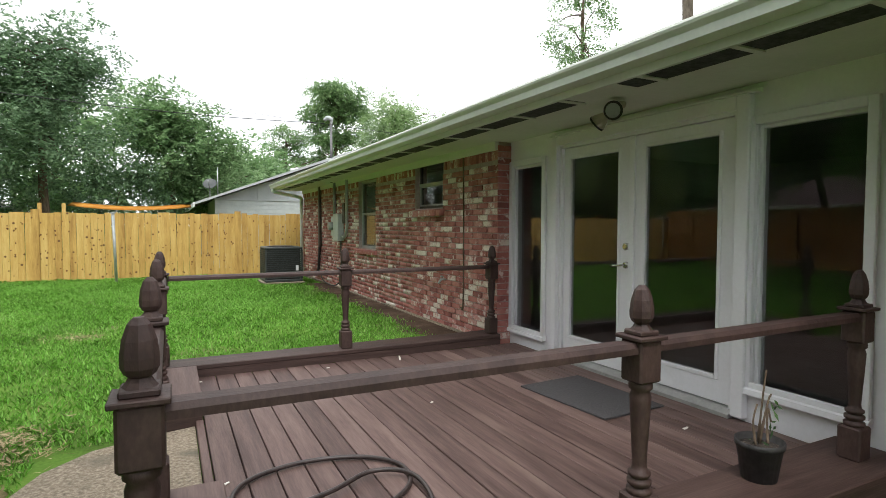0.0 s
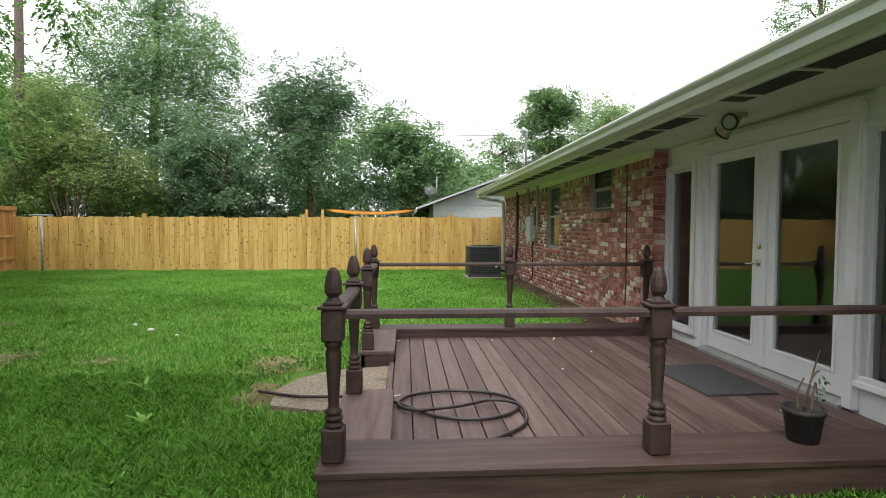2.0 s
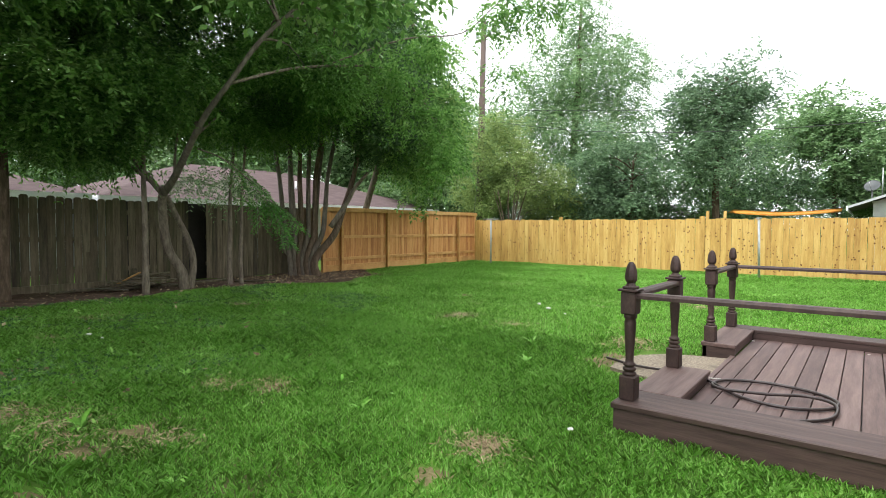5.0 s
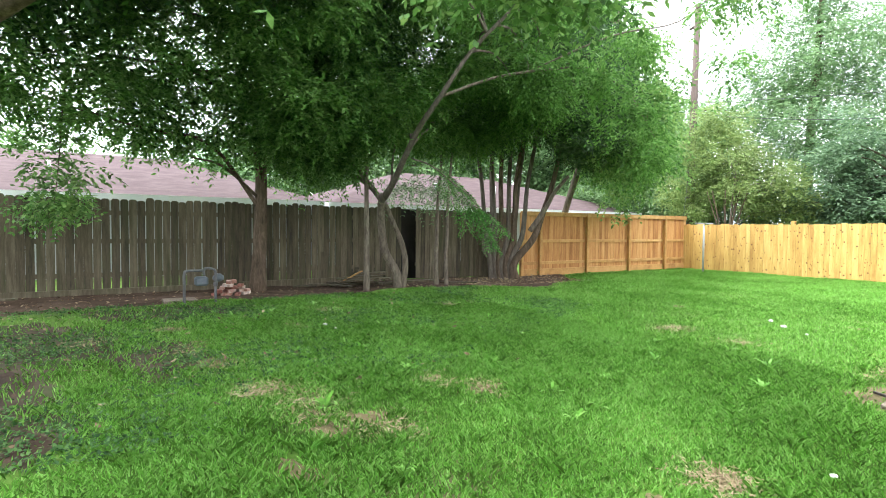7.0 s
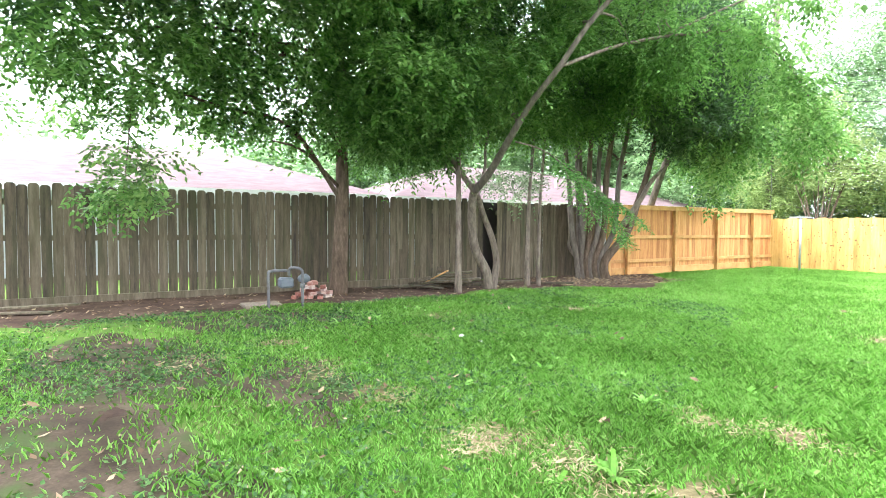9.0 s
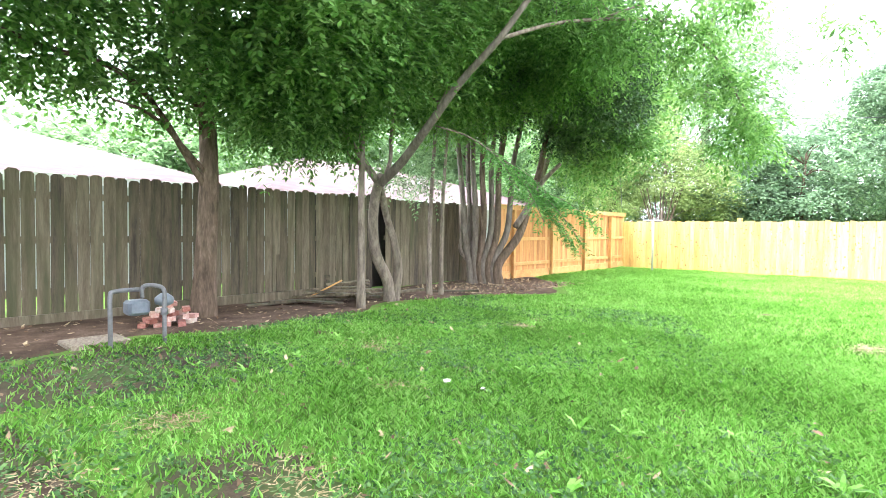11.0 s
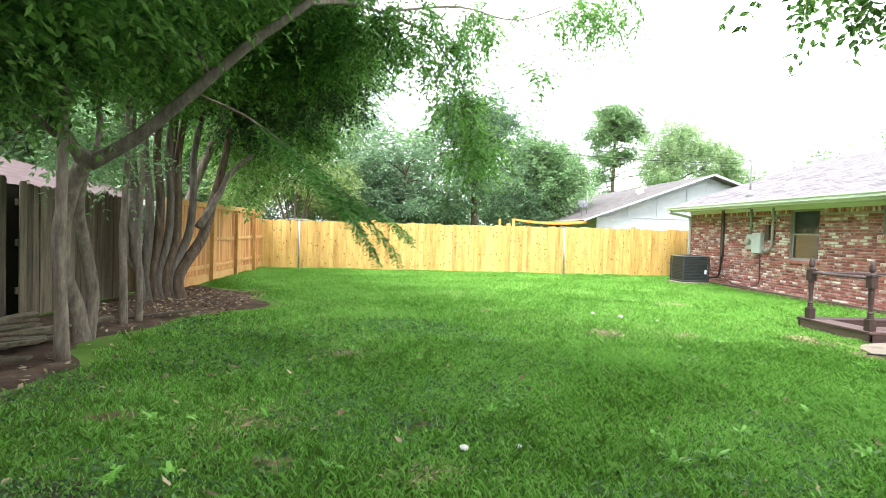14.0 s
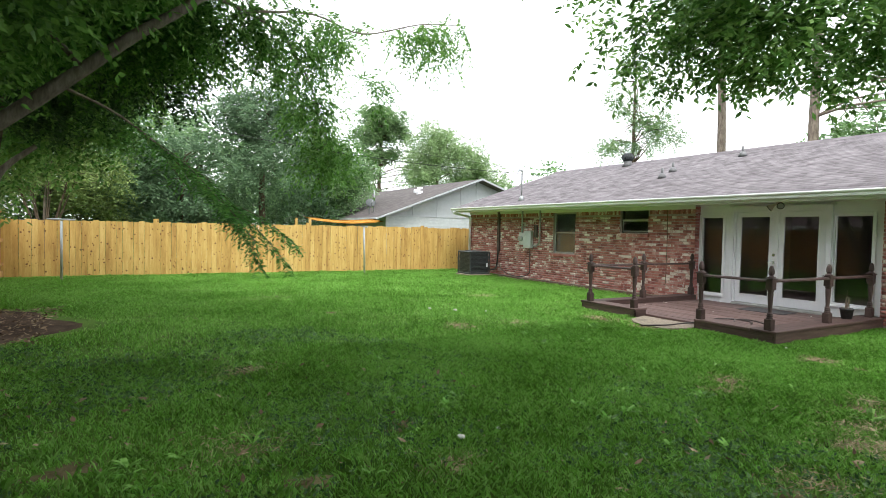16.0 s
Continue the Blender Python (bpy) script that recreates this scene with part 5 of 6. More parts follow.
# ---- neighbouring houses ----
nb = thing("neighbour_house", (5.85, 23, 0), "grey-sided gable house behind the back fence", "house")
NY = 18.0
part("wall", B(1.35, 11.1, NY, NY + 15, 0, 2.12), PALEBRICK, nb, "white painted brick wall")
part("gable", prism(bmesh.new(), [(1.35, 2.12), (11.1, 2.12), (5.85, 3.78)], "y", NY + 0.01, NY + 0.1), SIDING, nb)
for k in range(6):
    z = 1.3 + k * 0.13
    part("course", B(1.33, 11.1, NY - 0.012, NY - 0.001, z, z + 0.118), PALEBRICK, nb)
for xb in (2.6, 3.8, 5.0, 5.85, 7.4, 8.6):
    hgt = 2.12 + 1.66 * (1 - abs(xb - 5.85) / 4.85)
    part("batten", B(xb - 0.025, xb + 0.025, NY - 0.02, NY + 0.008, 2.14, hgt - 0.03), SIDING, nb)
part("trim", B(1.3, 11.15, NY - 0.04, NY + 0.008, 2.08, 2.14), SIDING, nb)
nroof = part("roof", prism(bmesh.new(), [(0.75, 1.99), (5.85, 3.88), (11.7, 1.99), (11.7, 1.92), (5.85, 3.79), (0.75, 1.92)], "y", NY - 0.45, NY + 15.4), DARKSHINGLE, nb)
part("fascia", prism(bmesh.new(), [(0.75, 1.92), (5.85, 3.82), (11.7, 1.92), (11.7, 1.99), (5.85, 3.9), (0.75, 1.99)], "y", NY - 0.48, NY - 0.451), SIDING, nroof)
part("eave_fascia", B(0.71, 0.749, NY - 0.45, NY + 15.4, 1.85, 1.99), WHITE, nroof)
for vx, vy in ((4.2, 20.5), (4.6, 21.6), (5.2, 22.4)):
    vz = 1.99 + (vx - 0.75) * 0.347
    part("roof_vent", B(vx - 0.12, vx + 0.12, vy - 0.12, vy + 0.12, vz - 0.05, vz + 0.22, bevel=0.03), WHITE, nroof)
dish = thing("satellite_dish", (1.3, 19.6, 2.1), "small grey satellite dish on the neighbouring roof", "satellite dish")
dbm = bmesh.new()
lathe(dbm, [(0.02, 0), (0.12, 0.015), (0.21, 0.05), (0.22, 0.06), (0.2, 0.058), (0.02, 0.015)], 20)
dbm.transform(Matrix.Translation((1.3, 19.6, 2.65)) @ Vector((-0.2, -0.75, 0.6)).to_track_quat("Z", "Y").to_matrix().to_4x4())
part("reflector", dbm, ACMETAL, dish)
part("mast", tube(bmesh.new(), smooth_line([(1.3, 19.75, 2.2), (1.3, 19.72, 2.5), (1.3, 19.62, 2.66)]), 0.025, 8), GREYMETAL, dish)
part("feed_arm", tube(bmesh.new(), [(1.3, 19.55, 2.45), (1.22, 19.2, 2.75)], 0.014, 6), GREYMETAL, dish)
part("aerial", tube(bmesh.new(), [(1.55, 19.8, 2.2), (1.55, 19.8, 3.25)], 0.02, 6), GREYMETAL, dish)

sail = thing("canvas_awning", (-1, 17, 0), "orange canvas awning on posts behind the back fence", "awning")
sm = bmesh.new()
svs = [[sm.verts.new((-2.25 + 0.32 * i, 16.6 + 0.5 * j, 1.8 - 0.1 * math.sin(math.pi * i / 9) + 0.07 * j)) for i in range(10)] for j in range(3)]
for ra, rb2 in zip(svs, svs[1:]):
    for i in range(9):
        sm.faces.new((ra[i], ra[i + 1], rb2[i + 1], rb2[i])).smooth = True
bmesh.ops.solidify(sm, geom=sm.faces[:], thickness=0.03)
part("canvas", sm, SAIL, sail)
for sx in (-2.8, -2.3):
    part("post", B(sx - 0.04, sx + 0.04, 16.5, 16.58, 0, 1.86), PINE, sail)
sh = thing("garden_shed", (-5, 22, 0), "small tan shed behind the back fence", "shed")
part("wall", B(-6.3, -4.6, 21, 23, 0, 1.75), SIDING, sh)
part("roof", prism(bmesh.new(), [(-6.5, 1.7), (-5.45, 2.3), (-4.4, 1.7), (-5.45, 2.2)], "y", 20.8, 23.2), SHINGLE, sh)


def hip_house(at, x0, x1, y0, y1, eave, ridge, inset, label):
    h = thing("neighbour_house", (at[0], at[1], 0), label, "house", "houses behind the old fence")
    part("wall", B(x0 + 0.5, x1 - 0.5, y0 + 0.5, y1 - 0.5, 0, eave - 0.05), SIDING, h)
    bm = bmesh.new()
    xm = (x0 + x1) / 2
    lo = [bm.verts.new(p) for p in ((x0, y0, eave), (x1, y0, eave), (x1, y1, eave), (x0, y1, eave))]
    r0, r1 = bm.verts.new((xm, y0 + inset, ridge)), bm.verts.new((xm, y1 - inset, ridge))
    for fc in ((lo[0], lo[1], r0), (lo[1], lo[2], r1, r0), (lo[2], lo[3], r1), (lo[3], lo[0], r0, r1), (lo[3], lo[2], lo[1], lo[0])):
        bm.faces.new(fc)
    rf = part("roof", bm, ROOFRED, h, "brown-red shingle roof")
    part("fascia", B(x1 - 0.02, x1 + 0.03, y0, y1, eave - 0.16, eave + 0.01), WHITE, h)
    part("fascia", B(x0, x1, y1 - 0.02, y1 + 0.03, eave - 0.16, eave + 0.01), WHITE, h)
    part("fascia", B(x0, x1, y0 - 0.03, y0 + 0.02, eave - 0.16, eave + 0.01), WHITE, h)
    for fy in (0.35, 0.55):
        vy = y0 + (y1 - y0) * fy
        vx = x1 - 2.2
        vz = eave + (ridge - eave) * 2.2 / (x1 - xm)
        part("vent_pipe", tube(bmesh.new(), [(vx, vy, vz - 0.1), (vx, vy, vz + 0.3)], 0.05, 8), WHITE, rf)
    return h


hip_house((-20, -3), -25, -15, -12, 3.4, 2.14, 3.65, 3.6, "house with brown-red hip roof behind the old fence")
hip_house((-20, 11), -25.2, -15, 3.6, 18.2, 2.12, 3.75, 5.0, "house with wide brown-red hip roof behind the trees")

# ---- utility pole and wires ----
up = thing("utility_pole", (-12.4, 18, 0), "tall weathered wooden utility pole", "utility pole")
part("pole", tube(bmesh.new(), [(-12.5, 18, -0.2), (-12.45, 18, 5), (-12.35, 18, 10.4)], [0.17, 0.15, 0.11], 12), POLEWOOD, up)
part("crossarm", tube(bmesh.new(), [(-12.75, 18.1, 9.55), (-11.95, 17.9, 9.65)], 0.06, 6), POLEWOOD, up)
for ix in (-12.7, -12.0):
    part("insulator", lathe(bmesh.new(), [(0.04, 9.64), (0.07, 9.72), (0.05, 9.76), (0.06, 9.8), (0.03, 9.86)], 8, (ix, 18, 0)), GREYMETAL, up)
for k, (a, b, sag, r) in enumerate([((-12.4, 18, 6.1), (2.98, 11.2, 3.42), 0.5, 0.008), ((-12.4, 18, 6.5), (30, 24, 6.0), 1.2, 0.008), ((-12.4, 18, 9.8), (-40, 21, 10), 0.6, 0.008), ((-12.4, 18, 5.6), (-11.0, 15.4, 1.9), 0.0, 0.008)]):
    a, b = Vector(a), Vector(b)
    wp = [a.lerp(b, i / 16) - Vector((0, 0, sag * 4 * (i / 16) * (1 - i / 16))) for i in range(17)]
    solid("overhead_wire", tube(bmesh.new(), wp, r, 5), CABLE, "thin black overhead wire from the utility pole", "wire", "overhead wires", "structure")

# ---- trees in the yard ----
tr_rng = random.Random(17)


def tree(label, at, name="tree", category="tree", group=""):
    return thing(name, (at[0], at[1], 0), label, category, group)


ta = tree("tall shade tree with dark trunk by the old fence", (-10.5, 0.35))
pa = stem(ta, [(-10.5, 0.33, -0.05), (-10.5, 0.38, 0.9), (-10.45, 0.4, 1.9), (-10.55, 0.42, 3.0), (-10.4, 0.35, 4.4), (-10.3, 0.2, 6.0)], 0.16, 0.07, DARKBARK)
ca = crown(ta, [(-10.2, -0.6, 3.2, 1.5, 1.7, 0.3, 42), (-10.3, 0.6, 4.2, 2.2, 2.2, 0.4, 62), (-9.2, -1.8, 4.0, 1.6, 1.6, 0.35, 30), (-10.3, -0.2, 5.2, 2.6, 2.8, 0.45, 80), (-10.4, 0.6, 6.4, 2.8, 3.2, 0.6, 90), (-9.6, -3.0, 3.4, 1.5, 1.6, 0.4, 34), (-10.9, -5.4, 3.4, 1.3, 1.8, 0.6, 26), (-8.3, 0.4, 4.8, 1.4, 1.5, 0.45, 28), (-9.5, 1.4, 3.35, 1.0, 1.1, 0.35, 46), (-8.9, 0.6, 3.7, 0.8, 0.9, 0.35, 26), (-10.3, -3.4, 5.0, 1.8, 1.8, 0.5, 24)], LEAF_SHADE, 31, 0.24, 5, 0.1, 0.05, 0.6, 0.42, 26, fuller=0.88)
# leaves added above the view to shade the old fence and lawn
cat = crown(ta, [(-11.6, -3.0, 8.8, 3.4, 4.0, 0.8, 170), (-10.0, 2.4, 9.0, 2.8, 2.8, 0.8, 110), (-13.4, 1.0, 8.8, 2.0, 3.0, 0.8, 80)], LEAF_DEEP, 131, 0.3, 4, 0.19, 0.09, 0.6, 0.6, 18, "upper_crown")
limbs(ta, pa[18:], cat, tr_rng, DARKBARK, 0.06, 14)
limbs(ta, pa[8:], ca, tr_rng, DARKBARK, 0.045, 22)
stem(ta, [pa[9], (-10.2, -0.6, 2.9), (-9.9, -1.7, 3.05), (-9.6, -3.0, 3.3)], 0.045, 0.015, DARKBARK, "limb", 1)
stem(ta, [pa[10], (-10.1, -0.4, 2.5), (-9.8, -1.0, 2.6)], 0.035, 0.012, DARKBARK, "limb", 1)

sprig_ob = thing("hanging_sprig", (-9.8, -3.0, 2.9), "bright leafy sprig hanging in front of the old fence", "branch")
crown(sprig_ob, [(-9.8, -3.0, 1.75, 0.35, 0.4, 0.25, 9), (-9.9, -2.95, 2.4, 0.2, 0.3, 0.4, 6)], LEAF_BRIGHT, 40, 0.2, 4, 0.11, 0.05, 0.7, 0.3, 20, "leaves")
stem(sprig_ob, [(-9.7, -2.9, 3.4), (-9.85, -2.95, 2.7), (-9.85, -3.0, 2.1), (-9.8, -3.05, 1.65)], 0.014, 0.005, DARKBARK, "twig", 1, 6)

tb_ = tree("slender straight sapling beside the twisted tree", (-9.65, 2.4))
pb_ = stem(tb_, [(-9.65, 2.4, -0.05), (-9.68, 2.42, 1.2), (-9.63, 2.38, 2.4), (-9.6, 2.4, 3.6), (-9.55, 2.5, 5.0)], 0.06, 0.03, BARK)
cb = crown(tb_, [(-9.5, 2.3, 4.6, 1.1, 1.1, 1.2, 40)], LEAF_DEEP, 32, 0.24, 6, 0.09, 0.036, 0.6, 0.42, 30, fuller=1.2)
limbs(tb_, pb_[10:], cb, tr_rng, BARK, 0.02, 8)

tc_ = tree("twisted grey tree with a long leaning limb", (-10.0, 3.3))
stem(tc_, [(-10.0, 3.35, -0.05), (-10.02, 3.3, 0.35), (-10.0, 3.02, 0.8), (-9.95, 2.9, 1.3), (-9.75, 2.78, 1.8), (-9.55, 2.72, 2.05)], 0.1, 0.075, BARK)
stem(tc_, [(-9.98, 3.42, -0.05), (-9.95, 3.5, 0.5), (-9.98, 3.42, 1.0), (-9.92, 3.15, 1.5), (-9.7, 2.85, 1.9)], 0.075, 0.05, BARK)
# limb takes the bark copy with shade in its colour
pc = stem(tc_, [(-9.58, 2.73, 1.95), (-9.1, 2.72, 2.25), (-8.5, 2.7, 2.77), (-7.98, 2.72, 3.26), (-7.45, 2.85, 3.75), (-7.0, 3.2, 4.5), (-6.4, 3.7, 5.2)], 0.074, 0.03, SHADEDBARK, "limb", 1)
pc2 = stem(tc_, [pc[20], (-7.11, 3.80, 4.15), (-6.49, 4.60, 4.29), (-6.00, 5.20, 4.27), (-5.53, 5.60, 3.81), (-5.28, 5.80, 3.26), (-4.99, 5.88, 2.75)], 0.03, 0.006, BARK, "limb", 1)
pc5 = stem(tc_, [pc2[8], (-5.6, 5.2, 4.75), (-4.6, 5.7, 4.8), (-3.6, 5.5, 5.1), (-2.6, 5.6, 5.3)], 0.018, 0.006, BARK, "limb", 1)
pc3 = stem(tc_, [(-9.65, 2.74, 1.95), (-9.75, 2.4, 2.4), (-9.9, 2.1, 2.9), (-10.2, 1.9, 3.8)], 0.06, 0.03, BARK, "limb", 1)
pc4 = stem(tc_, [(-9.8, 2.55, 2.2), (-10.0, 2.3, 2.45), (-10.1, 1.6, 2.7), (-10.2, 1.2, 3.2)], 0.035, 0.02, BARK, "limb", 1)
pc6 = stem(tc_, [(-9.55, 2.76, 2.0), (-9.6, 2.95, 2.35), (-9.62, 3.0, 2.9), (-9.4, 3.1, 3.9)], 0.035, 0.02, BARK, "limb", 1)
cc = crown(tc_, [(-9.5, 2.5, 4.6, 1.5, 1.7, 0.7, 66), (-9.0, 2.4, 5.6, 1.6, 1.8, 0.6, 50), (-8.4, 3.0, 6.5, 1.9, 2.1, 0.6, 60), (-7.0, 3.9, 5.6, 1.5, 1.6, 0.6, 36), (-7.9, 5.2, 4.2, 0.8, 0.8, 0.6, 40), (-8.2, 4.3, 4.7, 0.9, 1.0, 0.5, 24), (-9.6, 3.6, 3.6, 0.8, 0.8, 0.35, 26), (-10.2, 1.6, 3.5, 0.8, 0.9, 0.3, 18), (-9.9, 1.4, 2.8, 0.7, 0.9, 0.2, 30), (-8.9, 2.5, 3.9, 0.8, 0.8, 0.4, 34), (-9.9, 4.9, 3.7, 0.9, 0.8, 0.45, 34)], LEAF_SHADE, 33, 0.26, 6, 0.09, 0.034, 0.7, 0.42, 28, fuller=1.15)
limbs(tc_, pc[10:] + pc3[4:], cc, tr_rng, BARK, 0.028, 18)
drops = []
for q in pc2[7:] + pc2[16:] + pc5[2:]:
    for k in range(2):
        if tr_rng.random() < 0.72:
            drops.append((q.x + tr_rng.uniform(-0.35, 0.35), q.y + tr_rng.uniform(-0.35, 0.35), q.z - tr_rng.uniform(-0.05, 0.45), 0.12, 0.12, 0.16, tr_rng.choice((1, 1, 2))))
drops += [(-4.15, 6.35, 4.0, 0.2, 0.2, 0.35, 5), (-3.4, 5.35, 4.75, 0.2, 0.2, 0.25, 4), (-6.6, 4.4, 4.3, 0.7, 0.6, 0.35, 12)]
ch = crown(tc_, drops, LEAF_SHADE, 34, 0.24, 6, 0.095, 0.034, 1.2, 0.16, 9, "hanging_foliage")
limbs(tc_, pc2[8:] + pc5, ch, tr_rng, BARK, 0.008, 34, "twig")

td = tree("pair of thin wavy grey stems by the fence", (-10.0, 4.4))
for off, r in (((0, 0), 0.055), ((0.1, 0.22), 0.045)):
    ox, oy = -10.05 + off[0], 4.4 + off[1]
    stem(td, [(ox, oy, -0.05), (ox + 0.03, oy - 0.04, 0.6), (ox - 0.02, oy + 0.02, 1.2), (ox + 0.03, oy, 1.9), (ox + 0.02, oy + 0.1, 3.0), (ox + 0.1, oy + 0.15, 4.2)], r, 0.025, BARK)
crown(td, [(-9.9, 4.5, 4.0, 0.9, 0.9, 1.0, 26), (-10.1, 4.3, 2.3, 0.35, 0.6, 0.25, 9), (-10.2, 3.6, 2.2, 0.3, 0.5, 0.25, 8)], LEAF_MID, 35, 0.2, 4, 0.08, 0.03, 0.6, 0.35, 20)

te = tree("many-stemmed dark evergreen tree at the end of the old fence", (-10.55, 6.95))
tops = []
for bx, by, mx, my, hx, hy, tx, ty, r in [(-10.8, 6.62, -10.9, 6.5, -10.9, 6.35, -10.95, 6.1, 0.07), (-10.74, 6.72, -10.72, 6.66, -10.72, 6.6, -10.65, 6.5, 0.08), (-10.66, 6.8, -10.62, 6.8, -10.6, 6.78, -10.5, 6.8, 0.085), (-10.58, 6.85, -10.5, 6.92, -10.5, 6.98, -10.35, 7.0, 0.07), (-10.52, 6.92, -10.42, 7.05, -10.4, 7.12, -10.2, 7.3, 0.085), (-10.44, 7.0, -10.28, 7.22, -10.2, 7.38, -10.05, 7.7, 0.075), (-10.36, 7.08, -10.12, 7.5, -9.88, 7.95, -9.7, 8.3, 0.105), (-10.62, 7.05, -10.6, 7.2, -10.6, 7.4, -10.6, 7.7, 0.06), (-10.86, 6.75, -10.95, 6.75, -11.0, 6.75, -11.05, 6.8, 0.055)]:
    wob = tr_rng.uniform(-0.05, 0.05)
    tops += stem(te, [(bx, by, -0.05), (bx + wob, by - 0.03, 0.45), (mx, my, 1.1), ((mx + hx) / 2 - wob, (my + hy) / 2 + wob, 1.8), (hx + wob, hy, 2.6), ((hx + tx) / 2, (hy + ty) / 2 + wob, 3.5), (tx, ty, 4.4)], r * 1.15, 0.045, DARKBARK if r > 0.08 else SHADEDBARK, n=8)[14:]
stem(te, [(-10.8, 6.7, 0.4), (-11.0, 6.5, 0.75), (-10.98, 6.48, 1.1), (-11.0, 6.45, 1.8)], 0.05, 0.03, BARK, "trunk", 1, 8)
stem(te, [(-10.15, 7.4, 1.3), (-9.9, 7.75, 1.95), (-9.75, 7.9, 2.35), (-9.35, 8.0, 2.75)], 0.075, 0.04, BARK, "trunk", 1, 8)
ce = crown(te, [(-9.8, 7.0, 5.3, 1.7, 1.9, 1.2, 120), (-9.1, 7.9, 4.4, 1.1, 1.2, 0.85, 80), (-10.6, 6.0, 5.1, 1.2, 1.4, 1.0, 56), (-9.4, 6.6, 6.5, 1.6, 2.0, 0.9, 66), (-7.9, 6.8, 4.4, 0.9, 1.2, 0.9, 64), (-9.2, 8.5, 3.6, 0.7, 0.8, 0.55, 30), (-10.2, 6.3, 3.9, 0.9, 0.8, 0.5, 34), (-9.8, 5.6, 4.4, 0.9, 0.8, 0.6, 34)], LEAF_DARK, 36, 0.16, 4, 0.085, 0.042, 0.4, 0.42, 38)
limbs(te, tops, ce, tr_rng, BARK, 0.03, 20)

tf = tree("bright green broadleaf tree rising behind the dark one", (-11.4, 9.6))
pf = stem(tf, [(-11.5, 9.6, -0.05), (-11.3, 9.7, 1.5), (-10.6, 9.8, 3.5), (-9.8, 9.9, 5.5), (-9.4, 9.9, 7.5)], 0.12, 0.05, BARK)
cf = crown(tf, [(-9.0, 9.6, 4.6, 1.25, 1.5, 1.7, 80), (-10.3, 9.7, 6.6, 1.6, 1.6, 1.5, 66), (-10.3, 11.2, 4.2, 1.3, 1.5, 1.6, 55), (-10.9, 8.5, 7.2, 1.9, 1.9, 1.4, 50)], LEAF_BRIGHT, 37, 0.26, 4, 0.13, 0.06, 0.7, 0.5, 28, fuller=1.3)
limbs(tf, pf[6:], cf, tr_rng, BARK, 0.04, 18)

# fern-leaved sprays
def frond(parent, a, b, seed, side=0.22, n=16, blade=0.07, wide=0.02):
    """A twice-divided leaf: side leaflets carrying rows of tiny blades."""
    rng = np.random.default_rng(seed)
    a, b = np.array(a, float), np.array(b, float)
    d = b - a
    f = np.linspace(0.12, 1, n)
    P = a + d * f[:, None] + np.array([0, 0, 1])[None] * (0.08 * np.sin(f * np.pi))[:, None] * np.linalg.norm(d)
    axis = d / np.linalg.norm(d)
    s = np.cross(axis, (0, 0, 1.0))
    s /= np.linalg.norm(s)
    pos = np.concatenate([P, P])
    ax = np.concatenate([np.tile(s + axis * 0.5, (n, 1)), np.tile(-s + axis * 0.5, (n, 1))]) + np.array([0, 0, -0.35])
    v, fc = sprigs(pos, ax, rng, side, 10, blade, wide, 0.35)
    part("frond", cloud_mesh("frond", v, fc, LEAF_FERN), LEAF_FERN, parent)
    part("stalk", tube(bmesh.new(), [tuple(a)] + [tuple(p) for p in P], 0.005, 5), BARK, parent)


hang = thing("hanging_branch", (-7.5, 3.4, 2.6), "fern-leaved branch hanging over the lawn", "branch")
stem(hang, [(-8.6, 2.9, 2.75), (-8.1, 3.1, 2.55), (-7.5, 3.3, 2.1), (-7.1, 3.35, 1.7)], 0.015, 0.006, BARK, "stem", 1, 6)
for k, (a, b) in enumerate([((-7.4, 3.3, 1.95), (-6.45, 3.3, 1.1)), ((-7.25, 3.35, 1.8), (-6.7, 3.55, 1.05)), ((-7.2, 3.35, 1.8), (-6.3, 3.45, 1.3)), ((-7.5, 3.3, 2.05), (-6.85, 3.05, 1.35)), ((-7.6, 3.25, 2.2), (-6.9, 3.45, 1.6)), ((-7.9, 3.2, 2.4), (-7.2, 3.0, 1.75)), ((-8.1, 3.1, 2.55), (-7.5, 3.6, 1.95))]):
    frond(hang, a, b, 70 + k, 0.19, 13)

# large shade tree that stands behind the path and reaches over it
tg = tree("large shade tree with heavy limbs reaching over the lawn", (-7.6, -6.8))
pg = stem(tg, [(-7.6, -6.8, -0.05), (-7.5, -6.7, 1.2), (-7.3, -6.4, 2.2), (-7.2, -6.3, 4.0), (-7.0, -6.2, 6.5)], 0.32, 0.15, DARKBARK)
pg2 = stem(tg, [pg[10], (-6.5, -5.2, 2.6), (-5.55, -3.8, 2.95), (-4.4, -2.2, 3.9), (-3.2, -0.4, 4.6), (-2.0, 1.0, 4.8)], 0.24, 0.04, DARKBARK, "limb", 1)
cg = crown(tg, [(-2.4, 1.0, 4.0, 0.75, 0.9, 0.75, 30), (-1.7, 0.0, 3.75, 0.8, 0.9, 0.75, 34), (-3.0, 0.6, 4.7, 1.2, 1.2, 0.5, 26), (-1.0, -0.9, 3.7, 0.7, 0.7, 0.7, 20)], LEAF_BRIGHT, 38, 0.2, 4, 0.1, 0.048, 0.7, 0.36, 22)
limbs(tg, pg2[12:], cg, tr_rng, DARKBARK, 0.02, 16)
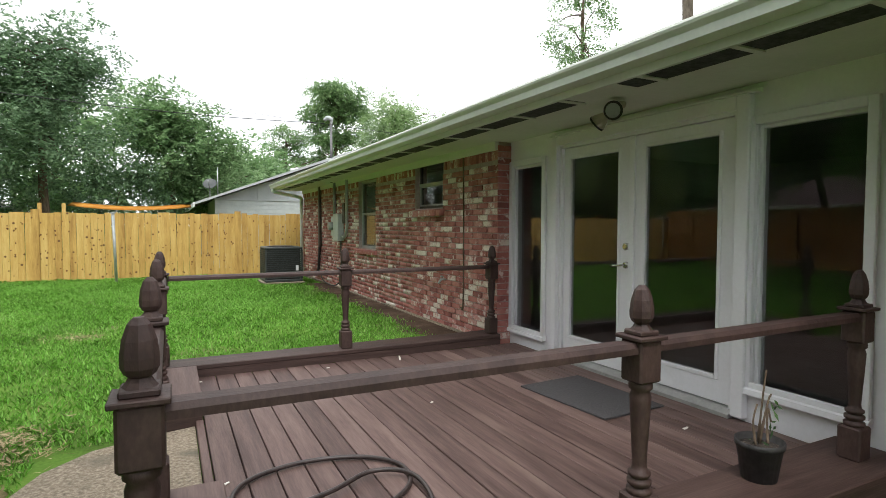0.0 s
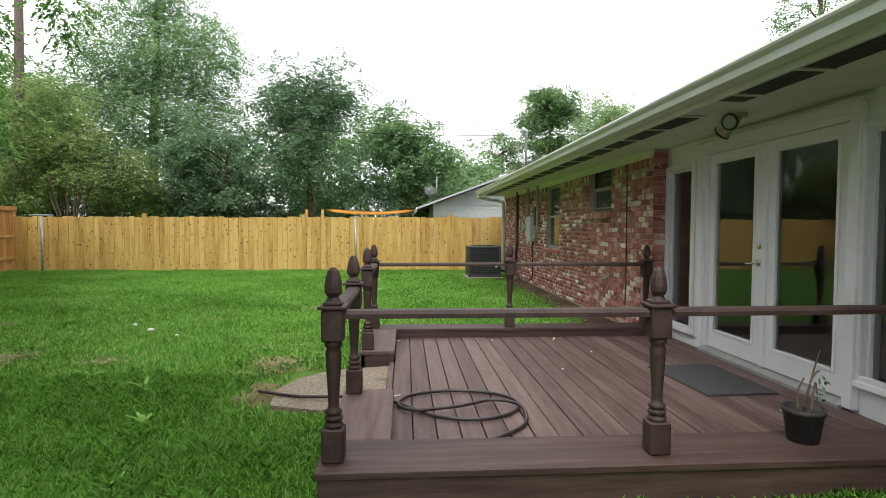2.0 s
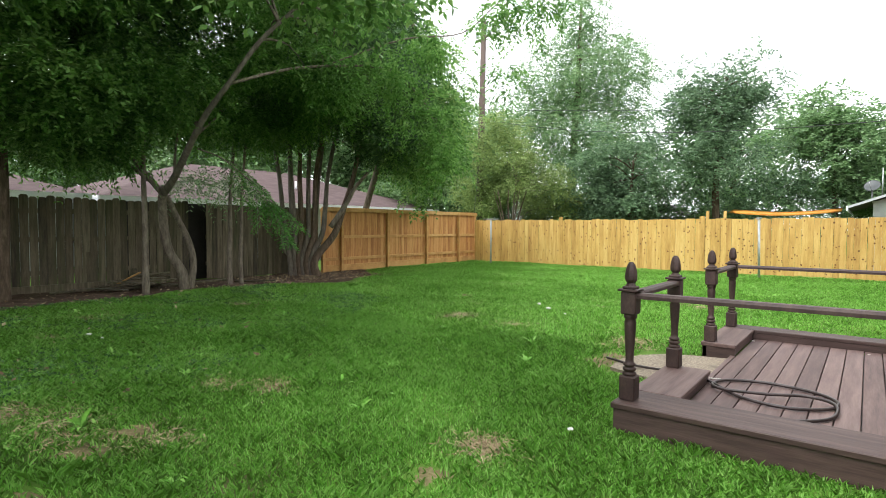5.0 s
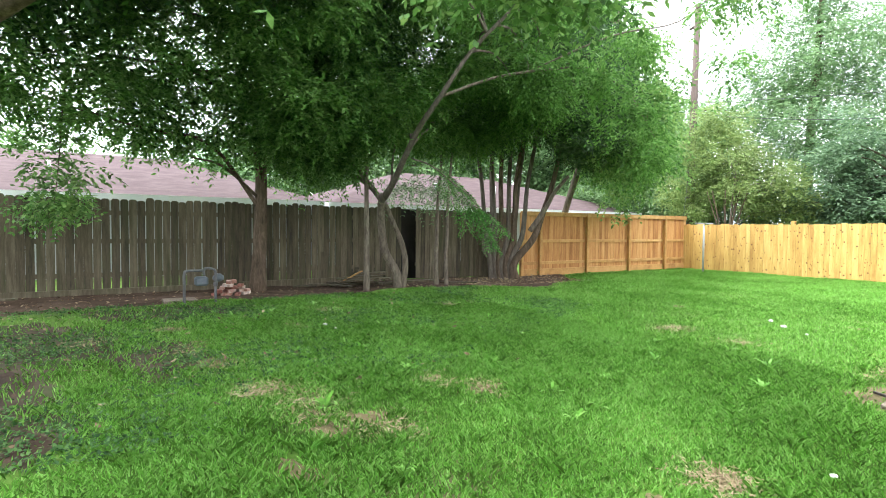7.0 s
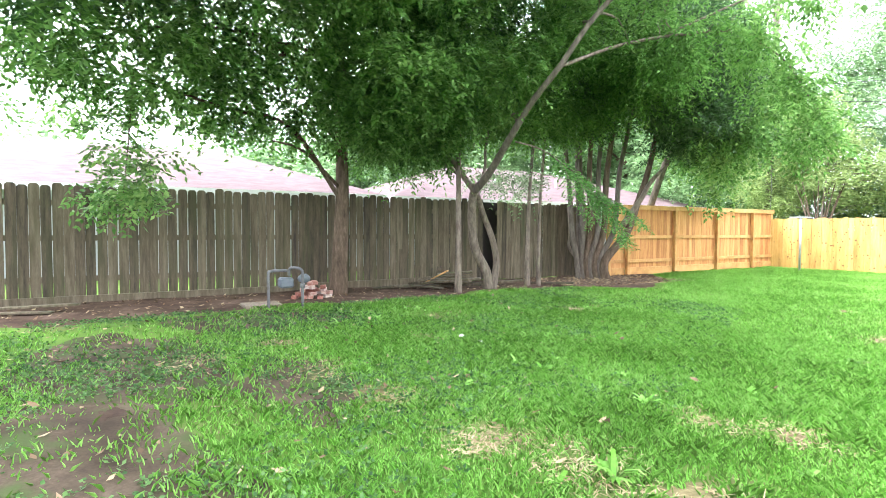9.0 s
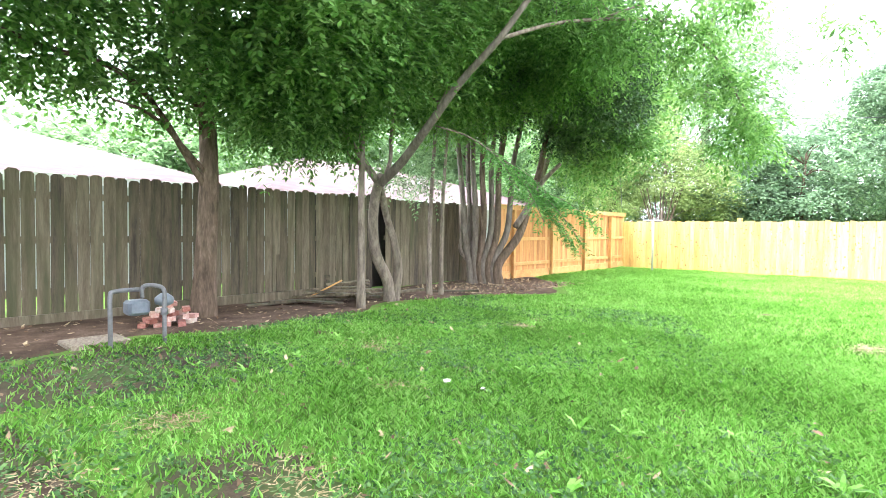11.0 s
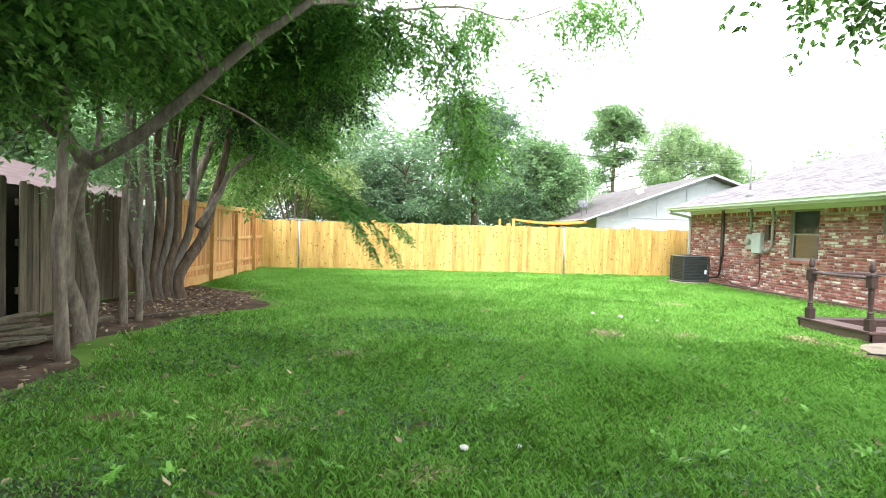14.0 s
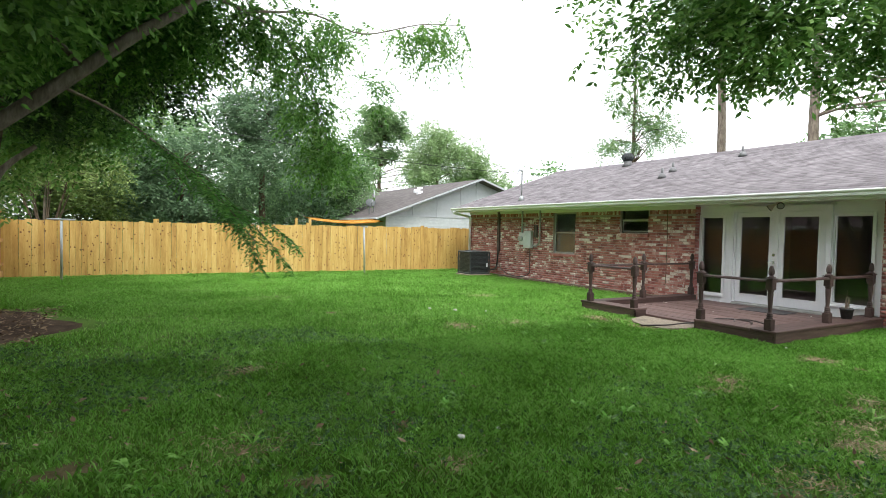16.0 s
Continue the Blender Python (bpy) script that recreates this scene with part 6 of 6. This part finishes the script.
# out-of-view foliage, extra clumps added overhead to shade the near lawn
cg2 = crown(tg, [(-7.0, -5.6, 6.2, 3.4, 3.0, 1.4, 190), (-9.3, -4.0, 5.2, 1.8, 1.8, 1.0, 70), (-6.4, -2.0, 5.8, 2.2, 2.2, 0.8, 130), (-8.6, -0.6, 6.6, 2.4, 2.6, 0.8, 150), (-4.0, -5.2, 5.4, 1.9, 1.4, 0.6, 130), (-3.2, -4.4, 5.0, 1.8, 1.1, 0.4, 120), (-9.5, -2.6, 6.2, 1.6, 2.0, 0.7, 90), (-6.6, -3.8, 6.8, 2.6, 2.0, 0.7, 130), (-6.4, 0.4, 8.4, 2.4, 2.2, 0.6, 120)], LEAF_DEEP, 39, 0.26, 4, 0.14, 0.065, 0.6, 0.55, 26, "upper_crown")
limbs(tg, pg[14:], cg2, tr_rng, DARKBARK, 0.06, 12)


# ---- trees beyond the fences ----
def far_tree(label, ctrl, r, blobs, material, seed, leaf=0.16, width=0.08, clump=0.8, per=22, pairs=3, length=0.35, bark=DARKBARK, count=16, group="trees beyond the fence", full=1.2):
    t = tree(label, ctrl[0], group=group)
    pts = stem(t, ctrl, r, r * 0.3, bark, n=8)
    cs = crown(t, blobs, material, seed, length, pairs, leaf * 1.15, width * 1.3, 0.4, clump * 0.75, per + 4, fuller=full)
    limbs(t, pts[len(pts) // 3:], cs, random.Random(seed), bark, r * 0.25, count)


far_tree("tall feathery grey-green tree behind the back fence", [(-10.9, 24, -0.1), (-10.8, 24, 5), (-10.6, 24, 9), (-10.5, 24, 12.3)], 0.25, [(-10.8, 24, 6.5, 3.6, 2.6, 3.0, 110), (-10.4, 24, 9.6, 2.2, 1.8, 2.0, 55), (-10.4, 24, 11.6, 0.9, 0.8, 1.3, 18), (-8.6, 24, 8.2, 1.5, 1.4, 1.9, 32), (-12.9, 23.6, 7.6, 1.6, 1.4, 1.7, 34), (-8.5, 23.5, 4.6, 2.6, 1.8, 2.4, 60)], LEAF_MID, 41, 0.14, 0.045, 0.75, 18, 5, 0.7)
far_tree("dark grey-green oak behind the back fence", [(-3.1, 20, -0.1), (-3.3, 20, 2.5), (-3.2, 20, 5), (-3.0, 20, 6.8)], 0.16, [(-3.3, 20, 5.6, 1.5, 1.3, 1.5, 46), (-2.4, 20, 6.5, 0.9, 0.8, 0.9, 18), (-4.2, 20, 6.2, 0.8, 0.8, 1.0, 18), (-3.2, 20, 3.6, 1.9, 1.5, 1.5, 40)], LEAF_OAK, 42, 0.12, 0.05, 0.5, 28)
far_tree("rounded green tree behind the back fence", [(0.2, 23, -0.1), (0.2, 23, 2.5), (0.1, 23, 5.5)], 0.15, [(0.2, 23, 4.1, 2.0, 1.6, 2.0, 80), (-0.4, 23, 5.4, 1.1, 1.0, 0.9, 26), (1.3, 23, 4.0, 1.1, 1.0, 1.2, 26)], LEAF_MID, 43, 0.13, 0.06, 0.55, 28)
far_tree("olive shrubby tree in the back corner", [(-10.1, 17, -0.1), (-10.2, 17, 1.5), (-10.1, 17.1, 3.6)], 0.07, [(-10.3, 17.2, 3.5, 1.2, 1.0, 1.4, 40), (-11.3, 17.6, 4.6, 1.2, 1.0, 1.4, 34), (-9.2, 17.8, 3.0, 1.1, 0.9, 1.1, 28), (-11.9, 17.2, 2.9, 1.0, 0.8, 1.2, 20)], LEAF_OLIVE, 44, 0.1, 0.04, 0.45, 30, bark=BARK)
bush = tree("bare pale multi-stem shrub in the corner", (-10.1, 16.7), "shrub", "shrub")
for k in range(9):
    a = k * 0.7
    stem(bush, [(-10.15 + 0.1 * math.cos(a), 16.7 + 0.1 * math.sin(a), 0), (-10.15 + 0.3 * math.cos(a), 16.7 + 0.2 * math.sin(a), 1.4), (-10.15 + 0.75 * math.cos(a), 16.7 + 0.4 * math.sin(a), 2.8)], 0.035, 0.015, DARKBARK, "stem", 1, 6)
far_tree("dark understorey tree behind the back fence", [(-6.3, 19.5, -0.1), (-6.3, 19.5, 2), (-6.2, 19.5, 4)], 0.12, [(-6.4, 19.6, 3.2, 2.2, 1.4, 1.9, 75), (-8.3, 19.5, 2.8, 1.6, 1.2, 1.4, 40)], LEAF_OAK, 45, 0.13, 0.055, 0.55, 28)
for k, (x, y, z, rx, rz, mt) in enumerate([(-12.8, 18.9, 2.3, 1.3, 1.5, LEAF_OLIVE), (-11.0, 19.0, 2.2, 1.4, 1.4, LEAF_OAK), (-9.0, 19.2, 2.3, 1.5, 1.5, LEAF_OLIVE), (-7.0, 20.6, 2.2, 1.6, 1.6, LEAF_OAK), (-4.8, 21.2, 2.2, 1.7, 1.5, LEAF_MID), (-1.6, 21.4, 2.3, 1.7, 1.5, LEAF_OAK), (1.6, 25.0, 2.6, 2.2, 1.6, LEAF_MID), (-16.5, 17.0, 2.6, 1.8, 1.8, LEAF_MID)]):
    far_tree("dense green shrub behind the fence", [(x, y, -0.1), (x, y, 0.8), (x, y, 1.8)], 0.06, [(x, y, z - 0.5, rx, 0.8, rz, 48)], mt, 80 + k, 0.11, 0.05, 0.5, 24, count=5, group="shrubs behind the fence")
far_tree("green broadleaf tree beyond the side fence", [(-15.5, 20.5, -0.1), (-15.4, 20.5, 3), (-15.2, 20.4, 6)], 0.2, [(-15.2, 20.5, 5.0, 2.6, 2.0, 2.2, 80), (-14.2, 20, 3.0, 2.0, 1.6, 1.4, 40), (-17.5, 19, 3.9, 2.0, 2.0, 1.9, 50)], LEAF_MID, 46, 0.16, 0.07, 0.7, 24)
far_tree("tall flat-topped pine beyond the houses", [(12.5, 44.6, -0.1), (12.4, 44.6, 6), (12.6, 44.6, 11.8)], 0.25, [(12.6, 44.6, 12.0, 2.0, 1.8, 0.8, 26), (11.2, 44.6, 10.2, 1.2, 1.0, 0.7, 12), (13.9, 44.6, 10.6, 1.3, 1.0, 0.7, 13), (12.0, 44.6, 8.3, 1.5, 1.2, 0.5, 9), (13.3, 44.6, 8.9, 1.0, 1.0, 0.4, 7), (11.2, 44.6, 6.8, 0.8, 0.8, 0.35, 5)], LEAF_PINE, 47, 0.22, 0.075, 0.8, 30, count=26, full=1.9)
far_tree("small open pine beyond the houses", [(9.5, 50, -0.1), (9.4, 50, 5), (9.5, 50, 9)], 0.2, [(9.5, 50, 8.8, 1.9, 1.5, 1.2, 30), (8.2, 50, 7.0, 1.2, 1.0, 0.8, 14), (10.8, 50, 6.6, 1.2, 1.0, 0.7, 14)], LEAF_PINE, 48, 0.22, 0.07, 0.6, 24, count=26, full=0.85)
far_tree("pale green wispy tree beyond the houses", [(16, 40, -0.1), (16, 40, 4), (16.2, 40, 9)], 0.25, [(15.8, 40, 8.4, 2.2, 2.0, 2.4, 60), (18.6, 40, 7.6, 2.4, 2.0, 2.2, 55), (14.2, 40, 6.6, 1.6, 1.5, 1.8, 30), (21.0, 40, 6.0, 2.0, 1.8, 1.8, 34)], LEAF_PALE, 49, 0.17, 0.06, 0.95, 28, count=12, full=1.8)
far_tree("low green tree line beyond the houses", [(6, 46, -0.1), (6, 46, 2), (6, 46, 4.5)], 0.2, [(6, 46, 4.2, 3.0, 2, 2.4, 55), (2.5, 45, 4.4, 3.2, 2, 2.6, 60), (11, 48, 4.0, 3.4, 2, 2.2, 55), (24, 42, 4.0, 4, 2, 2.4, 60), (31, 40, 4.2, 4, 2, 2.6, 60)], LEAF_MID, 52, 0.26, 0.12, 1.1, 22)
far_tree("open-branched pine behind the house", [(14, 16.3, -0.1), (14, 16.2, 5), (14.05, 16.2, 10.2)], 0.14, [(14, 15.9, 6.4, 1.2, 1.8, 1.0, 30), (14, 16.4, 8.4, 0.9, 1.3, 0.9, 16), (14, 16.3, 9.9, 0.6, 0.8, 0.6, 9), (14, 14.2, 6.2, 0.9, 1.2, 0.5, 12), (14, 17.6, 5.6, 1, 1.0, 0.9, 14)], LEAF_PINE, 53, 0.13, 0.05, 0.36, 22, count=44, full=0.72, group="trees behind the house")
far_tree("tall straight pine trunk behind the house", [(14, 11.4, -0.1), (14, 11.45, 6), (13.9, 11.6, 12), (14, 11.6, 15)], 0.22, [(14, 11.6, 13.5, 2.2, 2.2, 2.0, 50)], LEAF_PINE, 54, 0.2, 0.06, 0.7, 24, bark=BARK, group="trees behind the house")
far_tree("tall straight pine trunk behind the house", [(14, 7.8, -0.1), (14, 7.8, 6), (14.1, 7.8, 12), (14, 7.7, 15)], 0.22, [(14, 7.7, 13.2, 2.2, 2.2, 2.0, 50), (15.5, 5.0, 5.0, 1.6, 2.4, 1.3, 40), (16, 8.6, 4.6, 1.0, 1.0, 0.8, 14)], LEAF_MID, 55, 0.2, 0.07, 0.7, 24, bark=BARK, group="trees behind the house")
for k, (y, top, x) in enumerate([(-14, 4.6, -32), (-6, 4.8, -31), (3, 5.2, -30), (10, 6.5, -32), (18, 9, -30), (26, 9, -26), (-20, 5, -24), (13, 9, -25), (21, 10, -22)]):
    far_tree("leafy green tree beyond the neighbouring houses", [(x, y, -0.1), (x, y, top * 0.4), (x, y, top * 0.85)], 0.25, [(x, y, top * 0.6, 3.0, 4.6, top * 0.42, 120)], LEAF_MID, 60 + k, 0.3, 0.13, 1.2, 24, 2)
for k, (x, y, top) in enumerate([(-4.5, 30, 7.5), (4.0, 34, 6.0), (-19, 28, 9.5), (18, 26, 5.5)]):
    far_tree("leafy green tree beyond the back fence", [(x, y, -0.1), (x, y, top * 0.4), (x, y, top * 0.85)], 0.25, [(x, y, top * 0.58, 3.2, 2.6, top * 0.4, 70)], LEAF_MID, 70 + k, 0.26, 0.12, 1.0, 24, 2)

# ---- low weeds in the lawn ----
wr = np.random.default_rng(90)
n_w = 22000
wx, wy = wr.uniform(-9.4, -2.5, n_w), wr.uniform(-4.2, 5.0, n_w)
ok = (np.sin(wx * 1.9 + 1) * np.sin(wy * 1.6) + wr.normal(0, 0.35, n_w) > 0.1) & (wx < -3.2 - 0.5 * wy)
wp = np.stack([wx, wy, np.full(n_w, 0.012)], 1)[ok]
v, f = sprigs(wp, wr.normal(size=(len(wp), 3)) * (1, 1, 0.1) + (0, 0, 0.55), wr, 0.05, 2, 0.032, 0.022, 0.2)
v[:, 2] = np.maximum(v[:, 2], 0.01)
tagged(part("clover", cloud_mesh("clover", v, f, LEAF_DEEP), LEAF_DEEP, None), "low round-leaved clover in the thin lawn", "clover", "", "stuff")


def weed(x, y, blades, length, seed):
    rng = random.Random(seed)
    bm = bmesh.new()
    for k in range(blades):
        a = rng.uniform(0, 6.28)
        L, w = length * rng.uniform(0.6, 1.2), 0.014 * rng.uniform(0.7, 1.2)
        d, s = Vector((math.cos(a), math.sin(a), 0)), Vector((-math.sin(a), math.cos(a), 0))
        rise = rng.uniform(0.25, 0.7) * L
        pts = [(0.0, 0.0, 0.6), (0.35, 0.75, 1.0), (0.75, 1.0, 0.7), (1.0, 0.8, 0.05)]
        prev = None
        for f, h, ww in pts:
            c = Vector((x, y, ground_z(x, y))) + d * L * f + Vector((0, 0, rise * h))
            cur = (bm.verts.new(c + s * w * ww), bm.verts.new(c - s * w * ww))
            if prev:
                bm.faces.new((prev[0], prev[1], cur[1], cur[0]))
            prev = cur
    solid("weed_tuft", bm, GRASS, "coarse broad-bladed weed tuft in the lawn", "weed", "weed tufts")


wrng = random.Random(91)
for k in range(46):
    weed(wrng.uniform(-8.5, -1.0), wrng.uniform(-2.0, 4.5) if k % 3 else wrng.uniform(-0.5, 1.0), wrng.randint(8, 14), wrng.uniform(0.07, 0.13), 200 + k)
weed(-2.75, -1.05, 22, 0.15, 300)

# ---- bricks of the house wall ----
brick_rng = random.Random(2)
BH, BL, BHT = 0.0672, 0.213, 0.0575
half_me = {}


def brick_mesh(length, height, deep=0.05):
    key = (round(length, 3), round(height, 3))
    if key not in half_me:
        half_me[key] = shaped("brick", B(0, deep, 0.0, length, 0, height, bevel=0.004), BRICK)
    return half_me[key]


laid = []
holes = [WIN_BIG, WIN_SMALL]
for c in range(30):
    z = 0.03 + c * BH
    if z + BHT > 2.015:
        break
    y = Y_FAR - (BL / 2 if c % 2 else 0)
    while y < Y_END:
        a, b = max(y, Y_FAR), min(y + BL - 0.01, Y_END)
        spans = [(a, b)]
        for h0, h1, hz0, hz1 in holes:
            if z + BHT > hz0 - 0.06 and z < hz1:
                spans = [(p, q) for s, e in spans for p, q in ((s, min(e, h0)), (max(s, h1), e)) if q - p > 0.03]
        laid += [(s, z, e - s, BHT) for s, e in spans if e - s > 0.03]
        y += BL
y = Y_FAR
while y < Y_END - 0.06:
    if not any(h0 - 0.06 < y < h1 for h0, h1, q0, q1 in holes):
        laid.append((y, 2.02, 0.0575, 0.19))
    y += BH
laid.sort(key=lambda b: b[0])
for y, z, ln, ht in laid[:300]:
    b = part("brick", brick_mesh(ln, ht), BRICK, wall_brick)
    b.matrix_basis = pose(FX + brick_rng.uniform(-0.004, 0.004), y, z, 0, 0, brick_rng.uniform(-0.6, 0.6))


def joined_bricks(items, parent):
    vs, fs = [], []
    for y, z, ln, ht in items:
        x0 = FX + brick_rng.uniform(-0.004, 0.004)
        e = 0.004
        n0 = len(vs)
        vs += [(x0 + 0.03, y, z), (x0 + 0.03, y + ln, z), (x0 + 0.03, y + ln, z + ht), (x0 + 0.03, y, z + ht), (x0, y + e, z + e), (x0, y + ln - e, z + e), (x0, y + ln - e, z + ht - e), (x0, y + e, z + ht - e)]
        fs += [(n0 + 4, n0 + 7, n0 + 6, n0 + 5), (n0, n0 + 4, n0 + 5, n0 + 1), (n0 + 1, n0 + 5, n0 + 6, n0 + 2), (n0 + 2, n0 + 6, n0 + 7, n0 + 3), (n0 + 3, n0 + 7, n0 + 4, n0)]
    tagged(part("brickwork", cloud_mesh("brickwork", np.array(vs), np.array(fs), BRICK), BRICK, parent), kind="stuff")


joined_bricks(laid[300:], wall_brick)
near_bricks = []
for c in range(32):
    z = 0.03 + c * BH
    y = -3.0 - (BL / 2 if c % 2 else 0)
    while y + BL < Y_NEAR + 0.02:
        near_bricks.append((y, z, BL - 0.01, BHT))
        y += BL
    if Y_NEAR - y > 0.04:
        near_bricks.append((y, z, Y_NEAR - y, BHT))
joined_bricks(near_bricks, wall_brick_near)
# brick returns at the two ends of the white bay
for wall, yy0, yy1 in ((wall_brick, Y_FAR - 0.012, Y_FAR - 0.002), (wall_brick_near, Y_NEAR + 0.002, Y_NEAR + 0.012)):
    for c in range(32):
        part("brick", B(FX + 0.002, WX - 0.004, yy0, yy1, 0.03 + c * BH, 0.03 + c * BH + BHT), BRICK, wall)
